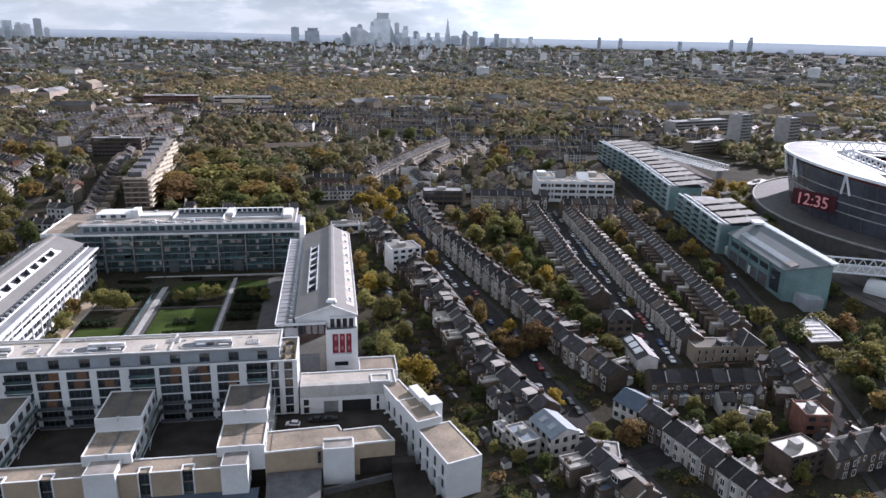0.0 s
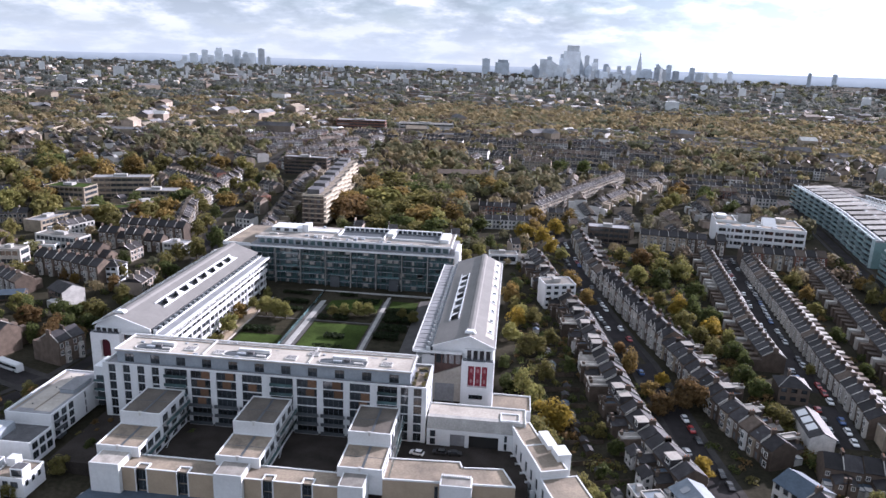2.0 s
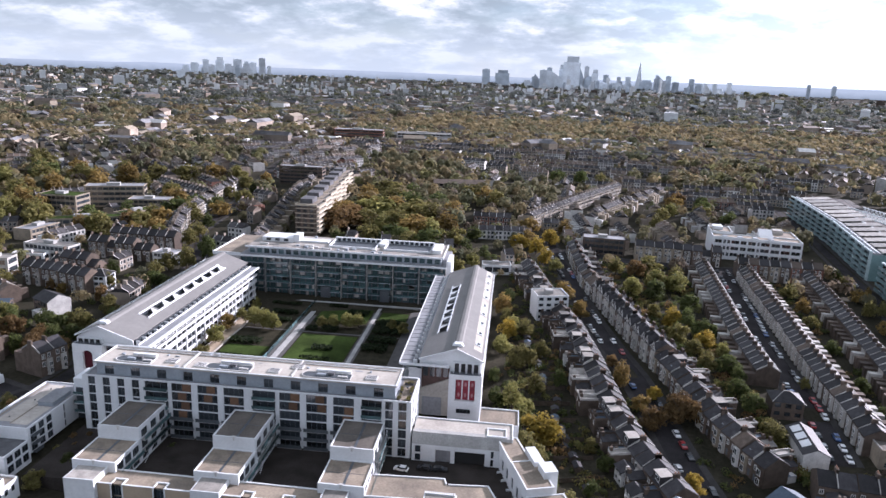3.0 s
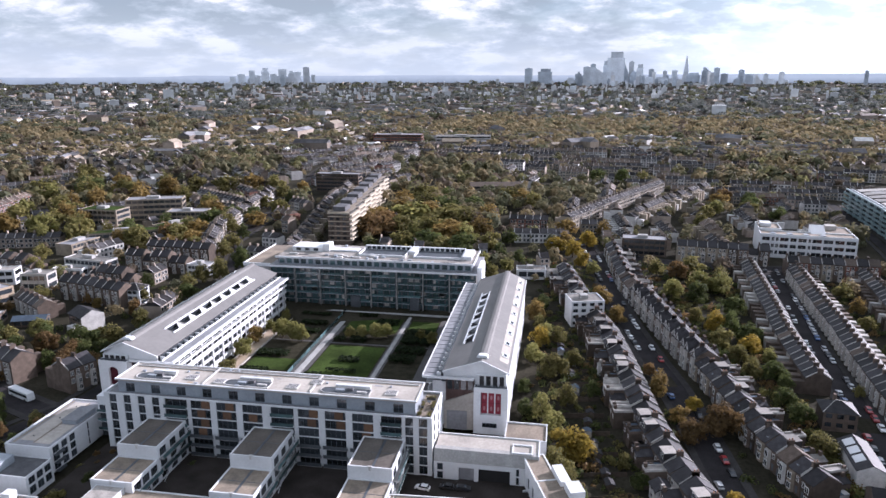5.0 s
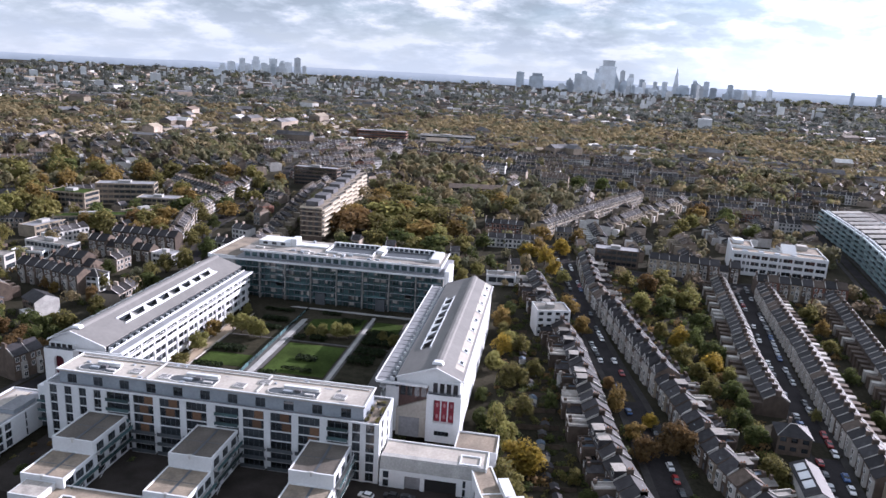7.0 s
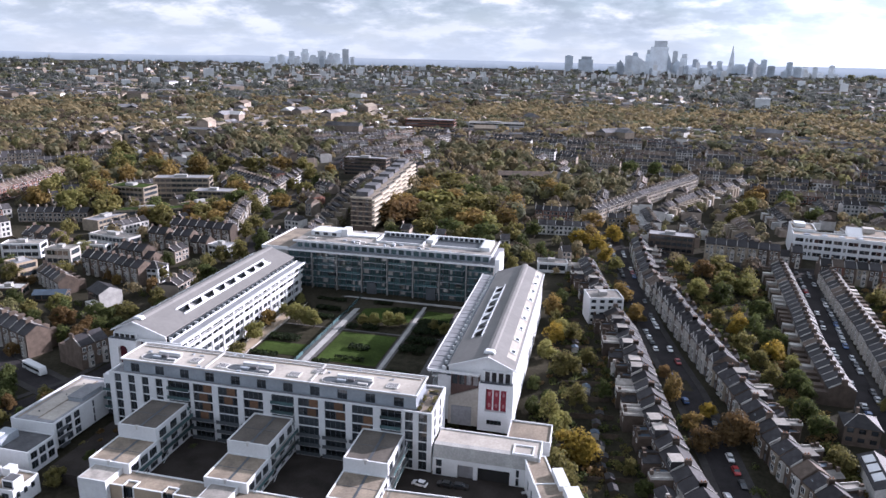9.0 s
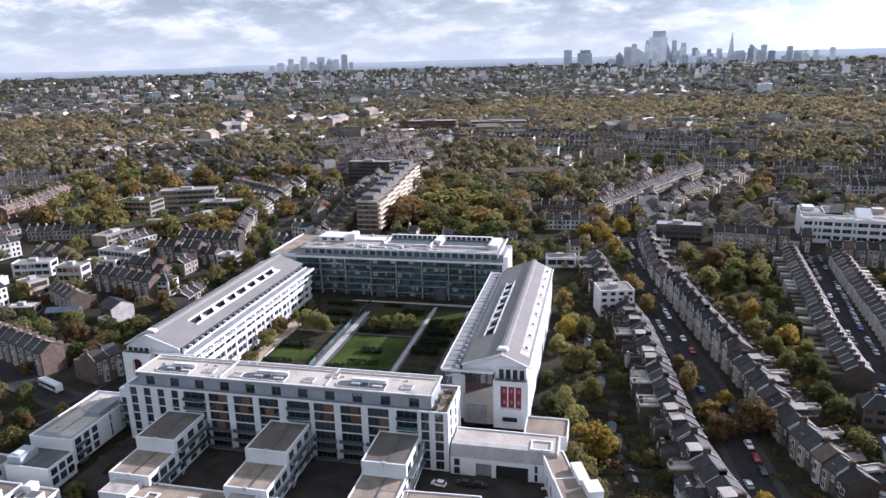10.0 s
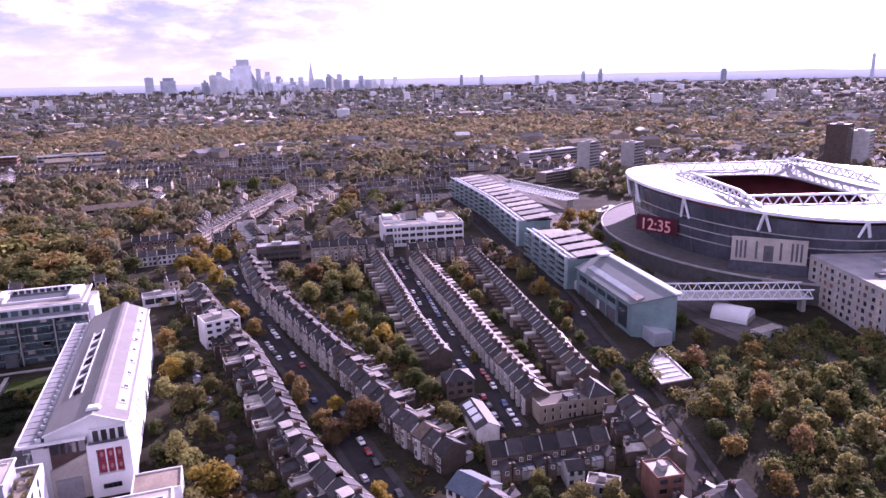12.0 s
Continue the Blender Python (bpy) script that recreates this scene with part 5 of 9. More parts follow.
def ne_wing():
    """The white corner building at the street end of the long block."""
    ox, oy = -152.5, 186.0
    t = thing("corner_block", ox, oy, 0, "white three-storey corner block with a grey flat roof", "apartment block", group=EST)
    X = lambda x: x - ox
    Y = lambda y: y - oy
    z = 8.2
    part("core", Mesh().box(X(-159.6), X(-146.2), Y(173.0), Y(201.0), 0, z - 0.3), M_WHITE, t)
    part("flat_roof", Mesh().box(X(-159.3), X(-146.4), Y(173.4), Y(200.7), z - 0.28, z - 0.1), M_GREY_ROOF, t)
    part("roof_panel", Mesh().box(X(-157.4), X(-152.6), Y(175.6), Y(199.4), z - 0.1, z - 0.03).box(X(-152.0), X(-147.2), Y(174.6), Y(185.6), z - 0.1, z - 0.04), M_CREAM_ROOF, t, "pale stained roof membrane")
    part("gutter", Mesh().box(X(-158.7), X(-158.0), Y(174), Y(200.2), z - 0.1, z - 0.06).box(X(-152.55), X(-152.05), Y(174.6), Y(199.6), z - 0.1, z - 0.05), M_FLAT_ROOF, t, "brown stained gutter")
    part("roof_box", Mesh().box(X(-152.0), X(-147.2), Y(186.2), Y(195.0), z - 0.1, z + 1.1), M_ZINC, t, "raised grey roof box")
    part("roof_box_lid", Mesh().box(X(-152.2), X(-147.0), Y(186.0), Y(195.2), z + 1.1, z + 1.22), M_FELT, t)
    for yy in (178.0, 189.0, 196.5):
        part("roof_vent", Mesh().ring(X(-155.0), Y(yy), z - 0.05, z + 0.25, 0.2, 0.2, 8), M_DECK, t)
    part("glazed_bay", Mesh().box(X(-145.2), X(-140.2), Y(194.5), Y(195.1), 0.3, 10.5), M_GLASS, t, "dark recessed glazed stair bay")
    for k in range(3):
        part("bay_balcony", Mesh().box(X(-145.4), X(-140.0), Y(193.3), Y(194.48), 2.7 + 3.0 * k, 2.9 + 3.0 * k), M_WHITE, t)
        part("balustrade", Mesh().box(X(-145.4), X(-140.0), Y(193.3), Y(193.36), 2.9 + 3.0 * k, 3.8 + 3.0 * k), M_GREEN_GLASS, t)
    part("front_wall", Mesh().box(X(-159.7), X(-145.7), Y(172.6), Y(173.0), 0, z), M_WHITE, t)
    facade(t, (X(-145.7), Y(173.0)), (0, 1), 22.0, 0, z, [(0.8, 3.4), (4.4, 6.8), (7.8, 10.2), (15.6, 16.4)], [(0.3, 2.5), (2.9, 5.0), (5.4, 7.6)], M_WHITE, 0.4, bars=2, split=True)
    for k in range(3):
        bal = part("balcony", Mesh().box(X(-145.66), X(-144.3), Y(173.6), Y(176.8), 0.1 + 2.55 * k, 0.25 + 2.55 * k), M_FRAME, t, "dark metal balcony")
        part("balustrade", Mesh().box(X(-144.36), X(-144.3), Y(173.6), Y(176.8), 0.25 + 2.55 * k, 1.25 + 2.55 * k), M_FRAME, bal)
    part("link", Mesh().box(X(-146.1), X(-139.2), Y(195), Y(203), 0, 13.5), M_WHITE, t)
    part("parapet", Mesh().box(X(-160), X(-159.6), Y(172.6), Y(201.2), 0, z + 0.2).box(X(-159.6), X(-146.2), Y(201.0), Y(201.3), 0, z + 0.2), M_WHITE, t)
    s = thing("front_house", -150.0, 166.0, 0, "white cubic town house with a dark flat roof", "house", group=EST)
    part("wall", Mesh().box(-9.5, 4.8, -3.6, 6.4, -2, 4.8), M_WHITE, s)
    part("flat_roof", Mesh().box(-9.2, 4.5, -3.3, 6.1, 4.8, 4.86), M_DECK, s)
    for i in range(3):
        window(s, (4.8, -3.6), (0, 1), 2.0 + i * 3.0, 2.2, 2.4, 2.0, -0.03, M_FRAME, M_GLASS, 2)
        window(s, (4.8, -3.6), (0, 1), 2.0 + i * 3.0, 2.2, -0.6, 2.2, -0.03, M_FRAME, M_GLASS, 2)
    part("roof_room", Mesh().box(-9.0, -4.5, -2.8, 3.5, 4.86, 7.2), M_ZINC, s, "glazed grey rooftop room")
    part("rooflight", Mesh().box(-8.0, -6.0, -1.5, 0.5, 7.2, 7.5), M_WHITE, s)
    parapet(s, [(-9.5, -3.6), (4.8, -3.6), (4.8, 6.4), (-9.5, 6.4)], 4.8, 5.2, 0.3)
    for a, b, c, d, h, k in ((-147.5, -138.5, 150, 158.5, 3.2, 0), (-160, -148.5, 147, 157, 4.6, 1), (-152, -143, 140, 147.5, 2.6, 2), (-172, -161, 158, 168, 5.0, 3)):
        q = thing("cubic_house", (a + b) / 2, (c + d) / 2, -1, "small white cubic house with a roof terrace", "house", group="small white cubic houses")
        w, l = (b - a) / 2, (d - c) / 2
        part("wall", Mesh().box(-w, w, -l, l, -2, h), M_WHITE, q)
        part("flat_roof", Mesh().box(-w + 0.3, w - 0.3, -l + 0.3, l - 0.3, h, h + 0.05), M_DARK_FELT if k % 2 else M_FLAT_ROOF, q)
        parapet(q, [(-w, -l), (w, -l), (w, l), (-w, l)], h + 0.004, h + 0.5, 0.25)
        part("stair_head", Mesh().box(-w + 0.6, -w + 3.2, l - 3, l - 0.4, h + 0.05, h + 2.3), M_WHITE, q)
        for i in range(3):
            window(q, (w, -l), (0, 1), 1.5 + i * 2.4, 1.1, h - 2.3, 1.6, -0.03, M_FRAME, M_GLASS, 1)
            window(q, (-w, -l), (1, 0), 1.6 + i * 2.5, 1.5 if i % 2 else 2.0, h - 2.4, 1.8, -0.03, M_FRAME, M_GLASS, 2)
        part("upper_room", Mesh().box(w - 4.0, w - 0.5, -l + 1.0, -l + 4.2, h + 0.05, h + 2.5), M_WHITE, q, "white rooftop room")
        part("room_roof", Mesh().box(w - 3.8, w - 0.7, -l + 1.2, -l + 4.0, h + 2.5, h + 2.56), M_DECK, q)
        part("room_glazing", Mesh().box(w - 3.6, w - 0.9, -l + 0.94, -l + 1.02, h + 0.4, h + 2.2), M_GLASS, q)


def garden():
    single("courtyard_paving", Mesh().box(-132.5, -47.0, 207.0, 328.0, -0.3, 0.06), M_PAVE, "grey stone paving of the courtyard garden", "pavement", kind="structure")
    for a, b, c, d in ((-126, -106.6, 210, 318), (-99.4, -74.4, 210, 318), (-71.0, -57.5, 210, 318)):
        single("planting_bed", Mesh().box(a, b, c, d, 0.06, 0.12), M_SOIL, "dark planted bed beside the garden paths", "flower bed", group="beds of the courtyard", kind="structure")
    for a, b, c, d in ((-125, -107.2, 251, 262), (-98.8, -75, 250, 279), (-125, -107.2, 212, 246), (-98.8, -75, 296, 314), (-70.6, -58, 300, 312)):
        single("lawn", Mesh().box(a, b, c, d, 0.12, 0.2), M_LAWN, "green mown lawn bordered by stone paths", "lawn", group="lawns of the courtyard", kind="structure")
    for xa, xb in ((-103.6, -101.2), (-73.6, -72.0)):
        single("garden_path", Mesh().box(xa, xb, 208.0, 322.0, 0.06, 0.22), M_CONC, "pale stone path across the courtyard garden", "path", group="garden paths", kind="structure")
    single("garden_deck", Mesh().box(-131.6, -127.0, 212, 322, 0.06, 0.16), M_TAN, "tan timber walk along the east flats", "path", kind="structure")
    for yy in (281.0, 318.6):
        single("cross_path", Mesh().box(-126, -57.6, yy, yy + 1.2, 0.06, 0.17), M_PAVE, "narrow grey path across the garden", "path", group="garden paths", kind="structure")
    w = thing("glass_screen", -105.2, 266.0, 0.2, "long low green glass screen beside a garden path", "screen")
    for i in range(18):
        part("pane", Mesh().box(-0.06, 0.06, -56 + i * 6.2, -50.2 + i * 6.2, 0, 1.5), M_GREEN_GLASS, w)
    for x0, x1 in ((-132.2, -131.7), (-126.9, -126.4)):
        single("kerb_wall", Mesh().box(x0, x1, 212, 322, 0.06, 0.5), M_CREAM_ROOF, "low pale stone garden wall", "garden wall", group="garden walls", kind="structure")
    single("cross_terrace", Mesh().box(-132, -48, 319.5, 321.0, 0.06, 0.7), M_CONC, "low concrete wall below the glazed block", "garden wall", kind="structure")
    rnd = random.Random(8)
    hedge = Mesh()
    def clump(x0, x1, y0, y1, h):
        for _ in range(int((x1 - x0) * (y1 - y0) * 9) + 30):
            x, y, z = rnd.uniform(x0, x1), rnd.uniform(y0, y1), rnd.uniform(0.1, h)
            if rnd.random() < 0.6:
                z = h * rnd.uniform(0.9, 1.05)
            a, s = rnd.uniform(0, 6.28), rnd.uniform(0.2, 0.38)
            ux, uy, uz = math.cos(a) * s, math.sin(a) * s, rnd.uniform(-0.15, 0.15)
            vx, vy, vz = -math.sin(a) * s * 0.6, math.cos(a) * s * 0.6, rnd.uniform(-0.3, 0.3)
            hedge.face((x - ux - vx, y - uy - vy, z - uz - vz), (x + ux - vx, y + uy - vy, z + uz - vz), (x + ux + vx, y + uy + vy, z + uz + vz), (x - ux + vx, y - uy + vy, z - uz + vz))
    for x0, x1, y0, y1, h in ((-125, -114, 247, 250, 1.6), (-125, -112, 263, 268, 1.6), (-122, -108, 290, 294, 1.5), (-120, -108, 300, 304, 1.5), (-124, -110, 312, 315, 1.4), (-98.8, -92, 246, 249, 1.6), (-90, -82, 262, 266, 1.5), (-98.8, -94, 282.5, 286, 1.6), (-92, -85, 282.5, 287, 1.7), (-98, -88, 292, 295, 1.5), (-86, -76, 304, 310, 1.5), (-97, -88, 314, 317, 1.3), (-70.6, -58, 294, 299, 1.8), (-70.6, -60, 264, 270, 1.8), (-70, -58, 273, 279, 1.8), (-70, -58, 283, 291, 2.0), (-70, -60, 238, 246, 1.8), (-92, -80, 252, 254, 1.4)):
        clump(x0, x1, y0, y1, h)
    single("clipped_hedges", hedge, M_HEDGE, "dark green clipped hedges between the lawns", "hedge", kind="stuff")


north_block()
for xa in (-125.0, -91.4, -58.3):
    stair_block(xa, xa + 12.1)
front_strip()
tan_block()
west_wing()
link_block()
stand("west")
stand("east")
south_block()
ne_wing()
single("yard", Mesh().box(-141, -8, 163.1, 207.0, -5.2, 0.03), M_YARD, "dark tarmac yard between the stepped wings", "yard", kind="structure")
single("driveway", Mesh().prism([(-12.5, 128), (0.5, 128), (-4, 163), (-12.5, 163)], -5.4, -3.0).extrude_y([(-12.5, -5.4), (-6.0, -5.4), (-6.0, -0.2), (-12.5, -0.2)], 160.0, 163.08), M_YARD, "dark tarmac driveway beside the mews wing", "driveway", kind="structure")
garden()


# ---- streets ----
TAKEN = []          # plan circles that are already built on


def take(x, y, r):
    TAKEN.append((x, y, r))


def free(x, y, r):
    return all((x - a) ** 2 + (y - b) ** 2 > (r + c) ** 2 for a, b, c in TAKEN)


def seen(x, y):
    """Whether a plan point lies on the part of the town that is looked over."""
    return y > np.interp(x, (-310, -280, -160, -130, -40, 20, 110, 170, 290), (300, 274, 150, 130, 143, 139, 126, 138, 228))


def along(poly, step, start=0.0):
    """Points at even steps along a line of corners: x, y and the direction."""
    out, s = [], start
    for (ax, ay), (bx_, by) in zip(poly, poly[1:]):
        L = math.hypot(bx_ - ax, by - ay)
        dx, dy = (bx_ - ax) / L, (by - ay) / L
        while s < L:
            out.append((ax + dx * s, ay + dy * s, dx, dy))
            s += step
        s -= L
    return out


def strip(poly, w, lift, thick=0.0, off=0.0, step=12.0):
    """A band of width w along a line, laid on the ground."""
    pts = along(poly, step) + [(*poly[-1], *(np.array(poly[-1]) - np.array(poly[-2])) / np.linalg.norm(np.array(poly[-1]) - np.array(poly[-2])))]
    m = Mesh()
    ring = []
    for x, y, dx, dy in pts:
        nx, ny = dy, -dx
        ring.append(((x + nx * (off - w / 2), y + ny * (off - w / 2)), (x + nx * (off + w / 2), y + ny * (off + w / 2))))
    for (l0, r0), (l1, r1) in zip(ring, ring[1:]):
        P = [(*p, gz(*p) + lift) for p in (l0, r0, r1, l1)]
        m.face(*P)
        if thick:
            m.face((*l0, P[0][2] - thick), P[0], P[3], (*l1, P[3][2] - thick))
            m.face(P[1], (*r0, P[1][2] - thick), (*r1, P[2][2] - thick), P[2])
    return m


ROADS = {
    "bay_street": [(58, 118), (51, 160), (46, 200), (40, 245), (32, 290), (26, 330), (20, 390), (14, 440), (10, 475)],
    "middle_street": [(93, 212), (95.5, 240), (98.5, 280), (101.5, 316), (106, 350), (109, 385), (112, 418)],
    "railway_street": [(118, 120), (131, 165), (147, 222), (158, 268), (172, 322), (186, 420), (200, 520), (212, 620)],
    "cross_street": [(20, 442), (60, 425), (112, 420), (180, 425)],
    "lower_street": [(56, 158), (86, 166), (128, 158)],
    "hill_road": [(-196, 130), (-182, 180), (-168, 212), (-167.5, 250), (-168, 300), (-178, 340), (-200, 400), (-215, 424), (-222, 500), (-230, 570), (-262, 700), (-270, 760)],
    "corner_street": [(-330, 262), (-262, 237), (-206, 217), (-172, 204)],
}
LIFT = {k: 0.06 + 0.015 * i for i, k in enumerate(ROADS)}
for name_, poly_ in ROADS.items():
    lift = LIFT[name_]
    single("road", strip(poly_, 5.4 if name_ in ("hill_road", "railway_street") else 8.0, lift), M_ASPHALT, "worn grey asphalt street lined with parked cars", "road", group="streets", kind="structure")
    for sgn in (-1, 1):
        single("pavement", strip(poly_, 2.4, lift + 0.13 + 0.004 * sgn, 0.2, sgn * 5.2), M_FOOTWAY, "grey slab pavement beside a terraced street", "pavement", group="pavements", kind="structure")
    for x, y, dx, dy in along(poly_, 8.0):
        take(x, y, 5.5)
# the estate, the stadium and other large plots are taken
for x in range(-165, 10, 12):
    for y in range(142, 375, 12):
        if not (x > -10 and y > 200):
            take(x, y, 7)
for x, y, r in ((372, 372, 135), (370, 470, 60), (480, 372, 120), (142, 455, 34), (-146, 420, 14), (-147, 460, 14), (-148, 500, 14), (-149, 540, 14), (-150, 585, 14), (166, 270, 20), (168, 300, 20), (175, 340, 16), (182, 380, 16), (190, 420, 16), (195, 460, 16), (201, 500, 16), (205, 540, 16), (210, 580, 16), (290, 240, 35), (230, 270, 20), (180, 185, 24), (205, 170, 24), (190, 150, 24), (160, 165, 15), (224, 200, 25), (250, 330, 30), (220, 300, 20)):
    take(x, y, r)


for x, y, dx, dy in along([(260, 60), (232, 180), (222, 260), (230, 340), (262, 520), (290, 700)], 15.0):
    take(x, y, 24)
for x in range(150, 330, 20):
    for y in range(120, 260, 20):
        take(x, y, 14)
for x in range(232, 335, 22):
    for y in range(430, 625, 22):
        take(x, y, 15)

# ---- rows of houses further off, joined ----
woods = {k: Mesh() for k in ("green", "olive", "amber", "rust", "lime", "bare")}
town = {"dark": Mesh(), "brick": Mesh(), "pale": Mesh(), "slate": Mesh(), "white": Mesh(), "tile": Mesh(), "red": Mesh()}
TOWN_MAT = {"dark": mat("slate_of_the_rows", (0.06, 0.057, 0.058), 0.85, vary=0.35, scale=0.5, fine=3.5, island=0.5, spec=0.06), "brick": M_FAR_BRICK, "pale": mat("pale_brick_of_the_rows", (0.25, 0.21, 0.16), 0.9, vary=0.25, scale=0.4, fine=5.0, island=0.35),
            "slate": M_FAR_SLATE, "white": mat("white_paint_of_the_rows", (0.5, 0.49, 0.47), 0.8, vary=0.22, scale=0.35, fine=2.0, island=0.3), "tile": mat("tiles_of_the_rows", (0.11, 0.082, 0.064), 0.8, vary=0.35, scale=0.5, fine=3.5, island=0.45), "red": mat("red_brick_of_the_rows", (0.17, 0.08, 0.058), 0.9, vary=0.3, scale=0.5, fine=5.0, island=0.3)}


row_windows = Mesh()


def joined_house(x, y, c, s, wall, roof, e):
    """One house of the further rows, with its party wall, rear wing and chimney."""
    P = lambda u, v: (x + c * u - s * v, y + s * u + c * v)
    z = gz(x, y)
    w, d, g = 5.4, 8.8, 2.7
    roof = "dark" if roof == "slate" else roof
    town[wall].prism([P(0, 0), P(w, 0), P(w, d), P(0, d)], z - 2, z + e)
    town[wall].prism([P(0.2, d), P(2.9, d), P(2.9, d + 4.5), P(0.2, d + 4.5)], z - 2, z + e - 1.7)
    a, b, p, q = (*P(0, -0.3), z + e), (*P(w, -0.3), z + e), (*P(w, d + 0.3), z + e), (*P(0, d + 0.3), z + e)
    r0, r1 = (*P(0, d / 2), z + e + g), (*P(w, d / 2), z + e + g)
    town[roof].face(a, b, r1, r0).face(p, q, r0, r1).face(b, p, r1).face(q, a, r0)
    for k in range(int(e / 3.0)):
        for u0, u1 in ((0.7, 1.9), (2.9, 4.5)):
            z0, z1 = z + 0.8 + 2.95 * k, z + 2.5 + 2.95 * k
            for m, gap, out in ((town["white"], 0.18, -0.05), (row_windows, 0.0, -0.08)):
                m.face((*P(u0 - gap, out), z0 - gap), (*P(u1 + gap, out), z0 - gap), (*P(u1 + gap, out), z1 + gap), (*P(u0 - gap, out), z1 + gap))
            row_windows.face((*P(u1 - 0.2, d + 0.05), z0), (*P(u0 + 0.2, d + 0.05), z0), (*P(u0 + 0.2, d + 0.05), z1), (*P(u1 - 0.2, d + 0.05), z1))
    town["brick"].prism([P(-0.4, d / 2 - 1.0), P(0.4, d / 2 - 1.0), P(0.4, d / 2 + 0.9), P(-0.4, d / 2 + 0.9)], z + e + g - 1, z + e + g + 1.4)
    m = town["white"]
    for y0, y1, z0, z1 in ((0, d / 2, e, e + g), (d / 2, d, e + g, e)):
        m.face((*P(-0.15, y0), z + z0 + 0.4), (*P(0.15, y0), z + z0 + 0.4), (*P(0.15, y1), z + z1 + 0.4), (*P(-0.15, y1), z + z1 + 0.4))


# ---- terraced houses ----
HOUSES = {}


SASH = (M_SASH, M_GLASS)


def sash(x0, x1, z0, z1, y, side=-1):
    """A white sash window in a wall at y that looks to -y (side -1) or +y: a frame in one piece with a pane in it."""
    xm = (x0 + x1) / 2
    m = lattice([x0, xm - 0.05, xm + 0.05, x1], z1 - z0, 0.14)
    if side > 0:
        m.v = [(2 * xm - x, -yy, z) for x, yy, z in m.v]
    m.v = [(x, y + yy, z + z0) for x, yy, z in m.v]
    p0, p1 = sorted((y - side * 0.02, y + side * 0.03))
    return m.then().box(x0 + 0.13, x1 - 0.13, p0, p1, z0 + 0.13, z1 - 0.13)


def house_kit(kind, mirror=False):
    """A London terraced house: front at y = 0 towards -y, x along the street."""
    w, d, storeys, brick, roof_m, bay_m, pitch = {
        "stock": (5.2, 8.6, 2, M_BRICK, M_SLATE, M_BRICK, 2.7),
        "white": (5.2, 8.6, 2, M_STUCCO, M_SLATE, M_WHITE_OLD, 2.6),
        "tile": (5.2, 8.6, 2, M_BRICK, M_TILE, M_WHITE_OLD, 2.8),
        "tall": (5.6, 9.4, 3, M_BRICK_PALE, M_SLATE, M_STUCCO, 2.6),
        "loft": (5.2, 8.6, 2, M_BRICK, M_SLATE, M_STUCCO, 2.7),
        "valley": (5.2, 8.6, 2, M_BRICK, M_SLATE, M_BRICK_PALE, 2.5),
        "gable": (5.2, 9.4, 3, M_BRICK, M_SLATE, M_STUCCO, 2.9),
        "red": (5.8, 9.0, 3, M_BRICK_RED, M_TILE, M_STUCCO, 3.4),
    }[kind]
    e = 3.05 * storeys + 0.2 - (1.4 if kind == "gable" else 0)
    r = e + pitch
    label = {"stock": "two-storey brown brick terraced house with a slate roof and pale bay", "white": "two-storey cream stucco terraced house with a slate roof",
             "tile": "two-storey brick terraced house with a brown tiled roof", "tall": "three-storey pale brick terraced house with stucco bays",
             "loft": "two-storey brick terraced house with a flat loft dormer", "valley": "two-storey brick terraced house with a felted rear terrace roof",
             "gable": "tall brick terraced house with a steep front gable", "red": "three-storey red brick terraced house with a steep tiled roof"}[kind]
    t = thing("terraced_house", 0, 0, 0, label, "house", group="terraced houses")
    P = (lambda m: m.flip(w)) if mirror else (lambda m: m)
    add = lambda name, m, material, parent, text="": part(name, P(m), material, parent, text)
    add("wall", Mesh().extrude_x([(0, -1.5), (d, -1.5), (d, e), (d / 2, r - 0.08), (0, e)], 0.0, w), brick, t)
    rf = add("roof", Mesh().extrude_x([(-0.3, e - 0.12), (d / 2, r), (d + 0.3, e - 0.12), (d + 0.3, e + 0.04), (d / 2, r + 0.18), (-0.3, e + 0.04)], 0.15, w - 0.15), roof_m, t)
    add("party_wall", Mesh().extrude_x([(-0.1, e), (d / 2, r + 0.1), (d + 0.1, e), (d + 0.1, e + 0.34), (d / 2, r + 0.46), (-0.1, e + 0.34)], -0.14, 0.14), M_COPING if kind != "red" else brick, t, "pale rendered party wall coping")
    ch = add("chimney", Mesh().box(-0.34, 0.34, d / 2 - 1.2, d / 2 + 0.8, r - 1.0, r + 1.05).box(-0.4, 0.4, d / 2 - 1.27, d / 2 + 0.87, r + 1.05, r + 1.2), M_BRICK if kind == "white" else brick, t)
    pots = Mesh()
    for i in range(2):
        pots.ring(0, d / 2 - 0.7 + i * 0.95, r + 1.18, r + 1.75, 0.18, 0.14, 6)
    add("pot_row", pots, M_POT, ch, "row of clay chimney pots")
    bz = e - 0.35 if kind == "gable" else e - 0.7 if storeys == 2 else e - 3.3
    bay = add("bay", Mesh().prism([(2.3, 0.02), (2.75, -0.85), (4.3, -0.85), (4.75, 0.02)], -1.5, bz), bay_m, t, "canted bay with white sashes")
    for k in range(2):
        add("bay_window", sash(2.72, 4.33, 0.4 + 3.0 * k, 2.45 + 3.0 * k, -0.86), SASH, bay)
    add("door", Mesh().box(0.75, 1.7, -0.05, 0.12, 0.1, 2.2), M_FRAME, t)
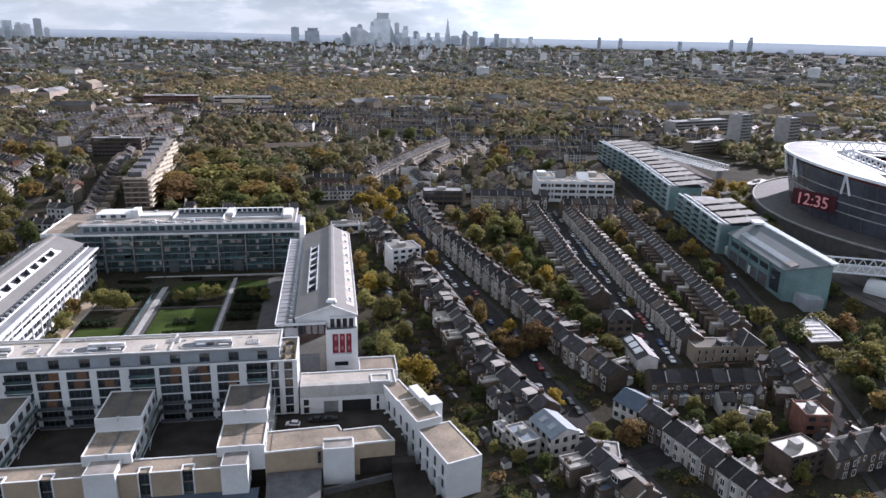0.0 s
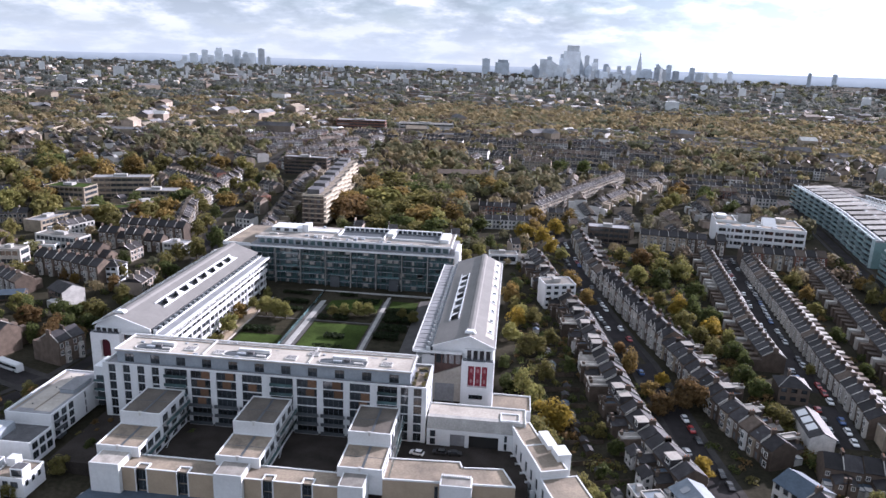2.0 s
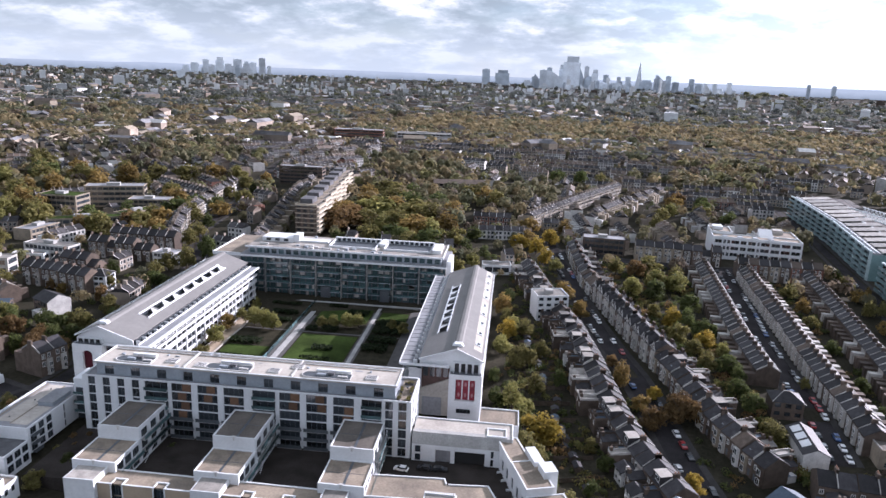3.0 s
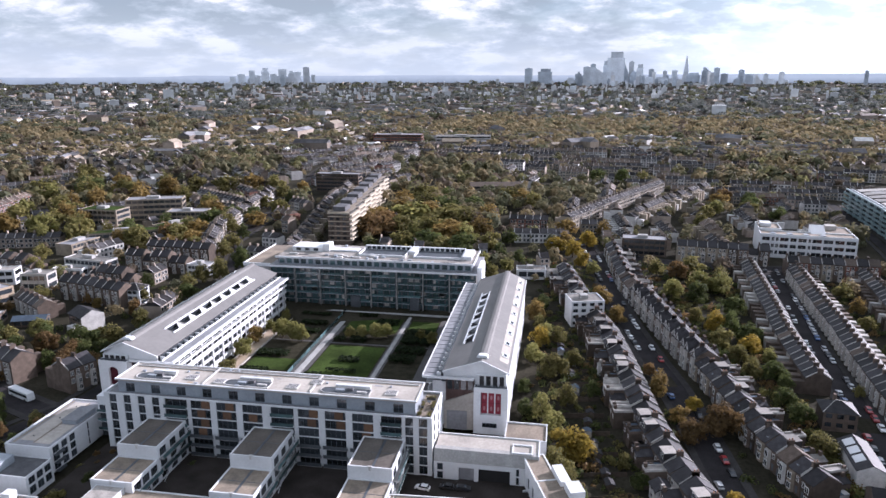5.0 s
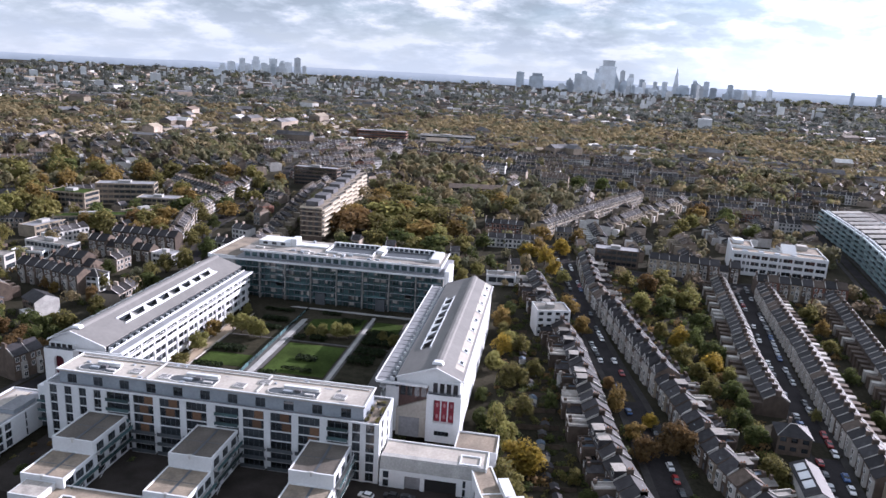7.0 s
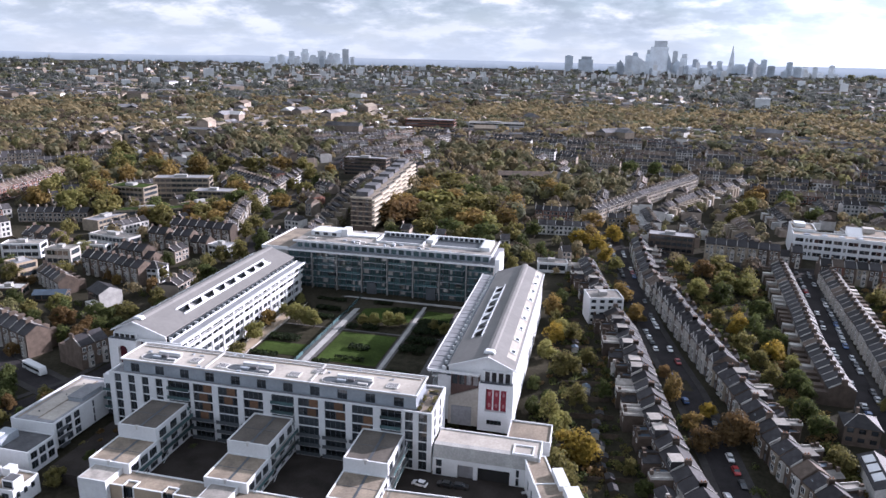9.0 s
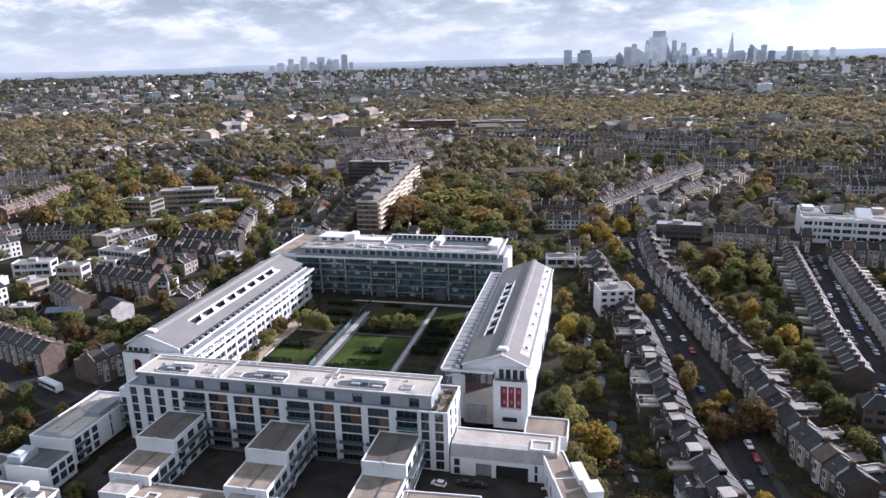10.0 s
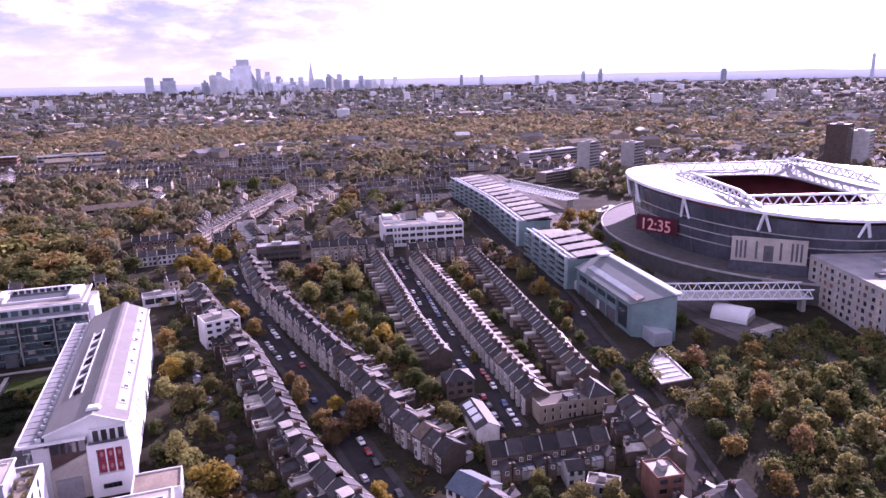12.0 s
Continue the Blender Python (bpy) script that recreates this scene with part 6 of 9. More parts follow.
    for k in range(1, storeys):
        for x in ((0.7,) if k < 2 else (0.7, 2.9)):
            if 3.0 * k + 2.4 < e + 0.1:
                add("window", sash(x, x + 1.05, 3.0 * k + 0.6, 3.0 * k + 2.35, -0.01), SASH, t)
    if kind == "gable":
        # the steep front gable with its attic window and white barge boards
        g0, g1, gm, gz0, gz1 = 1.7, 5.0, 3.35, e - 0.2, r - 0.05
        fg = add("front_gable", Mesh().extrude_y([(g0, gz0), (g1, gz0), (gm, gz1)], -0.06, d / 2), brick, t, "steep brick front gable")
        add("gable_roof", Mesh().extrude_y([(g0 - 0.25, gz0 - 0.1), (gm, gz1 + 0.02), (g1 + 0.25, gz0 - 0.1), (g1 + 0.25, gz0 + 0.1), (gm, gz1 + 0.26), (g0 - 0.25, gz0 + 0.1)], -0.02, d / 2), roof_m, fg)
        add("barge_board", Mesh().extrude_y([(g0 - 0.3, gz0 - 0.1), (gm, gz1 + 0.04), (g1 + 0.3, gz0 - 0.1), (g1 + 0.3, gz0 + 0.2), (gm, gz1 + 0.36), (g0 - 0.3, gz0 + 0.2)], -0.28, -0.1), M_WHITE_OLD, fg)
        add("attic_window", sash(gm - 0.5, gm + 0.5, e - 0.1, e + 1.3, -0.07), SASH, fg)
    # rear wing
    re = e - (0.4 if kind == "valley" else 1.1 if storeys == 2 else 2.4)
    long = {"loft": 4.2, "valley": 6.4, "tile": 6.0}.get(kind, 5.2)
    rw = add("rear_wing", Mesh().extrude_y([(0.2, -1.5), (2.9, -1.5), (2.9, re - 0.9), (0.2, re)] if kind not in ("valley", "loft") else [(0.2, -1.5), (2.9, -1.5), (2.9, re), (0.2, re)], d - 0.02, d + long), M_WHITE_OLD if kind == "white" else brick, t)
    if kind in ("valley", "loft"):
        add("rear_roof", Mesh().box(0.3, 2.8, d + 0.05, d + long - 0.12, re, re + 0.06), M_LEAD if kind == "valley" else M_BLUE_ROOF, rw, "felted flat rear roof")
        add("rear_parapet", Mesh().box(0.1, 0.34, d + 0.1, d + long + 0.05, re - 0.2, re + 0.55).box(2.76, 3.0, d + 0.1, d + long + 0.05, re - 0.2, re + 0.55).box(0.34, 2.76, d + long - 0.15, d + long + 0.05, re - 0.2, re + 0.55), M_COPING if kind == "valley" else brick, rw)
    else:
        add("rear_roof", Mesh().extrude_y([(0.1, re + 0.02), (3.1, re - 0.98), (3.1, re - 0.84), (0.1, re + 0.16)], d + 0.05, d + long + 0.2), roof_m if kind in ("stock", "gable") else M_LEAD, rw)
    add("rear_chimney", Mesh().box(0.25, 0.95, d + long - 1.3, d + long - 0.3, re - 0.4, re + 1.3), brick, rw, "short rear chimney stack")
    add("wing_window", sash(1.0, 2.1, 3.0, 4.4, d + long, 1), SASH, rw)
    ex = add("extension", Mesh().box(3.0, w - 0.1, d + 0.02, d + 3.2, -1.5, 2.6), M_WHITE_OLD if kind in ("stock", "white") else brick, t, "low rear extension")
    add("extension_roof", Mesh().extrude_x([(d + 0.02, 2.62), (d + 3.4, 2.3), (d + 3.4, 2.4), (d + 0.02, 2.74)], 2.95, w - 0.02), {"stock": M_BLUE_ROOF, "loft": M_GLASS}.get(kind, M_LEAD), ex)
    for k in range(1, storeys):
        if 2.2 + 3.0 * k < e + 0.1:
            add("rear_window", sash(3.4, 4.6, 0.7 + 3.0 * k, 2.2 + 3.0 * k, d, 1), SASH, t)
    if kind == "loft":
        lf = add("loft_dormer", Mesh().box(0.6, w - 0.5, d / 2 + 0.3, d - 0.2, e + 0.2, r + 0.05), M_SLATE, t)
        add("dormer_roof", Mesh().box(0.5, w - 0.4, d / 2 + 0.2, d - 0.1, r + 0.05, r + 0.22), M_LEAD, lf, "pale felted dormer roof")
        add("dormer_window", sash(1.2, 3.6, e + 0.7, r - 0.3, d - 0.2, 1), SASH, lf)
    if kind in ("white", "tile", "tall", "loft", "valley"):
        s = pitch / (d / 2 + 0.3)
        for y, x in ((d / 4, 2.2),) if kind != "valley" else ((d / 4, 1.0), (d / 4 - 0.3, 3.1)):
            add("rooflight", Mesh().extrude_x([(y - 0.5, e + 0.06 + (y - 0.5) * s), (y + 0.6, e + 0.06 + (y + 0.6) * s), (y + 0.6, e + 0.26 + (y + 0.6) * s), (y - 0.5, e + 0.26 + (y - 0.5) * s)], x, x + 0.9), M_ROOFLIGHT, rf, "glinting roof window")
    return t


def plain_kit(kind):
    """A house seen only from afar."""
    brick, roof_m, label = {"stock": (M_BRICK, M_SLATE, "brown brick terraced house with a slate roof"), "tile": (M_BRICK, M_TILE, "brown brick terraced house with a tiled roof"),
                            "tall": (M_BRICK_PALE, M_SLATE, "tall pale brick house with a slate roof"), "white": (M_STUCCO, M_SLATE, "cream painted house with a slate roof"),
                            "red": (M_BRICK_RED, M_TILE, "red brick house with a steep tiled roof"), "dark": (M_BRICK, M_SLATE, "tall dark brick house with a slate roof")}[kind]
    t = thing("town_house", 0, 0, 0, label, "house", group="houses further off")
    w, d, e, g = (5.6, 9.0, 9.0, 2.8) if kind in ("tall", "red", "dark") else (5.2, 8.6, 6.3, 2.7)
    part("wall", Mesh().extrude_x([(0, -2), (d, -2), (d, e), (d / 2, e + g - 0.1), (0, e)], 0, w).box(0.2, 2.8, d, d + 4.5, -2, e - 1.6), brick, t)
    part("roof", Mesh().extrude_x([(-0.3, e - 0.1), (d / 2, e + g), (d + 0.3, e - 0.1), (d + 0.3, e + 0.1), (d / 2, e + g + 0.2), (-0.3, e + 0.1)], 0.16, w - 0.16), roof_m, t)
    part("party_wall", Mesh().extrude_x([(-0.1, e), (d / 2, e + g + 0.1), (d + 0.1, e), (d + 0.1, e + 0.42), (d / 2, e + g + 0.55), (-0.1, e + 0.42)], -0.12, 0.12), M_COPING, t)
    part("chimney", Mesh().box(-0.34, 0.34, d / 2 - 1.1, d / 2 + 0.8, e + g - 1, e + g + 1.3), M_BRICK, t)
    part("window", sash(0.7, 2.0, 3.6, 5.5, -0.03), SASH, t)
    if e > 7:
        part("window", sash(0.7, 2.0, 6.5, 8.3, -0.03), SASH, t)
        part("window", sash(2.9, 4.2, 6.5, 8.3, -0.03), SASH, t)
    bay = part("bay", Mesh().prism([(2.4, 0.02), (2.8, -0.8), (4.3, -0.8), (4.7, 0.02)], -2, e - (0.9 if e < 7 else 2.8)), M_STUCCO, t, "pale canted bay")
    part("bay_window", sash(2.85, 4.25, 0.9, 2.7, -0.81), SASH, bay)
    part("bay_window", sash(2.85, 4.25, 3.5, 5.1, -0.81), SASH, bay)
    return t


def house(kind, m, squash=1.0, plain=False, mirror=False):
    m = m @ Matrix.Diagonal((1, 1, squash, 1))
    if plain and kind in ("loft", "valley"):
        kind = "stock"
    key = (kind, plain, mirror and not plain)
    if key not in HOUSES:
        HOUSES[key] = plain_kit(kind) if plain else house_kit(kind, mirror)
        HOUSES[key].matrix_basis = m
        return HOUSES[key]
    src = HOUSES[key]
    keep = src.scale.copy()
    src.scale = (1, 1, 1)
    ob = copy_thing(src, m)
    src.scale = keep
    return ob


def terrace(poly, kinds, seed, w=5.2, skip=None, plain=True, joined=False):
    """A row of houses along a line of ridge points; the fronts look to the right of the way."""
    rnd = random.Random(seed)
    for i, (x, y, dx, dy) in enumerate(along(poly, w)):
        cx, cy = x + dx * w / 2, y + dy * w / 2
        take(cx, cy, 6.5)
        if skip and skip(cx, cy) or not seen(cx, cy):
            continue
        off = 4.3
        ox, oy = x + dy * off, y - dx * off
        kind = rnd.choice(kinds(cx, cy) if callable(kinds) else kinds)
        if joined:
            wall, roof, e = {"stock": ("brick", "slate", 6.3), "tile": ("brick", "tile", 6.3), "white": ("white", "slate", 6.3), "tall": ("pale", "slate", 9.0), "red": ("red", "tile", 9.0), "valley": ("brick", "slate", 6.3), "loft": ("brick", "slate", 6.3)}[kind]
            joined_house(ox, oy, dx, dy, wall, roof, e)
            continue
        house(kind, pose(ox, oy, gz(cx, cy), 0, 0, math.degrees(math.atan2(dy, dx))), rnd.uniform(0.985, 1.02), plain, i % 2 == 1)


MIX = ("stock", "loft", "tile", "valley", "white", "stock", "loft", "valley")
terrace([(52, 125), (45, 152), (39, 177), (32, 200), (26, 226), (21.5, 256), (16.5, 298), (6, 346), (-1.5, 386)], MIX, 1, skip=lambda x, y: 316 < y < 334 or 161 < y < 181, plain=False)
terrace([(27, 440), (29, 400), (30.7, 375), (40, 325), (47.7, 282), (54, 252), (59.7, 226), (64, 213.5), (68.5, 202)], lambda x, y: ("gable",) if 268 < y < 352 else MIX, 2, plain=False)
terrace([(69, 176), (73, 163), (78, 145), (84, 125)], ("white", "stock", "tile", "white"), 3, plain=False)
terrace([(86.5, 262), (87.8, 291), (89.5, 316), (91.8, 334), (96, 384), (98, 408)], MIX, 4)
terrace([(121, 404), (118, 373), (114, 316), (107.8, 257), (106, 226), (105.7, 222)], ("stock", "white", "stock", "tile", "stock"), 5)
terrace([(128.5, 224), (131, 245), (134.5, 260), (139.7, 296), (145, 333), (150, 370), (153, 396)], MIX, 6)
terrace([(114, 190.2), (82, 196.2)], ("stock", "stock", "tile"), 7, plain=False)
terrace([(125, 172), (130.5, 198)], ("stock", "tile"), 8, plain=False)
terrace([(117, 408), (156, 404)], ("tall", "red", "dark", "dark"), 34, 5.6)
terrace([(64, 436), (110, 430)], ("dark", "dark", "tall", "white"), 35, 5.6)
terrace([(-1, 500), (22, 544), (81, 656)], ("tall",), 9, 5.6, joined=True)
terrace([(121, 654), (75, 575), (46, 522)], ("white", "tall"), 10, 5.6, joined=True)
terrace([(-248.5, 313.8), (-232, 311.6), (-214.5, 307.0)], ("dark",), 11, 5.6)
terrace([(-246, 363), (-214, 363)], ("stock", "dark"), 12)
terrace([(-355, 384), (-318, 397)], ("stock",), 13, joined=True)
terrace([(-412, 420), (-430, 505)], ("red",), 14, 5.8, joined=True)
terrace([(-286, 514), (-244, 500)], ("stock",), 15, joined=True)
terrace([(-309, 562), (-251, 524)], ("stock", "white"), 16, joined=True)
terrace([(-196, 640), (-187, 540), (-172, 450), (-162, 385)], ("tall", "stock"), 17, 5.6, skip=lambda x, y: 400 < y < 612 and x > -165, joined=True)
terrace([(-212, 385), (-232, 440), (-240, 500), (-250, 570)], ("tall", "tall", "white"), 18, 5.6, joined=True)
terrace([(-179.2, 220.4), (-176.2, 230.4)], ("dark",), 19, 5.6)
terrace([(-242, 240.6), (-219.4, 233.0), (-203.2, 227.5)], ("dark",), 20, 5.6)
terrace([(-258, 296), (-236, 284)], ("tile", "stock"), 21)
terrace([(-312, 344), (-288, 340)], ("stock", "dark"), 22)
terrace([(-246, 332), (-222, 329)], ("dark", "stock"), 30)
terrace([(-245, 382.9), (-211, 382.7)], ("dark",), 33, 5.6)
terrace([(-338, 250), (-282, 252)], ("stock", "dark", "tile"), 23)
terrace([(-330, 270), (-272, 262)], ("tile", "stock"), 24, joined=True)
terrace([(-345, 305), (-300, 300)], ("stock", "white"), 25, joined=True)
terrace([(-262, 180), (-206, 178)], ("stock", "tile"), 26, joined=True)
terrace([(-290, 152), (-215, 152)], ("stock", "white"), 29, joined=True)


def block(name, x, y, rz, w, d, h, label, category, wall_m, roof_m, rows=2, cols=6, roof="flat", group="", bars=2):
    """A free-standing building with windowed fronts on all four sides; x, y is its middle."""
    t = thing(name, x, y, gz(x, y), label, category, rz, group)
    a, b = w / 2, d / 2
    part("core", Mesh().box(-a + 0.4, a - 0.4, -b + 0.4, b - 0.4, -3, h - 0.05), wall_m, t)
    st = h / rows
    rr = [(st * i + 0.3 * st, st * i + 0.85 * st) for i in range(rows)]
    cn = max(1, int(cols * d / w))
    far = math.hypot(x, y - 60) > 300
    if far:
        for k, (za, zb) in enumerate(rr):
            part("window_band", Mesh().box(-a + 1.0, a - 1.0, -b - 0.05, -b + 0.1, za, zb), M_GLASS, t)
            part("window_band", Mesh().box(a - 0.1, a + 0.05, -b + 1.0, b - 1.0, za, zb), M_GLASS, t)
        for i in range(cols + 1):
            u = -a + 1.0 + i * (w - 2.0) / cols
            part("pier", Mesh().box(u - 0.18, u + 0.18, -b - 0.12, -b, 0, h), wall_m, t)
    facade(t, (-a, -b), (1, 0), w, -3, h, [] if far else even(cols, w, w / cols * 0.6), rr, wall_m, 0.38, bars=0)
    facade(t, (a, -b + 0.38), (0, 1), d - 0.76, -3, h, [] if far else even(cn, d - 0.76, (d - 0.76) / cn * 0.55), rr, wall_m, 0.38, bars=0)
    part("side_wall", Mesh().box(-a, -a + 0.38, -b + 0.38, b - 0.38, -3, h), wall_m, t)
    part("back_wall", Mesh().box(-a, a, b - 0.38, b, -3, h), wall_m, t)
    if roof == "flat":
        part("flat_roof", Mesh().box(-a + 0.3, a - 0.3, -b + 0.3, b - 0.3, h, h + 0.06), roof_m, t)
        parapet(t, [(-a, -b), (a, -b), (a, b), (-a, b)], h + 0.004, h + 0.45, 0.3, wall_m)
        part("plant_room", Mesh().box(-a * 0.3, a * 0.15, -b * 0.3, b * 0.35, h + 0.06, h + 1.8), M_CONC, t)
    elif roof == "hip":
        g, q = d * 0.28, min(a, b) * 0.9
        o = 0.4
        rm = Mesh()
        p = [(-a - o, -b - o, h), (a + o, -b - o, h), (a + o, b + o, h), (-a - o, b + o, h), (-a + q, 0, h + g), (a - q, 0, h + g)]
        for f in ((0, 1, 5, 4), (1, 2, 5), (2, 3, 4, 5), (3, 0, 4), (3, 2, 1, 0)):
            rm.face(*[p[i] for i in f])
        part("roof", rm, roof_m, t)
        part("hip_ridge", Mesh().beam(p[4], p[5], 0.25).beam(p[1], p[5], 0.2).beam(p[0], p[4], 0.2).beam(p[2], p[5], 0.2), M_COPING, t)
        part("chimney", Mesh().box(-a + q - 0.4, -a + q + 0.4, 0.6, 1.8, h, h + g + 1.6), M_BRICK, t)
    else:
        g = d * 0.24
        part("gable_wall", Mesh().extrude_x([(-b + 0.1, h), (b - 0.1, h), (0, h + g - 0.15)], -a, a), wall_m, t)
        part("roof", Mesh().extrude_x([(-b - 0.4, h - 0.2), (0, h + g), (b + 0.4, h - 0.2), (b + 0.4, h), (0, h + g + 0.2), (-b - 0.4, h)], -a - 0.2, a + 0.2), roof_m, t)
    for u in np.arange(-a, a + 1, 9.0):
        take(x + u * math.cos(radians(rz)), y + u * math.sin(radians(rz)), b + 1)
    return t


def school():
    """A white three-storey school: a long front, two wings behind it, and a court between them."""
    x, y = 141, 459
    t = thing("school", x, y, gz(x, y), "white three-storey flat-roofed school with bands of windows", "school", -8)
    h = 13.4
    rows = [(1.6 + 4.0 * i, 3.9 + 4.0 * i) for i in range(3)]
    cols, u = [], 1.2
    for wd in (4.2, 1.6, 1.6, 4.6, 3.4, 4.4, 1.4, 5.0, 5.0, 5.0, 5.0):
        cols.append((u, u + wd))
        u += wd + (0.9 if wd > 3 else 0.7)
    facade(t, (-26, -16), (1, 0), 52, -3, h, [(a * 52 / u, b * 52 / u) for a, b in cols], rows, M_WHITE, 0.4, bars=2, frame_m=M_SASH, split=True)
    for name, x0, x1, y0, y1, z in (("front_range", -26, 26, -15.6, -4, h - 0.4), ("east_wing", -26, -13, -3.98, 15, h + 0.6), ("west_wing", 11, 26, -3.98, 17, h - 0.4)):
        rg = part(name, Mesh().box(x0, x1, y0, y1, -3, z), M_WHITE, t, "white rendered wing")
        part("flat_roof", Mesh().box(x0 + 0.4, x1 - 0.4, y0 + 0.3, y1 - 0.4, z, z + 0.1), M_FLAT_ROOF, rg, "brown felted flat roof")
        parapet(rg, [(x0, y0), (x1, y0), (x1, y1), (x0, y1)], z, z + 0.8, 0.35)
    part("sloped_hall", Mesh().extrude_x([(-6.0, h - 0.3), (4.0, h - 0.3), (3.6, h + 3.6)], 3.0, 10.9), M_WHITE, t, "white hall with a sloping roof")
    part("roof_room", Mesh().box(13, 19, 8, 14, h - 0.3, h + 2.4), M_STUCCO, t)
    part("roof_room", Mesh().box(-24, -18, 4, 12, h + 0.7, h + 2.8), M_WHITE, t)
    for i in range(4):
        part("rooflight", Mesh().box(-20 + i * 9, -17 + i * 9, -12, -8.5, h - 0.3, h + 0.15), M_ROOFLIGHT, t)
    for u in range(-22, 23, 9):
        take(x + u, y - u * 0.14, 17)


def corner_flats():
    """A tan brick corner building: a flat-roofed front range and a hipped house at its end."""
    t = thing("corner_flats", 103.0, 211.4, gz(103, 211), "tan brick corner flats with dark flat and hipped roofs", "flats", -3)
    facade(t, (0, 0), (1, 0), 17.5, -1, 6.6, [(1.6, 2.5), (4.4, 5.3), (7.2, 8.0), (10.5, 11.7), (12.3, 13.5), (15.2, 16.2)], [(0.6, 2.4), (3.6, 5.3)], M_BRICK_PALE, 0.38, frame_m=M_SASH, bars=1)
    part("range_body", Mesh().box(0, 17.4, 0.4, 7.5, -1, 6.5), M_BRICK_PALE, t)
    part("flat_roof", Mesh().box(0.3, 17.4, 0.4, 7.3, 6.5, 6.56), M_DARK_FELT, t)
    part("range_parapet", Mesh().box(0, 0.3, 0.4, 7.5, 6.5, 6.9).box(0, 17.5, 7.3, 7.6, 6.5, 6.9), M_COPING, t)
    part("dormer", Mesh().box(9.6, 14.6, 0.5, 3.5, 6.56, 8.3), M_SLATE, t, "slate-hung roof room")
    part("dormer_window", sash(10.4, 11.8, 6.8, 8.0, 0.48), SASH, t)
    part("dormer_window", sash(12.3, 13.7, 6.8, 8.0, 0.48), SASH, t)
    facade(t, (17.52, -0.7), (1, 0), 9.3, -1, 7.0, [(2.0, 3.1), (5.8, 6.9)], [(0.6, 2.6), (3.9, 5.8)], M_BRICK_PALE, 0.38, frame_m=M_SASH, bars=1)
    part("house_body", Mesh().box(17.52, 26.82, -0.3, 10.5, -1, 6.98), M_BRICK_PALE, t)
    p = [(17.2, -1.1, 7.0), (27.1, -1.1, 7.0), (27.1, 10.9, 7.0), (17.2, 10.9, 7.0), (22.15, 3.9, 10.4), (22.15, 8.0, 10.4)]
    roof = Mesh()
    for f in ((0, 1, 4), (1, 2, 5, 4), (2, 3, 5), (3, 0, 4, 5), (3, 2, 1, 0)):
        roof.face(*[p[i] for i in f])
    part("hipped_roof", roof, M_SLATE, t)
    part("hip_ridge", Mesh().beam(p[4], p[5], 0.3).beam(p[1], p[4], 0.22).beam(p[0], p[4], 0.22), M_COPING, t)
    part("chimney", Mesh().box(17.6, 18.4, 5.0, 7.0, 7.0, 10.8), M_BRICK, t)
    part("yard_wall", Mesh().box(0.5, 25.0, -2.4, -2.15, -1, 1.3), M_BRICK, t, "low brick yard wall")
    for u in (3.0, 9.0, 15.0, 21.0):
        take(103 + u, 214, 6)


block("apartment_house", 7, 325, 14, 15, 12, 11.5, "white rendered three-storey house at the end of a terrace", "house", M_WHITE, M_LEAD, 4, 4)
school()
block("workshop", 67.6, 181.2, -61, 11, 10.5, 6.5, "workshop with a blue-grey pitched metal roof", "workshop", M_WHITE_OLD, M_BLUE_ROOF, 2, 4, "pitched")
block("brick_house", 85.5, 241.5, -6, 10, 9, 6.0, "brown brick house with a dark hipped roof", "house", M_BRICK, M_SLATE, 2, 3, "hip")
wh = block("white_house", 83.2, 215.5, 86, 18, 7.5, 6.0, "white gabled row with rooflights", "house", M_WHITE_OLD, M_SLATE, 2, 5, "pitched")
# white panels: the glare on the roof glass put into the colour
for x in (-5.5, -0.8, 3.9):
    part("roof_window", Mesh().extrude_x([(0.7, 7.67), (3.3, 6.42), (3.3, 6.58), (0.7, 7.8)], x, x + 3.6), M_WHITE, wh, "roof window painted white for its glare")
corner_flats()
mh = block("modern_house", 36.6, 170.8, -74, 12, 9.5, 6.5, "white rendered house with a pale blue-grey pitched roof", "house", M_WHITE_OLD, M_BLUE_PALE, 2, 4, "pitched")
for x in (-3.4, 1.2):
    part("roof_window", Mesh().extrude_x([(-3.6, 7.36), (-1.4, 8.42), (-1.4, 8.54), (-3.6, 7.48)], x, x + 2.0), M_ROOFLIGHT, mh, "glinting roof window")
block("modern_house", 26.6, 169.6, -72, 10, 6, 5.4, "pale rendered annexe with a grey sheet roof", "house", M_STUCCO, M_BLUE_PALE, 2, 3)
block("glazed_annexe", 22.6, 176.6, -74, 6, 4, 3.6, "small white annexe with a glazed roof", "annexe", M_WHITE_OLD, M_ROOFLIGHT, 1, 2)
for x, y, h_ in ((25.0, 195.5, 4.6), (26.4, 184.4, 4.6)):
    block("rear_house", x, y, -76, 5, 5, h_, "small white back house with a dark slate roof", "outbuilding", M_WHITE_OLD, M_SLATE, 2, 2, "pitched", "white back houses")
block("flat_roofed_house", 46.4, 156.0, 72, 8, 8, 7.0, "pale flat-roofed house with roof terrace", "house", M_WHITE_OLD, M_LEAD, 2, 3)
block("flats", 46, 445, -5, 26, 12, 10, "dark brick block of flats", "flats", M_BRICK, M_GREY_ROOF, 3, 8)
block("garden_building", -20, 388, 5, 16, 9, 5.0, "white low garden building", "outbuilding", M_WHITE, M_LEAD, 1, 3)
gb = block("white_gabled_house", -212.3, 279.0, -28.6, 12, 10, 6.5, "brick house with a bright white blank gable", "house", M_BRICK, M_SLATE, 2, 4, "pitched")
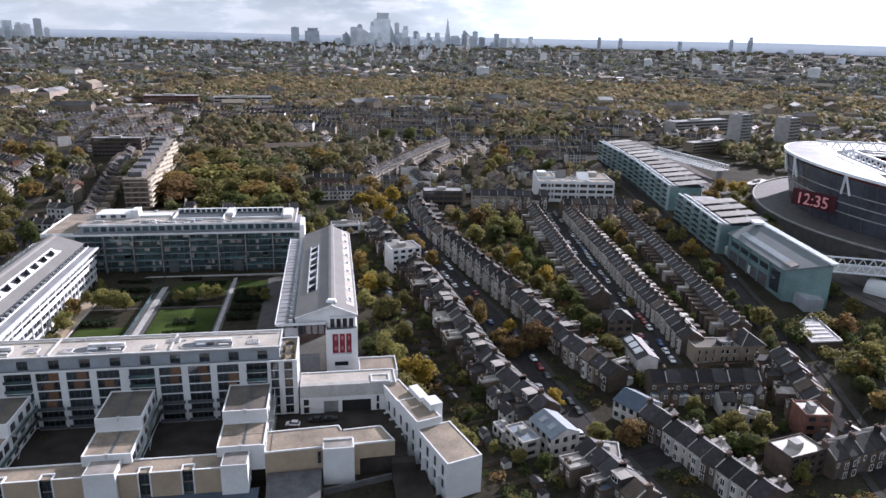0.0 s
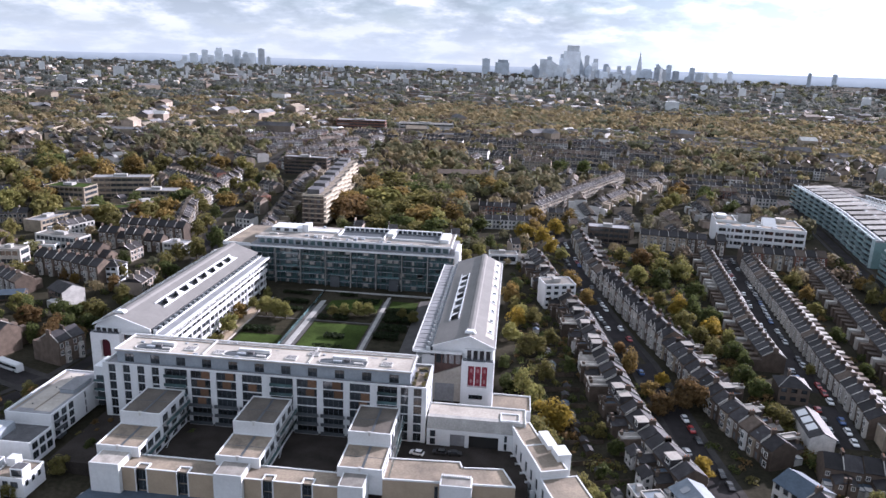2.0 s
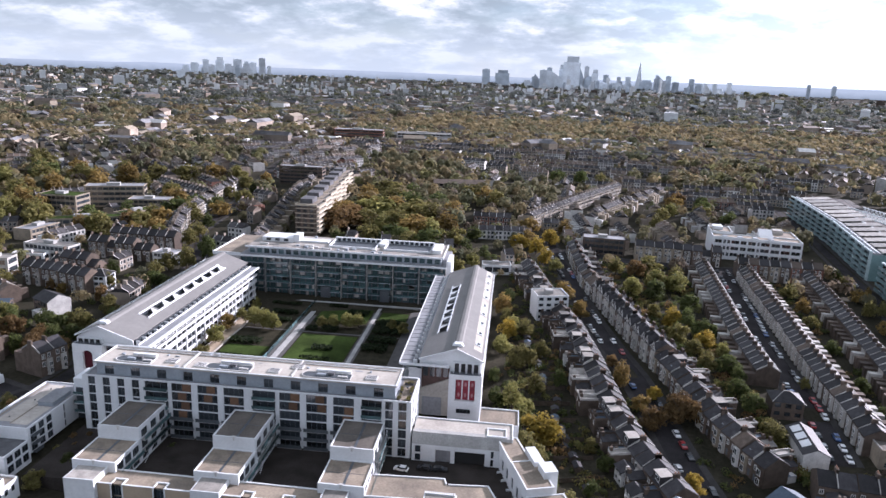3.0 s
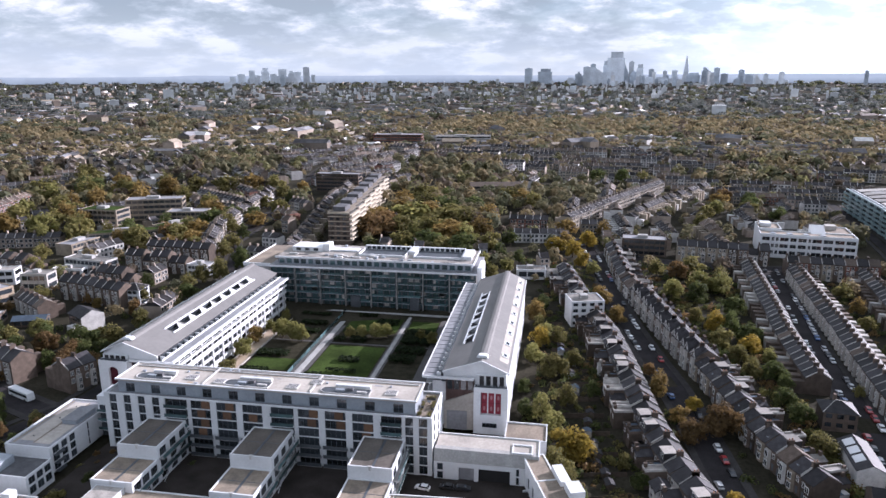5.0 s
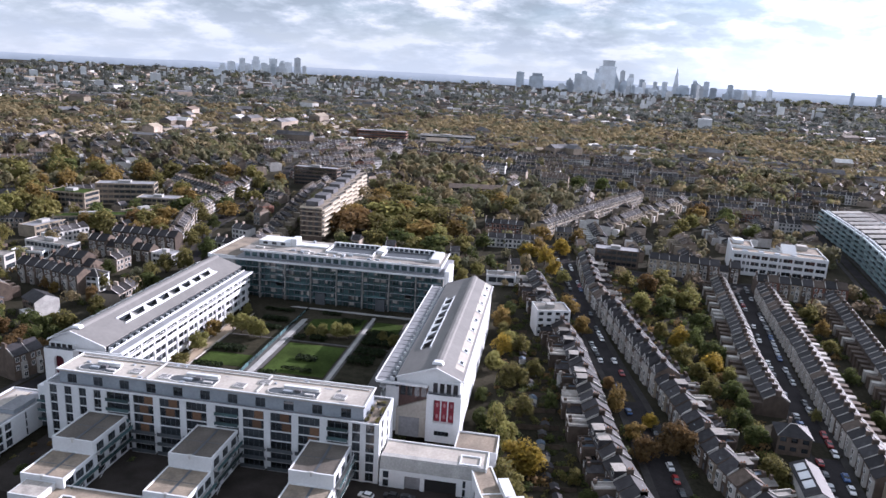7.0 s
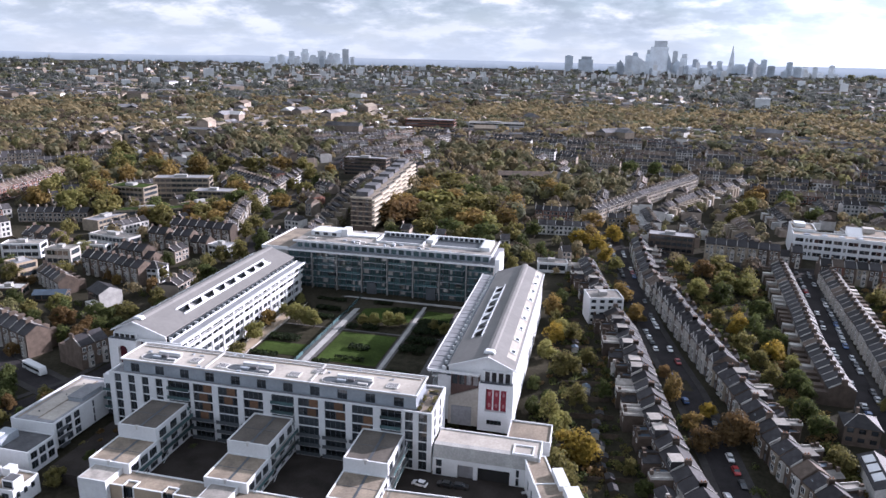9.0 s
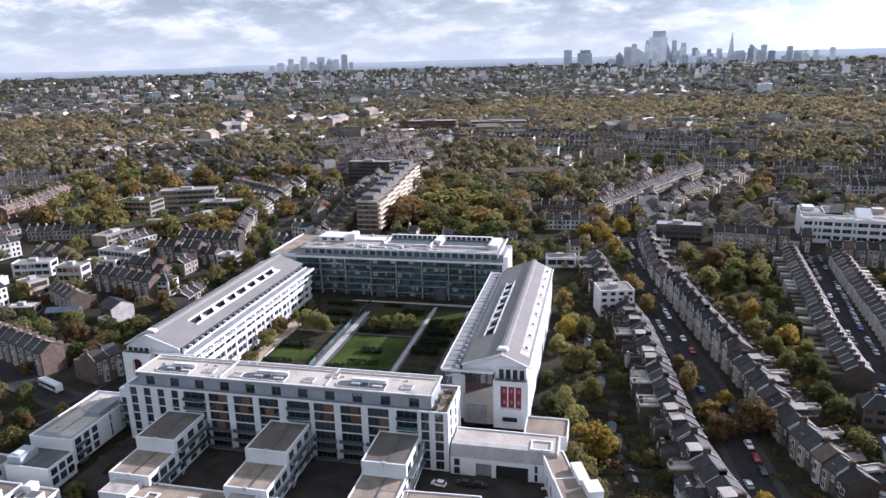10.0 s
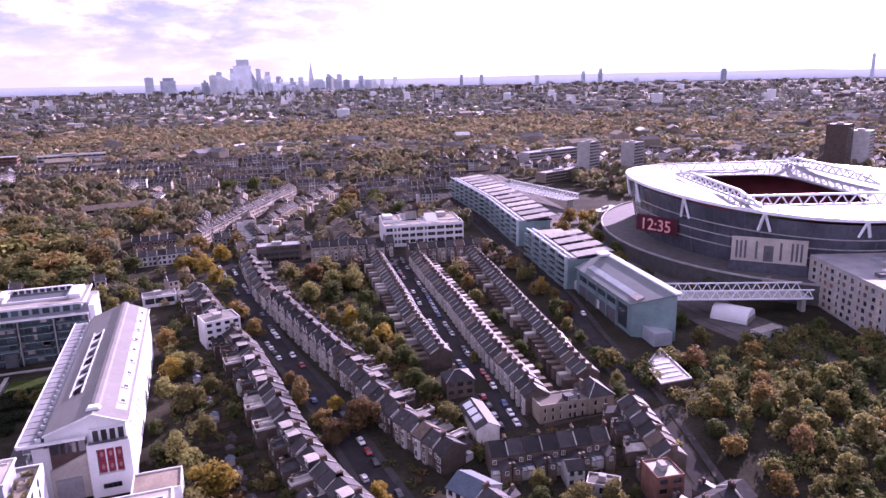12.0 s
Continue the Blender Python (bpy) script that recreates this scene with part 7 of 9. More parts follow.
part("gable_render", Mesh().extrude_x([(-5.1, -1), (5.1, -1), (5.1, 6.6), (0, 9.2), (-5.1, 6.6)], 6.22, 6.34), M_WHITE_OLD, gb, "white rendered blank gable")
part("side_wing", Mesh().box(0.5, 6.0, -9.0, -5.02, -1, 3.2), M_WHITE_OLD, gb, "low white wing")
block("villa", -209, 311, 2, 9.5, 9, 8.0, "white villa with a hipped slate roof", "house", M_WHITE, M_SLATE, 3, 3, "hip")
block("tan_house", -273.4, 297.2, -17.5, 11, 10, 8, "tan rendered house with a flat roof", "house", M_TAN, M_GREY_ROOF, 2, 3)
block("green_house", -270, 321, 8, 14, 9, 8.5, "pale green-grey rendered house", "house", M_STUCCO, M_LEAD, 2, 4)
block("white_flats", -297, 324.5, 18, 20, 9, 7.5, "white flat-roofed town houses", "town houses", M_WHITE, M_LEAD, 2, 5)
block("low_hall", -258.5, 274.5, 20, 13, 8, 4.0, "low shed with a bright white flat roof", "shed", M_BRICK, M_WHITE_OLD, 1, 4)
block("blue_roofed_shed", -238, 276, 20, 14, 6, 3.0, "low garden shed with a blue-grey sheet roof", "shed", M_BRICK, M_BLUE_ROOF, 1, 4, "pitched")
block("low_white_hall", -268, 341.5, 8, 17, 6, 5, "low white rendered hall", "hall", M_WHITE, M_LEAD, 1, 5)
block("long_hall", -297.5, 391, 84, 28, 12, 6.5, "long low pale brick building with a grey roof", "hall", M_BRICK_PALE, M_GREY_ROOF, 2, 9)
block("white_terrace", -263.4, 353.3, -8, 29, 9, 7.5, "white flat-roofed terrace of small houses", "town houses", M_WHITE_OLD, M_LEAD, 2, 10)
block("low_block", -282, 412, 30, 42, 11, 8, "low brown building with a planted green roof", "flats", M_BRICK_PALE, M_LAWN, 2, 10)
block("low_block", -262, 440, 65, 30, 10, 8, "low brick building with a planted green roof", "flats", M_BRICK_PALE, M_LAWN, 2, 8)
block("college", -318, 445, 0, 28, 16, 14, "pale brick college building with a green roof", "college", M_BRICK_PALE, M_LAWN, 4, 8)
block("college", -302, 482, 20, 40, 14, 15, "pale brick college building with a grey roof", "college", M_BRICK_PALE, M_GREY_ROOF, 4, 10)
block("college", -268, 468, 12, 28, 14, 10, "pale brick college building", "college", M_BRICK_PALE, M_GREY_ROOF, 3, 8)
block("library", -201, 361, -8, 13, 9, 6, "pale flat-roofed corner building", "building", M_WHITE_OLD, M_GREY_ROOF, 2, 5)
block("low_flats", -94, 398, 2, 60, 10, 6, "low dark brick flats behind the trees", "flats", M_BRICK, M_GREY_ROOF, 2, 14)
block("mid_flats", -205, 620, 0, 40, 12, 16, "grey brick block of flats with bands of windows", "flats", M_BRICK, M_GREY_ROOF, 5, 12)
block("sheltered_flats", -62, 620, 12, 45, 12, 9, "brown brick flats among trees", "flats", M_BRICK_PALE, M_TILE, 3, 12, "pitched")
block("hall_of_brick", -240, 1005, 5, 70, 25, 16, "dark brick institutional building", "building", M_BRICK_RED, M_GREY_ROOF, 4, 14)
block("hall_of_brick", -150, 1040, 8, 80, 25, 12, "pale long institutional building with a flat roof", "building", M_WHITE_OLD, M_LEAD, 3, 14)
def station_building():
    """A low building with a white-edged roof of pale sheet and dark openings."""
    t = thing("station_building", 158.5, 221.0, gz(158, 221), "low station building with a white-edged sheet roof", "station building")
    plan = [(-8.4, -9.6), (4.5, -9.9), (11.6, 18.1), (-3.7, 5.9)]
    part("wall", Mesh().prism(plan, -3, 3.8), M_BRICK, t)
    part("roof", Mesh().prism([(x * 0.97, y * 0.97) for x, y in plan], 3.8, 3.95), M_GREY_ROOF, t)
    parapet(t, plan, 3.8, 4.35, 0.5, M_WHITE_OLD)
    for i in range(4):
        y = -6.0 + i * 3.6
        part("roof_sheet", Mesh().prism([(-6.0 + i * 1.2, y), (3.2 + i * 1.0, y - 0.4), (3.7 + i * 1.0, y + 1.3), (-5.2 + i * 1.2, y + 1.7)], 3.95, 4.2), M_WHITE_OLD, t, "pale roof sheet")
        part("roof_opening", Mesh().box(-3.0 + i * 1.2, -0.8 + i * 1.2, y + 1.9, y + 2.8, 3.95, 4.05), M_SLATE, t)
    for u in ((157, 216), (160, 226), (166, 234)):
        take(*u, 8)


station_building()
block("ticket_hall", 292, 471, 33, 32, 8, 4.0, "low hall with a pale roof beside the stadium", "hall", M_CONC, M_WHITE_OLD, 1, 9)
block("garage", 134, 430, 0, 12, 8, 4, "pale flat garage roof", "garage", M_BRICK, M_LEAD, 1, 3)
block("corner_house", 117.5, 166.5, -8, 8, 9, 8.6, "red-brown brick corner house with a pale flat roof", "house", M_BRICK_RED, M_LEAD, 3, 2)
block("shop_row", 101, 150, 12, 13, 9, 7.6, "dark brick corner shops with a pale flat roof", "shops", M_BRICK, M_LEAD, 3, 4)
terrace([(108, 148), (130, 153)], ("stock", "stock", "tile"), 36, plain=False)
block("white_outbuilding", 98.5, 182, -10, 5, 6, 5.5, "small white rendered garden house with a dark roof", "outbuilding", M_WHITE_OLD, M_SLATE, 2, 2, "pitched")
block("white_outbuilding", 104.0, 174.5, -38, 9, 6, 3.6, "low white rendered workshop with a dark roof", "outbuilding", M_WHITE_OLD, M_DARK_FELT, 1, 3)


def stepped_flats():
    """Pale stepped flats above the trees."""
    t = thing("stepped_flats", -147, 500, gz(-147, 500), "long tan brick stepped block of flats with balcony bands", "flats", 1.0)
    for i in range(7):
        y0, x0 = -68 + i * 24, -5.5 - 2.3 * i
        h = 19.5
        part("wing", Mesh().box(x0, x0 + 14, y0, y0 + 23.98, -2, h), M_BRICK, t)
        part("wing_roof", Mesh().box(x0 + 0.3, x0 + 13.7, y0 + 0.3, y0 + 23.6, h, h + 0.2), M_FLAT_ROOF, t)
        part("roof_edge", Mesh().box(x0 - 0.1, x0 + 0.3, y0 - 0.1, y0 + 23.9, h - 0.5, h + 0.6).box(x0 + 0.3, x0 + 14.1, y0 - 0.1, y0 + 0.3, h - 0.5, h + 0.6), M_BALCONY, t)
        part("roof_room", Mesh().box(x0 + 2, x0 + 10, y0 + 5, y0 + 17, h + 0.2, h + 3.2), M_DECK, t, "dark rooftop plant room")
        for k in range(6):
            part("balcony", Mesh().box(x0 + 14, x0 + 15.8, y0 + 0.4, y0 + 20, 1.6 + 3.1 * k, 2.8 + 3.1 * k), M_BALCONY, t, "cream balcony band")
            part("window_band", Mesh().box(x0 + 13.9, x0 + 14.06, y0 + 1.5, y0 + 20.5, 2.9 + 3.1 * k, 4.4 + 3.1 * k), M_GLASS, t)
            if i == 0:
                for j in range(3):
                    part("end_window", Mesh().box(x0 + 1.2 + 4.2 * j, x0 + 3.6 + 4.2 * j, y0 - 0.06, y0 + 0.1, 2.6 + 3.1 * k, 4.1 + 3.1 * k), M_GLASS, t)
                part("end_band", Mesh().box(x0, x0 + 14, y0 - 0.12, y0 + 0.02, 1.5 + 3.1 * k, 1.9 + 3.1 * k), M_BALCONY, t)


stepped_flats()


# ---- the railway-side blocks and the stadium ----
def drayton():
    pts = along([(177.6, 328), (181.2, 352), (187.5, 394)], 13.4) + along([(191.5, 415), (203, 489), (211.3, 585)], 13.8)
    for i, (x, y, dx, dy) in enumerate(pts):
        z = gz(x, y)
        t = thing("teal_apartment_unit", x, y, z, "apartment unit with teal glass balconies and a tilted pale roof", "apartment block", math.degrees(math.atan2(dy, dx)), "units of the railway-side block")
        # own axes: x along the row, y to the left of it, towards the street
        L = 13.7 if i > 4 else 13.3
        part("body", Mesh().box(0, L, -22, -1.0, -3, 15.5), M_TEAL, t)
        fr = part("front", Mesh().box(0, 0.8, -1.0, 0.6, -3, 17.5).box(0.8, L, -1.0, 0.1, 16.6, 17.5), M_PALE_TEAL, t)
        for k in range(5):
            b = part("balcony", Mesh().box(0.9, L - 0.2, -0.9, 1.3, 1.4 + 3.1 * k, 1.62 + 3.1 * k), M_PALE_TEAL, t)
            part("balustrade", Mesh().box(0.9, L - 0.2, 1.25, 1.33, 1.62 + 3.1 * k, 2.9 + 3.1 * k), M_TEAL, b, "teal glass balustrade")
            part("glazing", Mesh().box(0.9, L - 0.2, -0.98, -0.9, 1.8 + 3.1 * k, 4.2 + 3.1 * k), M_GLASS, t)
        part("gutter_roof", Mesh().box(0, L, -6.0, -1.02, 15.5, 16.6), M_GREY_ROOF, t)
        part("skylight_bar", Mesh().box(0.2, L - 0.2, -4.2, -3.6, 16.6, 17.3), M_STEEL, t)
        if i != 4:
            rf = part("tilted_roof", Mesh().extrude_x([(-26.5, 18.5), (-6.4, 16.6), (-6.4, 17.0), (-26.5, 19.0)], 0.8, L - 2.6), M_LEAD, t, "pale tilted roof panel")
            part("clerestory", Mesh().box(1.0, L - 1.6, -23.5, -7.0, 15.5, 16.6), M_GLASS, t)
        else:
            part("flat_roof", Mesh().box(0.2, L - 0.2, -21.5, -6.1, 15.5, 15.7), M_GREY_ROOF, t)
    # the hall with its big sloping roof
    z = gz(165, 270)
    t = thing("teal_hall", 172.6, 262.5, z, "large hall with teal glazed walls and a grey sloping roof", "hall", 81.6)
    L, W, N = 62.0, 15.0, 10.0        # the high side reaches further forward than the low one
    def slab(y0, y1, za, zb, out=0.0):
        """A solid between two lines along the hall, with a slanted near end; za, zb: its underside and top at y0 and y1."""
        m = Mesh()
        e = lambda y: -N * -y / W - out
        v = [(e(y0), y0, za[0]), (L + out, y0, za[0]), (L + out, y1, za[1]), (e(y1), y1, za[1]), (e(y0), y0, zb[0]), (L + out, y0, zb[0]), (L + out, y1, zb[1]), (e(y1), y1, zb[1])]
        m.v, m.f = v, [(0, 1, 2, 3), (7, 6, 5, 4), (4, 5, 1, 0), (5, 6, 2, 1), (6, 7, 3, 2), (7, 4, 0, 3)]
        return m
    part("body", slab(0, -W, (-3, -3), (14.0, 20.2)), M_TEAL, t, "teal glazed cladding")
    rf = part("roof", slab(1.0, -W - 0.8, (13.9, 20.5), (14.4, 21.0), 0.6), M_METAL_ROOF, t, "grey standing-seam roof")
    part("roof_rooflight", Mesh().extrude_x([(-5.2, 16.7), (-2.4, 15.5), (-2.4, 16.0), (-5.2, 17.2)], 6, L - 8), M_ZINC, rf, "long raised rooflight")
    part("rooflight_end", Mesh().extrude_x([(-5.0, 16.6), (-1.6, 15.2), (-1.6, 16.3), (-5.0, 17.4)], -1.0, 6.0), M_LEAD, rf)
    part("high_edge", slab(-W + 0.8, -W - 1.4, (20.3, 21.0), (21.0, 21.6), 0.8), M_STEEL, rf)
    part("parapet_frame", Mesh().box(L - 6, L + 0.5, -W - 0.5, -W + 5, 20.6, 21.8), M_STEEL, rf)
    part("window_strip", Mesh().box(16.0, L - 3, 0.02, 0.14, 9.0, 11.6), M_GLASS, t, "dark ribbon window")
    part("tall_glazing", Mesh().box(4.0, 12.5, 0.02, 0.16, 2.0, 12.0), M_GLASS, t, "tall dark corner glazing")
    part("sign_panel", Mesh().box(33.0, 36.0, 0.02, 0.2, 1.5, 5.5), M_WHITE, t)
    part("dark_base", Mesh().box(14.0, L - 2, 0.02, 0.12, -3, 6.5), M_DECK, t, "dark lower storey")
    for i in range(5):
        part("fin", Mesh().box(13.4 + i * 11, 14.0 + i * 11, 0.18, 0.7, -3, 13.7), M_TEAL, t)
    part("annexe", Mesh().box(-13.0, -2.5, -12.0, -4.0, -3, 5.5), M_ZINC, t, "low grey annexe")


drayton()

ST = (340.4, 362.3)


def stadium():
    cx, cy = ST
    base = 6.0
    t = thing("stadium", cx, cy, base, "large oval stadium with a pale ring roof on white trusses", "stadium", -18.6)
    A, B = 112.0, 84.0         # half axes; the long one runs ahead
    n = 72
    el = lambda k, a, b, z: (b * math.cos(2 * math.pi * k / n), a * math.sin(2 * math.pi * k / n), z)
    def wavy(k):
        return 37.0 + 2.4 * math.cos(4 * math.pi * k / n)
    rim, bowl = Mesh(), Mesh()
    bands = {0.3: Mesh(), 0.5: Mesh(), 0.7: Mesh()}
    for k in range(n):
        q = Mesh()
        o0, o1 = el(k + 0.04, A, B, wavy(k)), el(k + 0.96, A, B, wavy(k + 1))
        m0, m1 = el(k + 0.04, A * 0.80, B * 0.80, wavy(k) + 0.6), el(k + 0.96, A * 0.80, B * 0.80, wavy(k + 1) + 0.6)
        # the opening is a rectangle with rounded corners
        def inner(j, z):
            x, y, _ = el(j, 1, 1, 0)
            p = 5.0
            s = 1 / (abs(x) ** p + abs(y) ** p) ** (1 / p)
            return (x * s * 35, y * s * 60, z)
        i0, i1 = inner(k + 0.02, 32.5), inner(k + 0.98, 32.5)
        dn = lambda p: (p[0], p[1], p[2] - 0.8)
        q.face(o0, o1, m1, m0).face(m0, m1, i1, i0).face(dn(o1), dn(o0), dn(m0), dn(m1)).face(dn(m1), dn(m0), dn(i0), dn(i1)).face(o1, o0, dn(o0), dn(o1)).face(i0, i1, dn(i1), dn(i0))
        part("roof_panel", q, M_STAD_ROOF, t)
        rim.beam(el(k, A + 0.6, B + 0.6, wavy(k) - 0.4), el(k + 1, A + 0.6, B + 0.6, wavy(k + 1) - 0.4), 1.6)
        g = Mesh()
        p0, p1 = el(k, A - 1, B - 1, wavy(k) - 3), el(k + 1, A - 1, B - 1, wavy(k + 1) - 3)
        r0, r1 = el(k, A - 7, B - 7, 6), el(k + 1, A - 7, B - 7, 6)
        g.face(r0, r1, p1, p0)
        part("glazing", g, M_STAD_GLASS, t)
        for f, band in bands.items():
            lerp = lambda a, b: tuple(a[i] + (b[i] - a[i]) * f for i in range(3))
            band.beam(lerp(r0, p0), lerp(r1, p1), 0.55)
        part("mullion", Mesh().beam(r0, p0, 0.3), M_FRAME, t)
        bowl.face(el(k, A - 12, B - 12, 31), el(k + 1, A - 12, B - 12, 31), el(k + 1, 62, 40, 6.3), el(k, 62, 40, 6.3))
    part("rim", rim, M_STEEL, t, "white steel roof rim")
    part("seating_bowl", bowl, M_SEAT, t, "dark red seating bowl")
    for band in bands.values():
        part("floor_band", band, M_CONC, t)
    part("concourse", Mesh().prism([el(k, A + 16, B + 16, 0)[:2] for k in range(n)], -8, 6.0), M_PAVE, t, "grey paved concourse podium")
    rail = Mesh()
    for k in range(n):
        rail.beam(el(k, A + 16.2, B + 16.2, 6.4), el(k + 1, A + 16.2, B + 16.2, 6.4), 0.9)
    part("podium_rail", rail, M_CONC, t)
    part("pitch", Mesh().box(-30, 30, -50, 50, 6.0, 6.2), M_LAWN, t)
    for sx in (-49, 49):
        tr = Mesh()
        y0 = -92 if sx < 0 else -30
        tr.beam((sx, y0, 38.0), (sx, y0 + 122, 38.0), 1.2).beam((sx, y0, 38.5), (sx, y0 + 26, 42.5), 1.3).beam((sx, y0 + 26, 42.5), (sx, y0 + 96, 42.5), 1.3).beam((sx, y0 + 96, 42.5), (sx, y0 + 122, 38.5), 1.3)
        for i in range(14):
            y = y0 + 5 + i * 8
            tr.beam((sx, y, 38), (sx, y + 4, 42.3), 0.7).beam((sx, y + 4, 42.3), (sx, y + 8, 38), 0.7)
        part("truss", tr, M_STEEL, t, "white steel roof truss")
    for sy in (-70, 70):
        tr = Mesh()
        tr.beam((-49, sy, 34.5), (49, sy, 34.5), 1.1).beam((-49, sy, 40.0), (49, sy, 40.0), 1.1)
        for i in range(12):
            x = -48 + i * 8
            tr.beam((x, sy, 34.5), (x + 4, sy, 40.0), 0.6).beam((x + 4, sy, 40.0), (x + 8, sy, 34.5), 0.6)
        part("truss", tr, M_STEEL, t, "white steel roof truss")
    for k in (3, 15, 21, 33, 36, 41.8, 47.2, 53, 58, 69):
        o = el(k, A + 0.5, B + 0.5, wavy(k) - 0.5)
        b0, b1 = el(k - 0.35, A - 1.5, B - 1.5, 26), el(k + 0.35, A - 1.5, B - 1.5, 26)
        part("tripod", Mesh().beam(o, b0, 1.1).beam(o, b1, 1.1), M_STEEL, t, "white steel roof tripod")
    return t


stad = stadium()


def stadium_front():
    """The clock on the glazing and the pale colonnaded screen below the roof."""
    cx, cy = ST
    t = thing("entrance_screen", 265.6, 284.3, 17.5, "pale concrete screen wall with tall dark slots", "screen wall", -46.0)
    part("panel", Mesh().box(-17, 17, -1.0, 1.0, 0, 12), M_CREAM_ROOF, t)
    part("plinth", Mesh().box(-18, 18, -0.4, 6.0, -7.0, 0), M_STAD_GLASS, t, "dark plinth below the screen")
    for x in (-14.5, -12.5, -10.5, -5.5, 5.5, 10.5, 12.5, 14.5):
        part("slot", Mesh().box(x - 0.5, x + 0.5, -1.06, -0.9, 1.5, 10.5), M_FRAME, t)
    part("door_panel", Mesh().box(-2.2, 2.2, -1.06, -0.9, 0.5, 8.5), M_DECK, t)
    cu = bpy.data.curves.new("stadium_clock", "FONT")
    cu.body, cu.size, cu.align_x, cu.extrude = "12:35", 9.5, "CENTER", 0.3
    cu.materials.append(mat("clock_red", (0.80, 0.34, 0.34), 0.6, vary=0.1))
    c = tagged(new("stadium_clock", cu), "large pale red clock digits on the stadium glazing", "sign")
    c.matrix_basis = pose(250.8, 354.6, 21.0, 90, 0, -72)
    board = thing("clock_board", 251.6, 354.8, 19.6, "dark red board behind the clock digits", "sign", -72)
    part("board", Mesh().box(-14, 14, 0, 0.3, 0, 9.6), M_DARK_RED, board)
    for x in (-9, 9):
        part("bracket", Mesh().box(x - 0.3, x + 0.3, 0.3, 6.0, 4, 4.6), M_FRAME, board)


stadium_front()


def footbridge(x0, y0, x1, y1, z, w=3.2):
    L = math.hypot(x1 - x0, y1 - y0)
    t = thing("footbridge", x0, y0, gz(x0, y0), "white steel truss footbridge over the railway", "footbridge", math.degrees(math.atan2(y1 - y0, x1 - x0)), "footbridges")
    part("deck", Mesh().box(0, L, 0.3 - w, w - 0.3, z - 0.6, z), M_CONC, t)
    for y in (-w, w):
        m = Mesh().beam((0, y, z + 4), (L, y, z + 4), 0.6).beam((0, y, z), (L, y, z), 0.6)
        n = int(L / 4.5)
        for i in range(n):
            m.beam((i * L / n, y, z), ((i + 0.5) * L / n, y, z + 4), 0.35).beam(((i + 0.5) * L / n, y, z + 4), ((i + 1) * L / n, y, z), 0.35)
        part("truss", m, M_STEEL, t)
    for u in (2, L - 2):
        part("pier", Mesh().box(u - 1, u + 1, -2, 2, -3, z - 0.6), M_CONC, t)


footbridge(194.5, 283, 262, 256, 8.5, 6.0)
footbridge(265, 598, 280.5, 502, 6.0, 7.0)
wharf = block("wharf_block", 294, 231, -19, 60, 58, 21.5, "grey residential block with patterned window frames and rooftop plant", "apartment block", M_CONC, M_GREY_ROOF, 6, 14)
rw = random.Random(12)
for k in range(6):
    for i in range(11):
        y = -27.0 + i * 5.0 + rw.uniform(-0.6, 0.6)
        z = 1.2 + 3.4 * k
        w_ = part("window_frame", Mesh().box(-30.14, -29.95, y - 0.4, y + (2.6 if i % 2 else 3.6), z - 0.25, z + 2.2), M_CREAM_ROOF, wharf, "pale window surround")
        part("pane", Mesh().box(-30.2, -30.1, y, y + (2.2 if i % 3 else 1.2), z, z + 1.9), M_GLASS if rw.random() < 0.8 else M_LOUVRE, w_)
for i in range(14):
    x, y = rw.uniform(-26, 22), rw.uniform(-25, 22)
    part("roof_plant", Mesh().box(x, x + rw.uniform(2, 6), y, y + rw.uniform(1.5, 4), 21.56, 21.56 + rw.uniform(0.6, 2.0)), rw.choice((M_ZINC, M_DECK, M_WHITE_OLD)), wharf)
block("tower_flats", 385, 652, 25, 19, 15, 34, "grey tower of flats", "flats", M_CONC, M_GREY_ROOF, 11, 8)
block("tower_flats", 430, 640, 25, 20, 15, 32, "grey tower of flats", "flats", M_CONC, M_GREY_ROOF, 10, 8)
block("slab_flats", 401, 765, 20, 90, 16, 14, "grey slab block of flats", "flats", M_CONC, M_GREY_ROOF, 4, 22)
block("low_slab_flats", 346, 640, 22, 60, 12, 9, "low pale brick slab of flats", "flats", M_BRICK_PALE, M_GREY_ROOF, 3, 16)
block("slab_flats", 620, 560, 30, 26, 20, 46, "dark tower block behind the stadium", "flats", M_BRICK, M_GREY_ROOF, 14, 8)
block("slab_flats", 650, 560, 30, 26, 20, 38, "pale tower block behind the stadium", "flats", M_WHITE_OLD, M_GREY_ROOF, 12, 8)
single("railway_bed", strip([(260, 60), (232, 180), (222, 260), (230, 340), (262, 520), (290, 700)], 30, 0.1), M_BALLAST, "brown-grey gravel railway bed", "railway", kind="structure")
for k in range(4):
    single("rail", strip([(260, 60), (232, 180), (222, 260), (230, 340), (262, 520), (290, 700)], 0.18, 0.3, 0.2, -9 + 6 * k), M_FRAME, "steel railway rail", "rail", group="rails", kind="structure")
ten = thing("site_tent", 226, 262, gz(226, 262), "white barrel-roofed site tent", "tent", 30)
part("canopy", Mesh().extrude_y([(6 * math.cos(radians(a)), 6 * math.sin(radians(a))) for a in range(0, 181, 15)], -8, 8), M_WHITE, ten)
part("end_wall", Mesh().box(-5, 5, -8.1, -8.02, 0, 2.5), M_LEAD, ten)
ten2 = thing("site_cabin", 224, 240, gz(224, 240), "white site cabins beside the railway", "cabin", 10)
part("body", Mesh().box(-7, 7, -2.5, 2.5, 0, 3.2), M_WHITE_OLD, ten2)
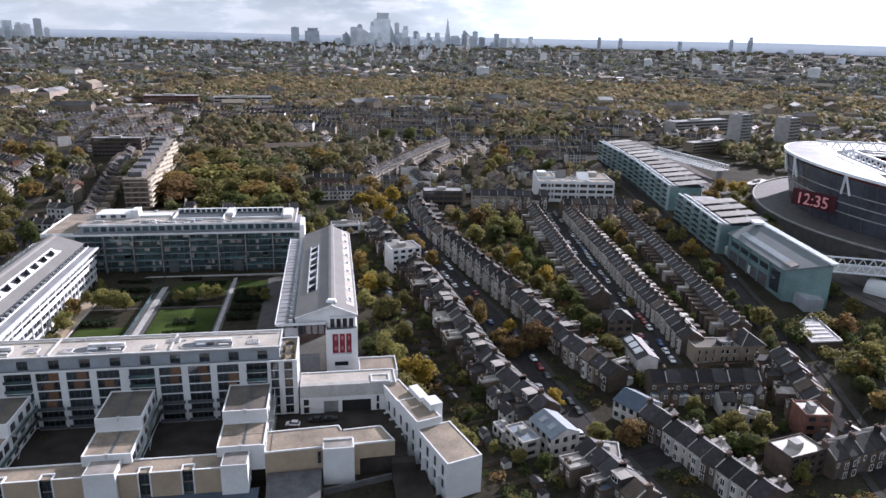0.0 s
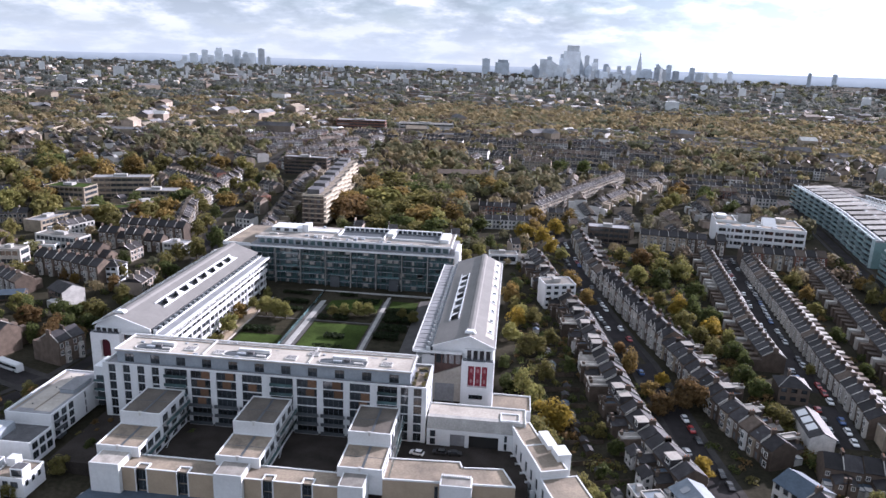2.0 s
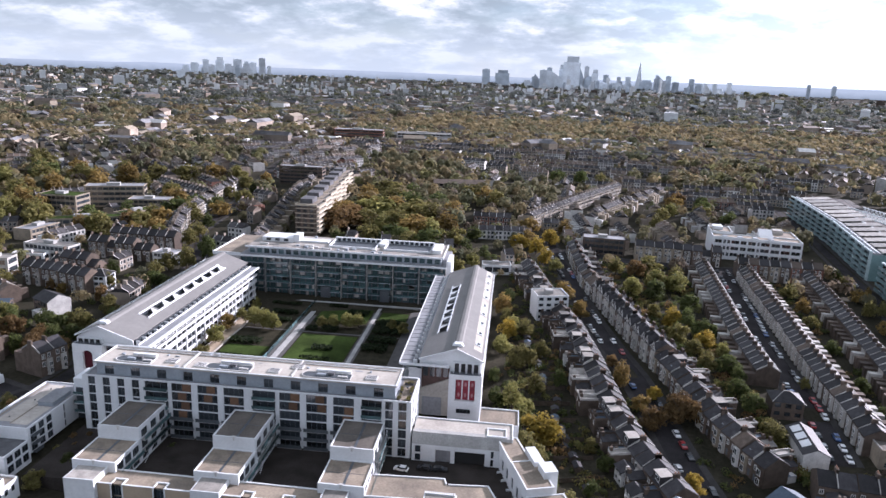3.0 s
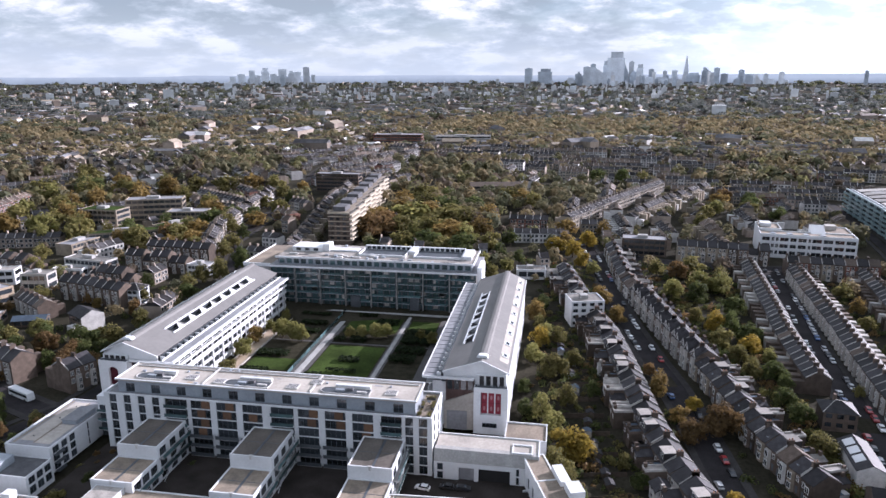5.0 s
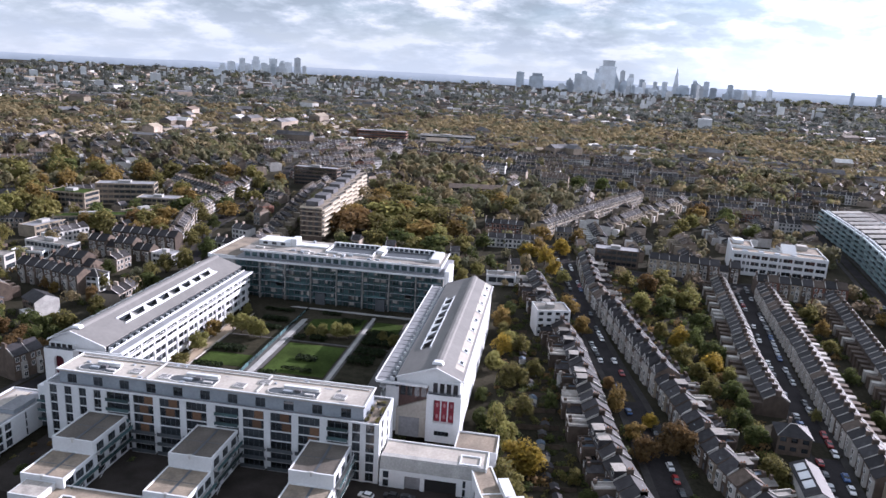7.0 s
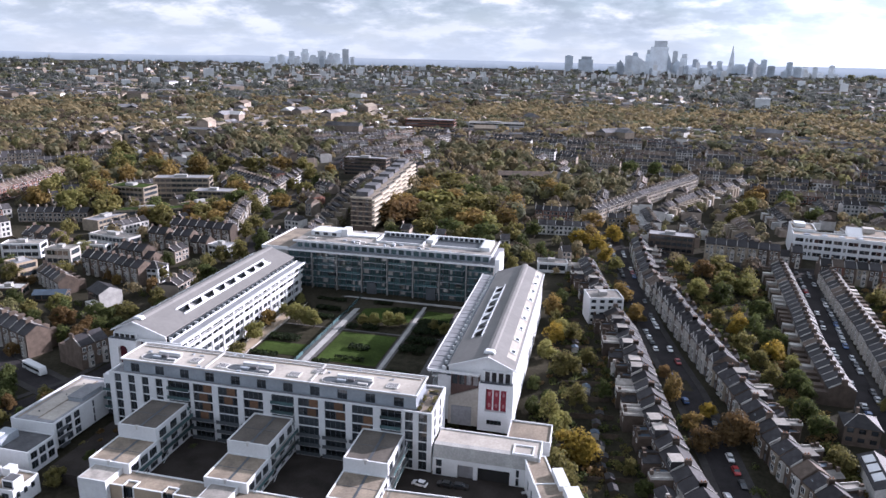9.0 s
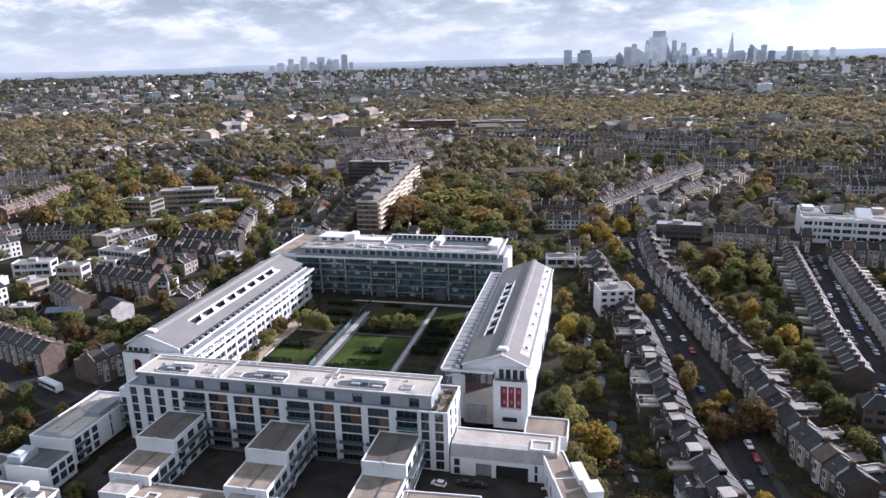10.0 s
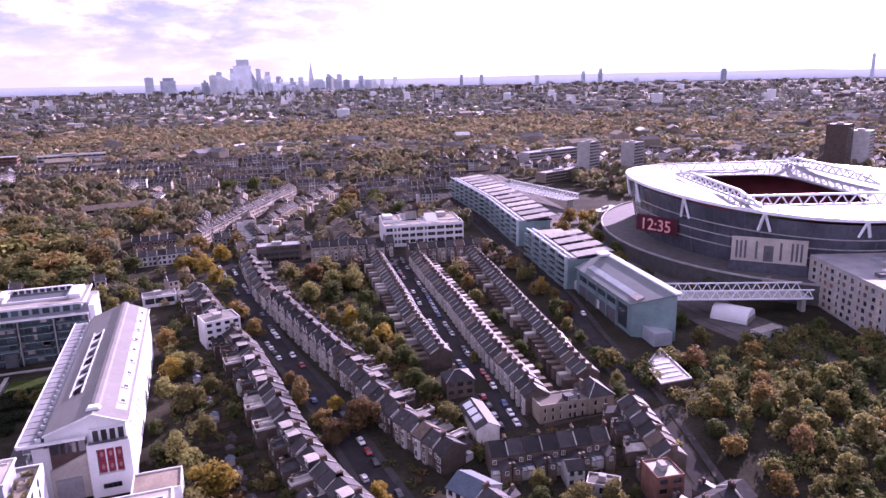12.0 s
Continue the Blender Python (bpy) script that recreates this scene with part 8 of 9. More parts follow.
part("flat_roof", Mesh().box(-7.2, 7.2, -2.7, 2.7, 3.2, 3.4), M_LEAD, ten2)


# ---- trees ----
def crown_mesh(name, seed, height, radius, material, leaves, tall, size=1.0):
    """A crown of many leaf clumps on several lobes, uneven and with gaps."""
    rnd = random.Random(seed)
    lobes = []
    for i in range(26):
        a, rr = rnd.uniform(0, 6.28), radius * rnd.uniform(0.1, 0.82)
        zc = height * rnd.uniform(0.24, 0.86 - 0.2 * rr / radius)
        lobes.append((rr * math.cos(a), rr * math.sin(a), zc, radius * rnd.uniform(0.2, 0.42) * (1.05 - 0.45 * (zc / height - 0.3))))
    lobes.append((0, 0, height * 0.8, radius * 0.42))
    v, f = [], []
    for _ in range(leaves):
        lx, ly, lz, lr = rnd.choice(lobes)
        th, u = rnd.uniform(0, 6.28), rnd.uniform(-0.75, 1)
        s = math.sqrt(max(0, 1 - u * u))
        q = lr * rnd.uniform(0.55, 1.2)
        nx, ny, nz = s * math.cos(th), s * math.sin(th), u
        p = Vector((lx + nx * q, ly + ny * q, lz + nz * q * tall))
        a = Vector((rnd.gauss(0, 1), rnd.gauss(0, 1), rnd.gauss(0, 1)))
        nn = (Vector((nx, ny, nz)) + a * 0.45).normalized()
        t1 = nn.orthogonal().normalized()
        t1.rotate(Matrix.Rotation(rnd.uniform(0, 6.28), 3, nn))
        t2 = nn.cross(t1)
        z = rnd.uniform(0.28, 0.62) * (radius / 4.0) * size
        k = len(v)
        v += [tuple(p + t1 * z), tuple(p + t2 * z * 0.7), tuple(p - t1 * z * 0.9 + nn * 0.1), tuple(p - t2 * z * 0.75)]
        f.append((k, k + 1, k + 2, k + 3))
    me = bpy.data.meshes.new(name)
    me.from_pydata(v, [], f)
    me.materials.append(material)
    return me


def trunk_mesh(seed, height, radius):
    rnd = random.Random(seed)
    m = Mesh()
    m.ring(0, 0, -1.0, height * 0.42, 0.34, 0.2, 7)
    for i in range(5):
        a = rnd.uniform(0, 6.28)
        r = radius * rnd.uniform(0.4, 0.7)
        m.beam((0, 0, height * rnd.uniform(0.26, 0.4)), (r * math.cos(a), r * math.sin(a), height * rnd.uniform(0.55, 0.8)), 0.18)
    m.beam((0, 0, height * 0.4), (0.2, 0.1, height * 0.85), 0.2)
    return m


TREES, TREE_AT = {}, []
WORD = {"bare": "haze-grey", "green": "dark green", "olive": "olive green", "amber": "amber and brown", "yellow": "bright yellow", "rust": "rust brown", "lime": "pale yellow-green"}


def tree(x, y, h, tone, seed, wide=1.0):
    """A broadleaved tree of height h; trees of one tone and shape share their meshes."""
    shape = seed % 3
    near = y < 375 and x < 145
    key = (tone, shape, near)
    m = pose(x, y, gz(x, y) + (0.1 if gz(x, y) == 0 else 0), 0, 0, (seed * 67) % 360) @ Matrix.Diagonal((h / 10 * wide, h / 10 * wide, h / 10, 1))
    if not seen(x, y):
        return None
    TREE_AT.append((x, y))
    take(x, y, h * 0.25 * (1.6 if wide > 1.4 else 1.0))
    if key in TREES:
        src = TREES[key]
        keep = src.scale.copy()
        src.scale = (1, 1, 1)
        ob = copy_thing(src, m)
        src.scale = keep
        return ob
    t = thing("tree", x, y, 0, "broadleaved tree with %s autumn foliage" % WORD[tone], "tree", group="trees")
    t.matrix_basis = m
    rad = (4.5, 3.7, 5.0)[shape]
    part("trunk", trunk_mesh(shape, 10, rad), M_BARK, t)
    part("crown", crown_mesh("crown", 11 + shape, 10, rad, LEAF[tone], 2700 if near else 1100, (1.0, 1.35, 0.85)[shape], 0.72 if near else 1.0), None, t)
    TREES[key] = t
    return t


rnd = random.Random(21)
def plant(*spots):
    """Trees of one spot each: x, y, height and tone."""
    for x, y, h, tone in spots:
        tree(x, y, h * (1.22 if x < -180 else 1.0), tone, rnd.randrange(1000), rnd.uniform(0.95, 1.25) * (1.5 if -140 < x < -50 and y > 425 else 1.2 if y > 400 else 1.0))


# beside the estate and in the gardens of the bay street
plant((-5, 222, 11, "lime"), (1, 212, 12, "yellow"), (-9, 232, 11, "lime"), (-1, 243, 9, "olive"), (-4, 202, 10, "olive"), (0, 192, 10, "olive"), (2, 184, 9, "green"), (7, 176, 8, "olive"), (10, 170, 8, "lime"), (-6, 262, 10, "olive"), (2, 270, 9, "olive"), (-12, 290, 10, "yellow"))
plant((-10, 300, 8, "lime"), (-14, 275, 8, "lime"), (-4, 294, 9, "olive"), (-15, 322, 11, "amber"), (8, 250, 7, "green"), (-16, 250, 6, "green"), (-15, 236, 6, "green"), (-13, 310, 8, "olive"), (-12, 338, 8, "green"))
# street trees of the bay street
plant((16, 349, 10, "amber"), (22, 323, 10, "amber"), (31, 253, 11, "amber"), (48, 231, 12, "rust"), (38, 226, 9, "rust"), (42, 245, 6, "yellow"), (36, 238, 6, "amber"), (44, 192, 7, "yellow"), (50, 170, 7, "lime"), (60, 168, 9, "rust"), (30, 268, 6, "rust"), (8, 410, 11, "yellow"))
plant((3, 430, 12, "yellow"), (12, 452, 12, "yellow"), (-2, 452, 11, "amber"), (14, 395, 9, "lime"), (0, 478, 13, "amber"), (24, 478, 13, "amber"), (-8, 440, 10, "yellow"))
# between the terraces
plant((62, 356, 12, "green"), (57, 328, 9, "olive"), (62, 302, 9, "olive"), (63, 320, 11, "yellow"), (51, 362, 11, "lime"), (73, 298, 8.5, "yellow"), (77, 286, 8, "lime"), (66, 287, 8, "olive"), (67, 272, 9, "olive"), (74, 270, 9, "green"), (70, 320, 11, "green"), (76, 340, 11, "green"))
plant((66, 375, 12, "lime"), (58, 395, 11, "rust"), (48, 398, 11, "olive"), (76, 372, 12, "lime"), (80, 390, 10, "olive"), (68, 405, 11, "olive"), (75, 310, 9, "green"), (76, 262, 8, "green"), (72, 250, 8, "green"), (75, 240, 8, "green"), (76, 226, 7, "olive"), (100, 262, 5, "olive"))
plant((76, 222, 8, "olive"), (129, 330, 7, "olive"), (132, 350, 9, "amber"), (134, 372, 9, "olive"), (126, 300, 7, "green"), (120, 262, 7, "green"), (117, 240, 6, "green"), (88, 182, 7, "lime"), (95, 172, 7, "olive"), (84, 174, 7, "green"), (103, 168, 8, "olive"), (92, 158, 8, "green"))
plant((100, 146, 7, "lime"), (134, 212, 8, "green"), (146, 236, 9, "olive"), (139, 222, 7, "olive"), (128, 178, 8, "lime"), (131, 186, 7, "olive"), (160, 326, 8, "amber"), (163, 350, 9, "olive"), (157, 300, 8, "green"))
# railway bank
plant((165, 198, 9.5, "olive"), (174, 190, 10.2, "amber"), (184, 188, 9.5, "olive"), (192, 176, 9.5, "olive"), (176, 170, 8.8, "olive"), (186, 162, 9.5, "olive"), (198, 160, 10.2, "amber"), (205, 180, 9.5, "green"), (212, 165, 9.5, "olive"), (160, 182, 8.2, "olive"), (156, 192, 6.8, "amber"), (146, 152, 8.2, "amber"))
plant((150, 160, 6.1, "olive"), (154, 148, 7.5, "olive"), (166, 150, 8.8, "olive"), (178, 148, 8.8, "green"), (198, 196, 7.5, "olive"), (186, 202, 6.8, "amber"), (172, 206, 6.1, "olive"), (178, 214, 5.4, "olive"), (186, 222, 5.4, "lime"), (194, 212, 5.4, "amber"), (216, 196, 8.2, "olive"), (226, 186, 8.8, "green"))
plant((226, 170, 9.5, "olive"), (236, 205, 6.8, "rust"), (240, 190, 8.2, "olive"), (210, 145, 10.2, "olive"), (190, 138, 8.8, "olive"), (212, 232, 3.4, "lime"), (222, 226, 3.4, "amber"), (252, 455, 12, "amber"), (243, 448, 9, "amber"), (232, 300, 6, "rust"), (262, 440, 10, "olive"))
# courtyard
plant((-117, 282, 9, "lime"), (-112, 280, 8.5, "lime"), (-122, 284, 9, "lime"), (-82, 289, 7.5, "lime"), (-77, 290, 7, "lime"), (-88, 288, 6.5, "lime"), (-93, 288, 5.5, "olive"), (-131, 276, 8, "amber"), (-130, 262, 8, "lime"), (-130, 290, 6, "lime"), (-62, 289, 6, "olive"), (-57, 287, 5.5, "olive"))
plant((-128.5, 245, 6, "olive"), (-129, 305, 5.5, "lime"), (-109, 184, 5, "green"), (-72, 182, 4, "olive"), (-98, 186, 4, "green"), (-14, 178, 4.5, "yellow"), (-17.5, 175.5, 5, "lime"), (-15, 181, 3.5, "green"), (-41, 203, 3, "olive"), (220, 320, 9, "green"), (214, 336, 9, "green"), (224, 350, 10, "olive"))
plant((218, 370, 10, "green"), (228, 386, 9, "rust"), (236, 372, 9, "green"), (240, 400, 10, "olive"), (226, 410, 9, "green"), (232, 430, 10, "amber"), (246, 424, 10, "olive"), (208, 310, 8, "green"), (204, 296, 8, "olive"), (198, 262, 8, "green"), (194, 244, 8, "olive"), (206, 232, 8, "olive"))
plant((200, 222, 9, "amber"), (246, 300, 8, "green"), (240, 284, 7, "green"), (252, 214, 9, "olive"), (244, 232, 8, "green"))
# near the garages
plant((-128, 140, 8, "yellow"), (-94, 142, 6, "lime"), (-80, 144, 8, "lime"), (-137, 162, 6, "olive"), (-112, 141, 5, "olive"), (-36, 139, 5, "lime"), (-22, 143, 5, "olive"), (-143, 150, 5, "olive"), (-134, 172, 5, "green"), (-60, 141, 5, "green"), (-8, 141, 6, "olive"))
# behind the south block
plant((-131, 455, 17, "rust"), (-125, 468, 17, "rust"), (-135, 486, 15, "amber"), (-112, 470, 14, "olive"), (-100, 460, 14, "lime"), (-90, 468, 16, "olive"), (-77, 455, 16, "amber"), (-66, 450, 15, "lime"), (-58, 468, 15, "amber"), (-64, 430, 13, "green"), (-76, 424, 12, "olive"), (-88, 436, 13, "green"))
plant((-104, 438, 11, "olive"), (-110, 500, 17, "lime"), (-98, 510, 16, "amber"), (-84, 500, 17, "olive"), (-70, 496, 16, "olive"), (-56, 506, 16, "amber"), (-122, 520, 16, "amber"), (-108, 540, 17, "olive"), (-90, 535, 15, "green"), (-129, 555, 15, "amber"), (-72, 540, 14, "green"), (-118, 580, 16, "olive"))
plant((-96, 575, 14, "green"), (-60, 415, 10, "green"), (-48, 400, 10, "lime"), (-40, 420, 11, "green"), (-48, 440, 12, "olive"), (-36, 450, 12, "green"), (-28, 410, 10, "green"), (-96, 412, 9, "olive"), (-115, 410, 9, "green"), (-122, 425, 9, "green"), (-40, 380, 9, "olive"), (-34, 395, 9, "lime"))
plant((-64, 385, 10, "lime"), (-80, 392, 8, "green"), (-52, 372, 9, "lime"), (-26, 560, 15, "olive"), (-36, 575, 15, "amber"), (-46, 590, 14, "olive"), (30, 705, 15, "green"), (54, 705, 15, "green"), (70, 690, 15, "olive"), (100, 540, 12, "olive"), (96, 560, 13, "green"), (110, 560, 12, "lime"))
plant((92, 520, 11, "olive"), (118, 590, 13, "amber"), (126, 610, 13, "rust"), (133, 560, 12, "olive"), (140, 580, 12, "green"), (144, 600, 12, "green"), (163, 312, 8, "amber"), (166, 332, 8, "yellow"), (170, 352, 9, "olive"), (161, 296, 7, "rust"), (174, 376, 8, "amber"), (150, 540, 12, "green"))
plant((70, 540, 9, "olive"), (60, 556, 9, "lime"))
# left of the estate
plant((-340, 412, 14, "lime"), (-346, 430, 13, "olive"), (-330, 396, 12, "lime"), (-352, 448, 14, "amber"), (-290, 430, 10, "green"), (-300, 420, 10, "olive"), (-276, 452, 10, "green"), (-246, 415, 12, "olive"), (-230, 405, 11, "amber"), (-224, 396, 10, "olive"), (-240, 395, 10, "amber"), (-256, 392, 11, "olive"))
plant((-352, 540, 15, "amber"), (-370, 545, 16, "olive"), (-340, 520, 14, "amber"), (-310, 535, 14, "olive"), (-400, 540, 16, "olive"), (-415, 560, 15, "green"), (-300, 590, 14, "olive"), (-280, 600, 14, "amber"), (-262, 610, 13, "olive"), (-420, 520, 14, "lime"), (-440, 540, 15, "olive"), (-385, 440, 13, "olive"))
plant((-395, 460, 13, "lime"), (-376, 420, 12, "amber"), (-400, 400, 12, "olive"), (-205, 395, 9, "olive"), (-182, 372, 10, "green"), (-290, 340, 9, "olive"), (-282, 300, 8, "green"), (-262, 245, 7, "olive"), (-250, 225, 7, "rust"), (-280, 225, 7, "olive"), (-308, 405, 14, "olive"), (-318, 418, 14, "olive"))
plant((-324, 430, 13, "amber"), (-366, 465, 16, "olive"), (-372, 482, 15, "amber"), (-364, 500, 15, "amber"), (-386, 566, 16, "amber"), (-352, 581, 16, "olive"), (-336, 560, 16, "amber"), (-320, 575, 15, "olive"), (-453, 613, 17, "olive"), (-440, 590, 15, "olive"), (-249, 435, 12, "olive"), (-239, 428, 12, "amber"))
plant((-267, 404, 12, "olive"), (-278, 400, 11, "amber"), (-255, 418, 11, "rust"), (-186, 352, 11, "olive"), (-193, 346, 9, "olive"), (-232, 452, 13, "olive"), (-244, 460, 12, "green"), (-268, 500, 14, "olive"), (-258, 486, 13, "amber"), (-240, 478, 11, "green"), (-215, 330, 8, "green"), (-205, 310, 8, "olive"))
plant((-210, 250, 8, "rust"), (-214, 256, 9, "green"), (-222, 262, 8, "lime"), (-228, 252, 8, "olive"), (-220, 246, 7, "green"), (-238, 246, 8, "olive"), (-204, 262, 7, "green"), (-197, 250, 6, "rust"), (-272, 290, 8, "olive"), (-252, 300, 8, "olive"), (-192, 238, 7, "rust"), (-300, 360, 10, "olive"))
plant((-196, 256, 8, "green"), (-189, 263, 8, "olive"), (-184, 250, 7, "green"), (-182, 240, 6, "rust"), (-190, 246, 7, "green"), (-180, 272, 8, "green"), (-188, 282, 8, "olive"), (-176, 290, 7, "green"), (-259, 288, 4.5, "rust"), (-255, 292, 4.5, "rust"), (-263, 286, 4.5, "rust"), (-200, 296, 7, "rust"))
plant((-231, 305, 5, "rust"), (-222, 300, 5, "amber"), (-186, 318, 8, "green"), (-192, 330, 9, "olive"), (-140, 184, 3.2, "rust"), (-137, 180, 3.0, "rust"), (-141, 178, 2.6, "olive"), (-136, 186, 3.0, "rust"), (-208, 222, 5, "rust"), (-198, 236, 7, "green"), (-180, 300, 8, "olive"), (-244, 262, 8, "green"))
plant((88, 160, 7, "green"), (94, 165, 7, "olive"), (97, 158, 6, "lime"), (83, 166, 6, "green"), (90, 170, 6, "olive"), (110, 168, 5, "green"), (30, 158, 6, "green"), (24, 163, 5, "olive"), (18, 168, 5, "lime"), (14, 186, 6, "green"), (20, 200, 6, "green"), (16, 210, 6, "olive"))
plant((236, 464, 7, "amber"), (263, 456, 9, "yellow"), (274, 460, 8, "yellow"))
plant((-177, 188, 6, "rust"), (-184, 196, 7, "green"), (-170, 196, 6, "olive"), (-192, 204, 6, "green"), (-199, 198, 7, "rust"), (-206, 206, 6, "olive"), (-176, 172, 6, "green"), (-186, 184, 7, "rust"))
plant((-312, 350, 9, "green"), (-180, 190, 6, "green"), (-172, 178, 7, "olive"), (-166, 182, 6, "green"), (-164, 190, 7, "rust"))

# along the road past the stepped flats
plant((-207, 412, 9, "olive"), (-212, 436, 9, "green"), (-228, 452, 8, "olive"), (-218, 470, 10, "amber"), (-229, 490, 9, "green"), (-217, 512, 10, "olive"), (-236, 530, 9, "olive"), (-224, 548, 10, "green"), (-240, 575, 10, "olive"), (-232, 598, 10, "amber"), (-174, 330, 8, "olive"), (-189, 384, 9, "green"))
plant((148, 262, 7, "green"), (151, 278, 7, "olive"), (153, 290, 7, "green"), (163, 316, 8, "olive"), (168, 372, 8, "amber"), (171, 392, 9, "olive"), (146, 246, 6, "green"), (172, 408, 8, "green"))

# the wooded railway bank
for gx in range(150, 300, 11):
    for gy in range(140, 236, 11):
        x, y = gx + rnd.uniform(-4, 4), gy + rnd.uniform(-4, 4)
        clear = math.hypot(x - 156, y - 222) > 17 and x > 154 + (y - 236) * 0.28 and math.hypot(x - 224, y - 240) > 12 and (x - 294) * 0.94 + (y - 231) * -0.32 < -34
        if clear and seen(x, y + 12) and (y < 214 or x < 182) and rnd.random() < 0.8 and all(math.hypot(x - a, y - b) > 6.5 for a, b in TREE_AT):
            tree(x, y, rnd.uniform(5.5, 10), rnd.choice(("olive", "amber", "rust", "green", "amber", "lime", "green")), rnd.randrange(1000), rnd.uniform(0.9, 1.2))


# ---- parked cars ----
CARS = {}


def car(m, k):
    if k in CARS:
        return copy_thing(CARS[k], m)
    names = ("white", "silver", "black", "blue", "red")
    t = thing("car", 0, 0, 0, "parked %s hatchback at the kerb" % names[k], "car", group="parked cars")
    part("body", Mesh().extrude_y([(-2.05, 0.35), (2.05, 0.35), (2.1, 0.75), (1.1, 0.98), (-1.9, 1.0), (-2.1, 0.8)], -0.86, 0.86), CAR_PAINT[k], t)
    cab = part("cabin", Mesh().extrude_y([(-1.85, 0.99), (1.05, 0.97), (0.35, 1.42), (-1.45, 1.45)], -0.76, 0.76), M_GLASS, t)
    part("roof", Mesh().box(-1.45, 0.35, -0.72, 0.72, 1.43, 1.49), CAR_PAINT[k], cab)
    for x in (-1.3, 1.3):
        for y in (-0.8, 0.8):
            w = Mesh()
            n = 10
            w.v = [(x + 0.31 * math.cos(2 * math.pi * i / n), y + s, 0.31 + 0.31 * math.sin(2 * math.pi * i / n)) for s in (-0.1, 0.1) for i in range(n)]
            w.f = [tuple(range(n)), tuple(reversed(range(n, 2 * n)))] + [(i, (i + 1) % n, n + (i + 1) % n, n + i) for i in range(n)]
            part("wheel", w, M_TYRE, t)
    t.matrix_basis = m
    CARS[k] = t
    return t


for key, poly in ROADS.items():
    for sgn in (-1, 1):
        for x, y, dx, dy in along(poly, 6.1, 3.0):
            if rnd.random() < (0.55 if key == "middle_street" else 0.42 if key == "bay_street" else 0.03) and math.hypot(x, y - 60) < 430 and seen(x, y + 6):
                px, py = x + dy * 2.9 * sgn, y - dx * 2.9 * sgn
                car(pose(px, py, gz(x, y) + LIFT[key] + 0.01, 0, 0, math.degrees(math.atan2(dy, dx)) + (180 if sgn > 0 else 0)), rnd.choice((0, 0, 1, 1, 2, 2, 2, 3, 4)))
for x, y, k, a in ((-40, 182.5, 0, 170), (-33.5, 184, 2, 175), (-29, 184, 2, 5)):
    car(pose(x, y, 0.03, 0, 0, a), k)
van = thing("coach", -190.3, 213.6, gz(-190, 214) + 0.2, "white coach parked in the street", "coach", -21)
part("body", Mesh().extrude_y([(-6, 0.4), (6, 0.4), (6.1, 1.4), (5.7, 3.1), (-6, 3.1)], -1.25, 1.25), M_WHITE, van)
part("window_band", Mesh().box(-5.6, 5.5, -1.29, 1.29, 1.5, 2.5), M_GLASS, van)
for x in (-4, 4):
    part("wheel", Mesh().box(x - 0.5, x + 0.5, -1.28, -1.0, 0, 0.95), M_TYRE, van)
    part("wheel", Mesh().box(x - 0.5, x + 0.5, 1.0, 1.28, 0, 0.95), M_TYRE, van)


# ---- garden fences and shrubs behind the bay street ----
def garden_fences():
    pts = along([(48, 128), (40, 150), (33, 176), (27, 198), (22, 224), (18, 254), (11, 298), (1, 340)], 10.4)
    for i, (x, y, dx, dy) in enumerate(pts):
        if not seen(x - 8, y):
            continue
        L = min(16, 5 + max(0, x + 2) * 0.6)
        t = thing("garden_fence", x - dy * 8.5, y + dx * 8.5, gz(x, y), "brown wooden fence between back gardens", "fence", math.degrees(math.atan2(dy, dx)) + 90, "back garden fences")
        for k in range(int(L / 3.7)):
            part("fence_panel", FENCE, M_FENCE, t).location = (k * 3.7, 0, 0)


FENCE = Mesh().box(0.04, 3.64, -0.03, 0.03, -0.3, 1.6).box(-0.05, 0.05, -0.06, 0.06, -0.3, 1.75).data("fence_panel", M_FENCE)
garden_fences()


def garden_sheds():
    """Sheds and glass lean-tos in the back gardens of the bay street."""
    r = random.Random(19)
    for i, (x, y, dx, dy) in enumerate(along([(48, 128), (40, 150), (33, 176), (27, 198), (22, 224), (18, 254), (11, 298)], 5.4, 2.0)):
        if not seen(x - 16, y) or r.random() < 0.25:
            continue
        k = r.uniform(13, 17)
        px, py = x - dy * k, y + dx * k
        if px < 2 and y < 200:
            continue
        white = r.random() < 0.35
        t = thing("garden_shed", px, py, gz(px, py), "small pale painted garden shed" if white else "small dark timber garden shed", "shed", math.degrees(math.atan2(dy, dx)), "garden sheds")
        w = r.uniform(1.0, 1.8)
        part("wall", Mesh().extrude_x([(-1.2, -0.3), (1.2, -0.3), (1.2, 1.9), (0, 2.4), (-1.2, 1.9)], -w, w), M_WHITE_OLD if white else M_FENCE, t)
        part("roof", Mesh().extrude_x([(-1.4, 1.86), (0, 2.44), (1.4, 1.86), (1.4, 1.96), (0, 2.56), (-1.4, 1.96)], -w - 0.15, w + 0.15), r.choice((M_SLATE, M_SLATE, M_BLUE_ROOF)), t)


garden_sheds()


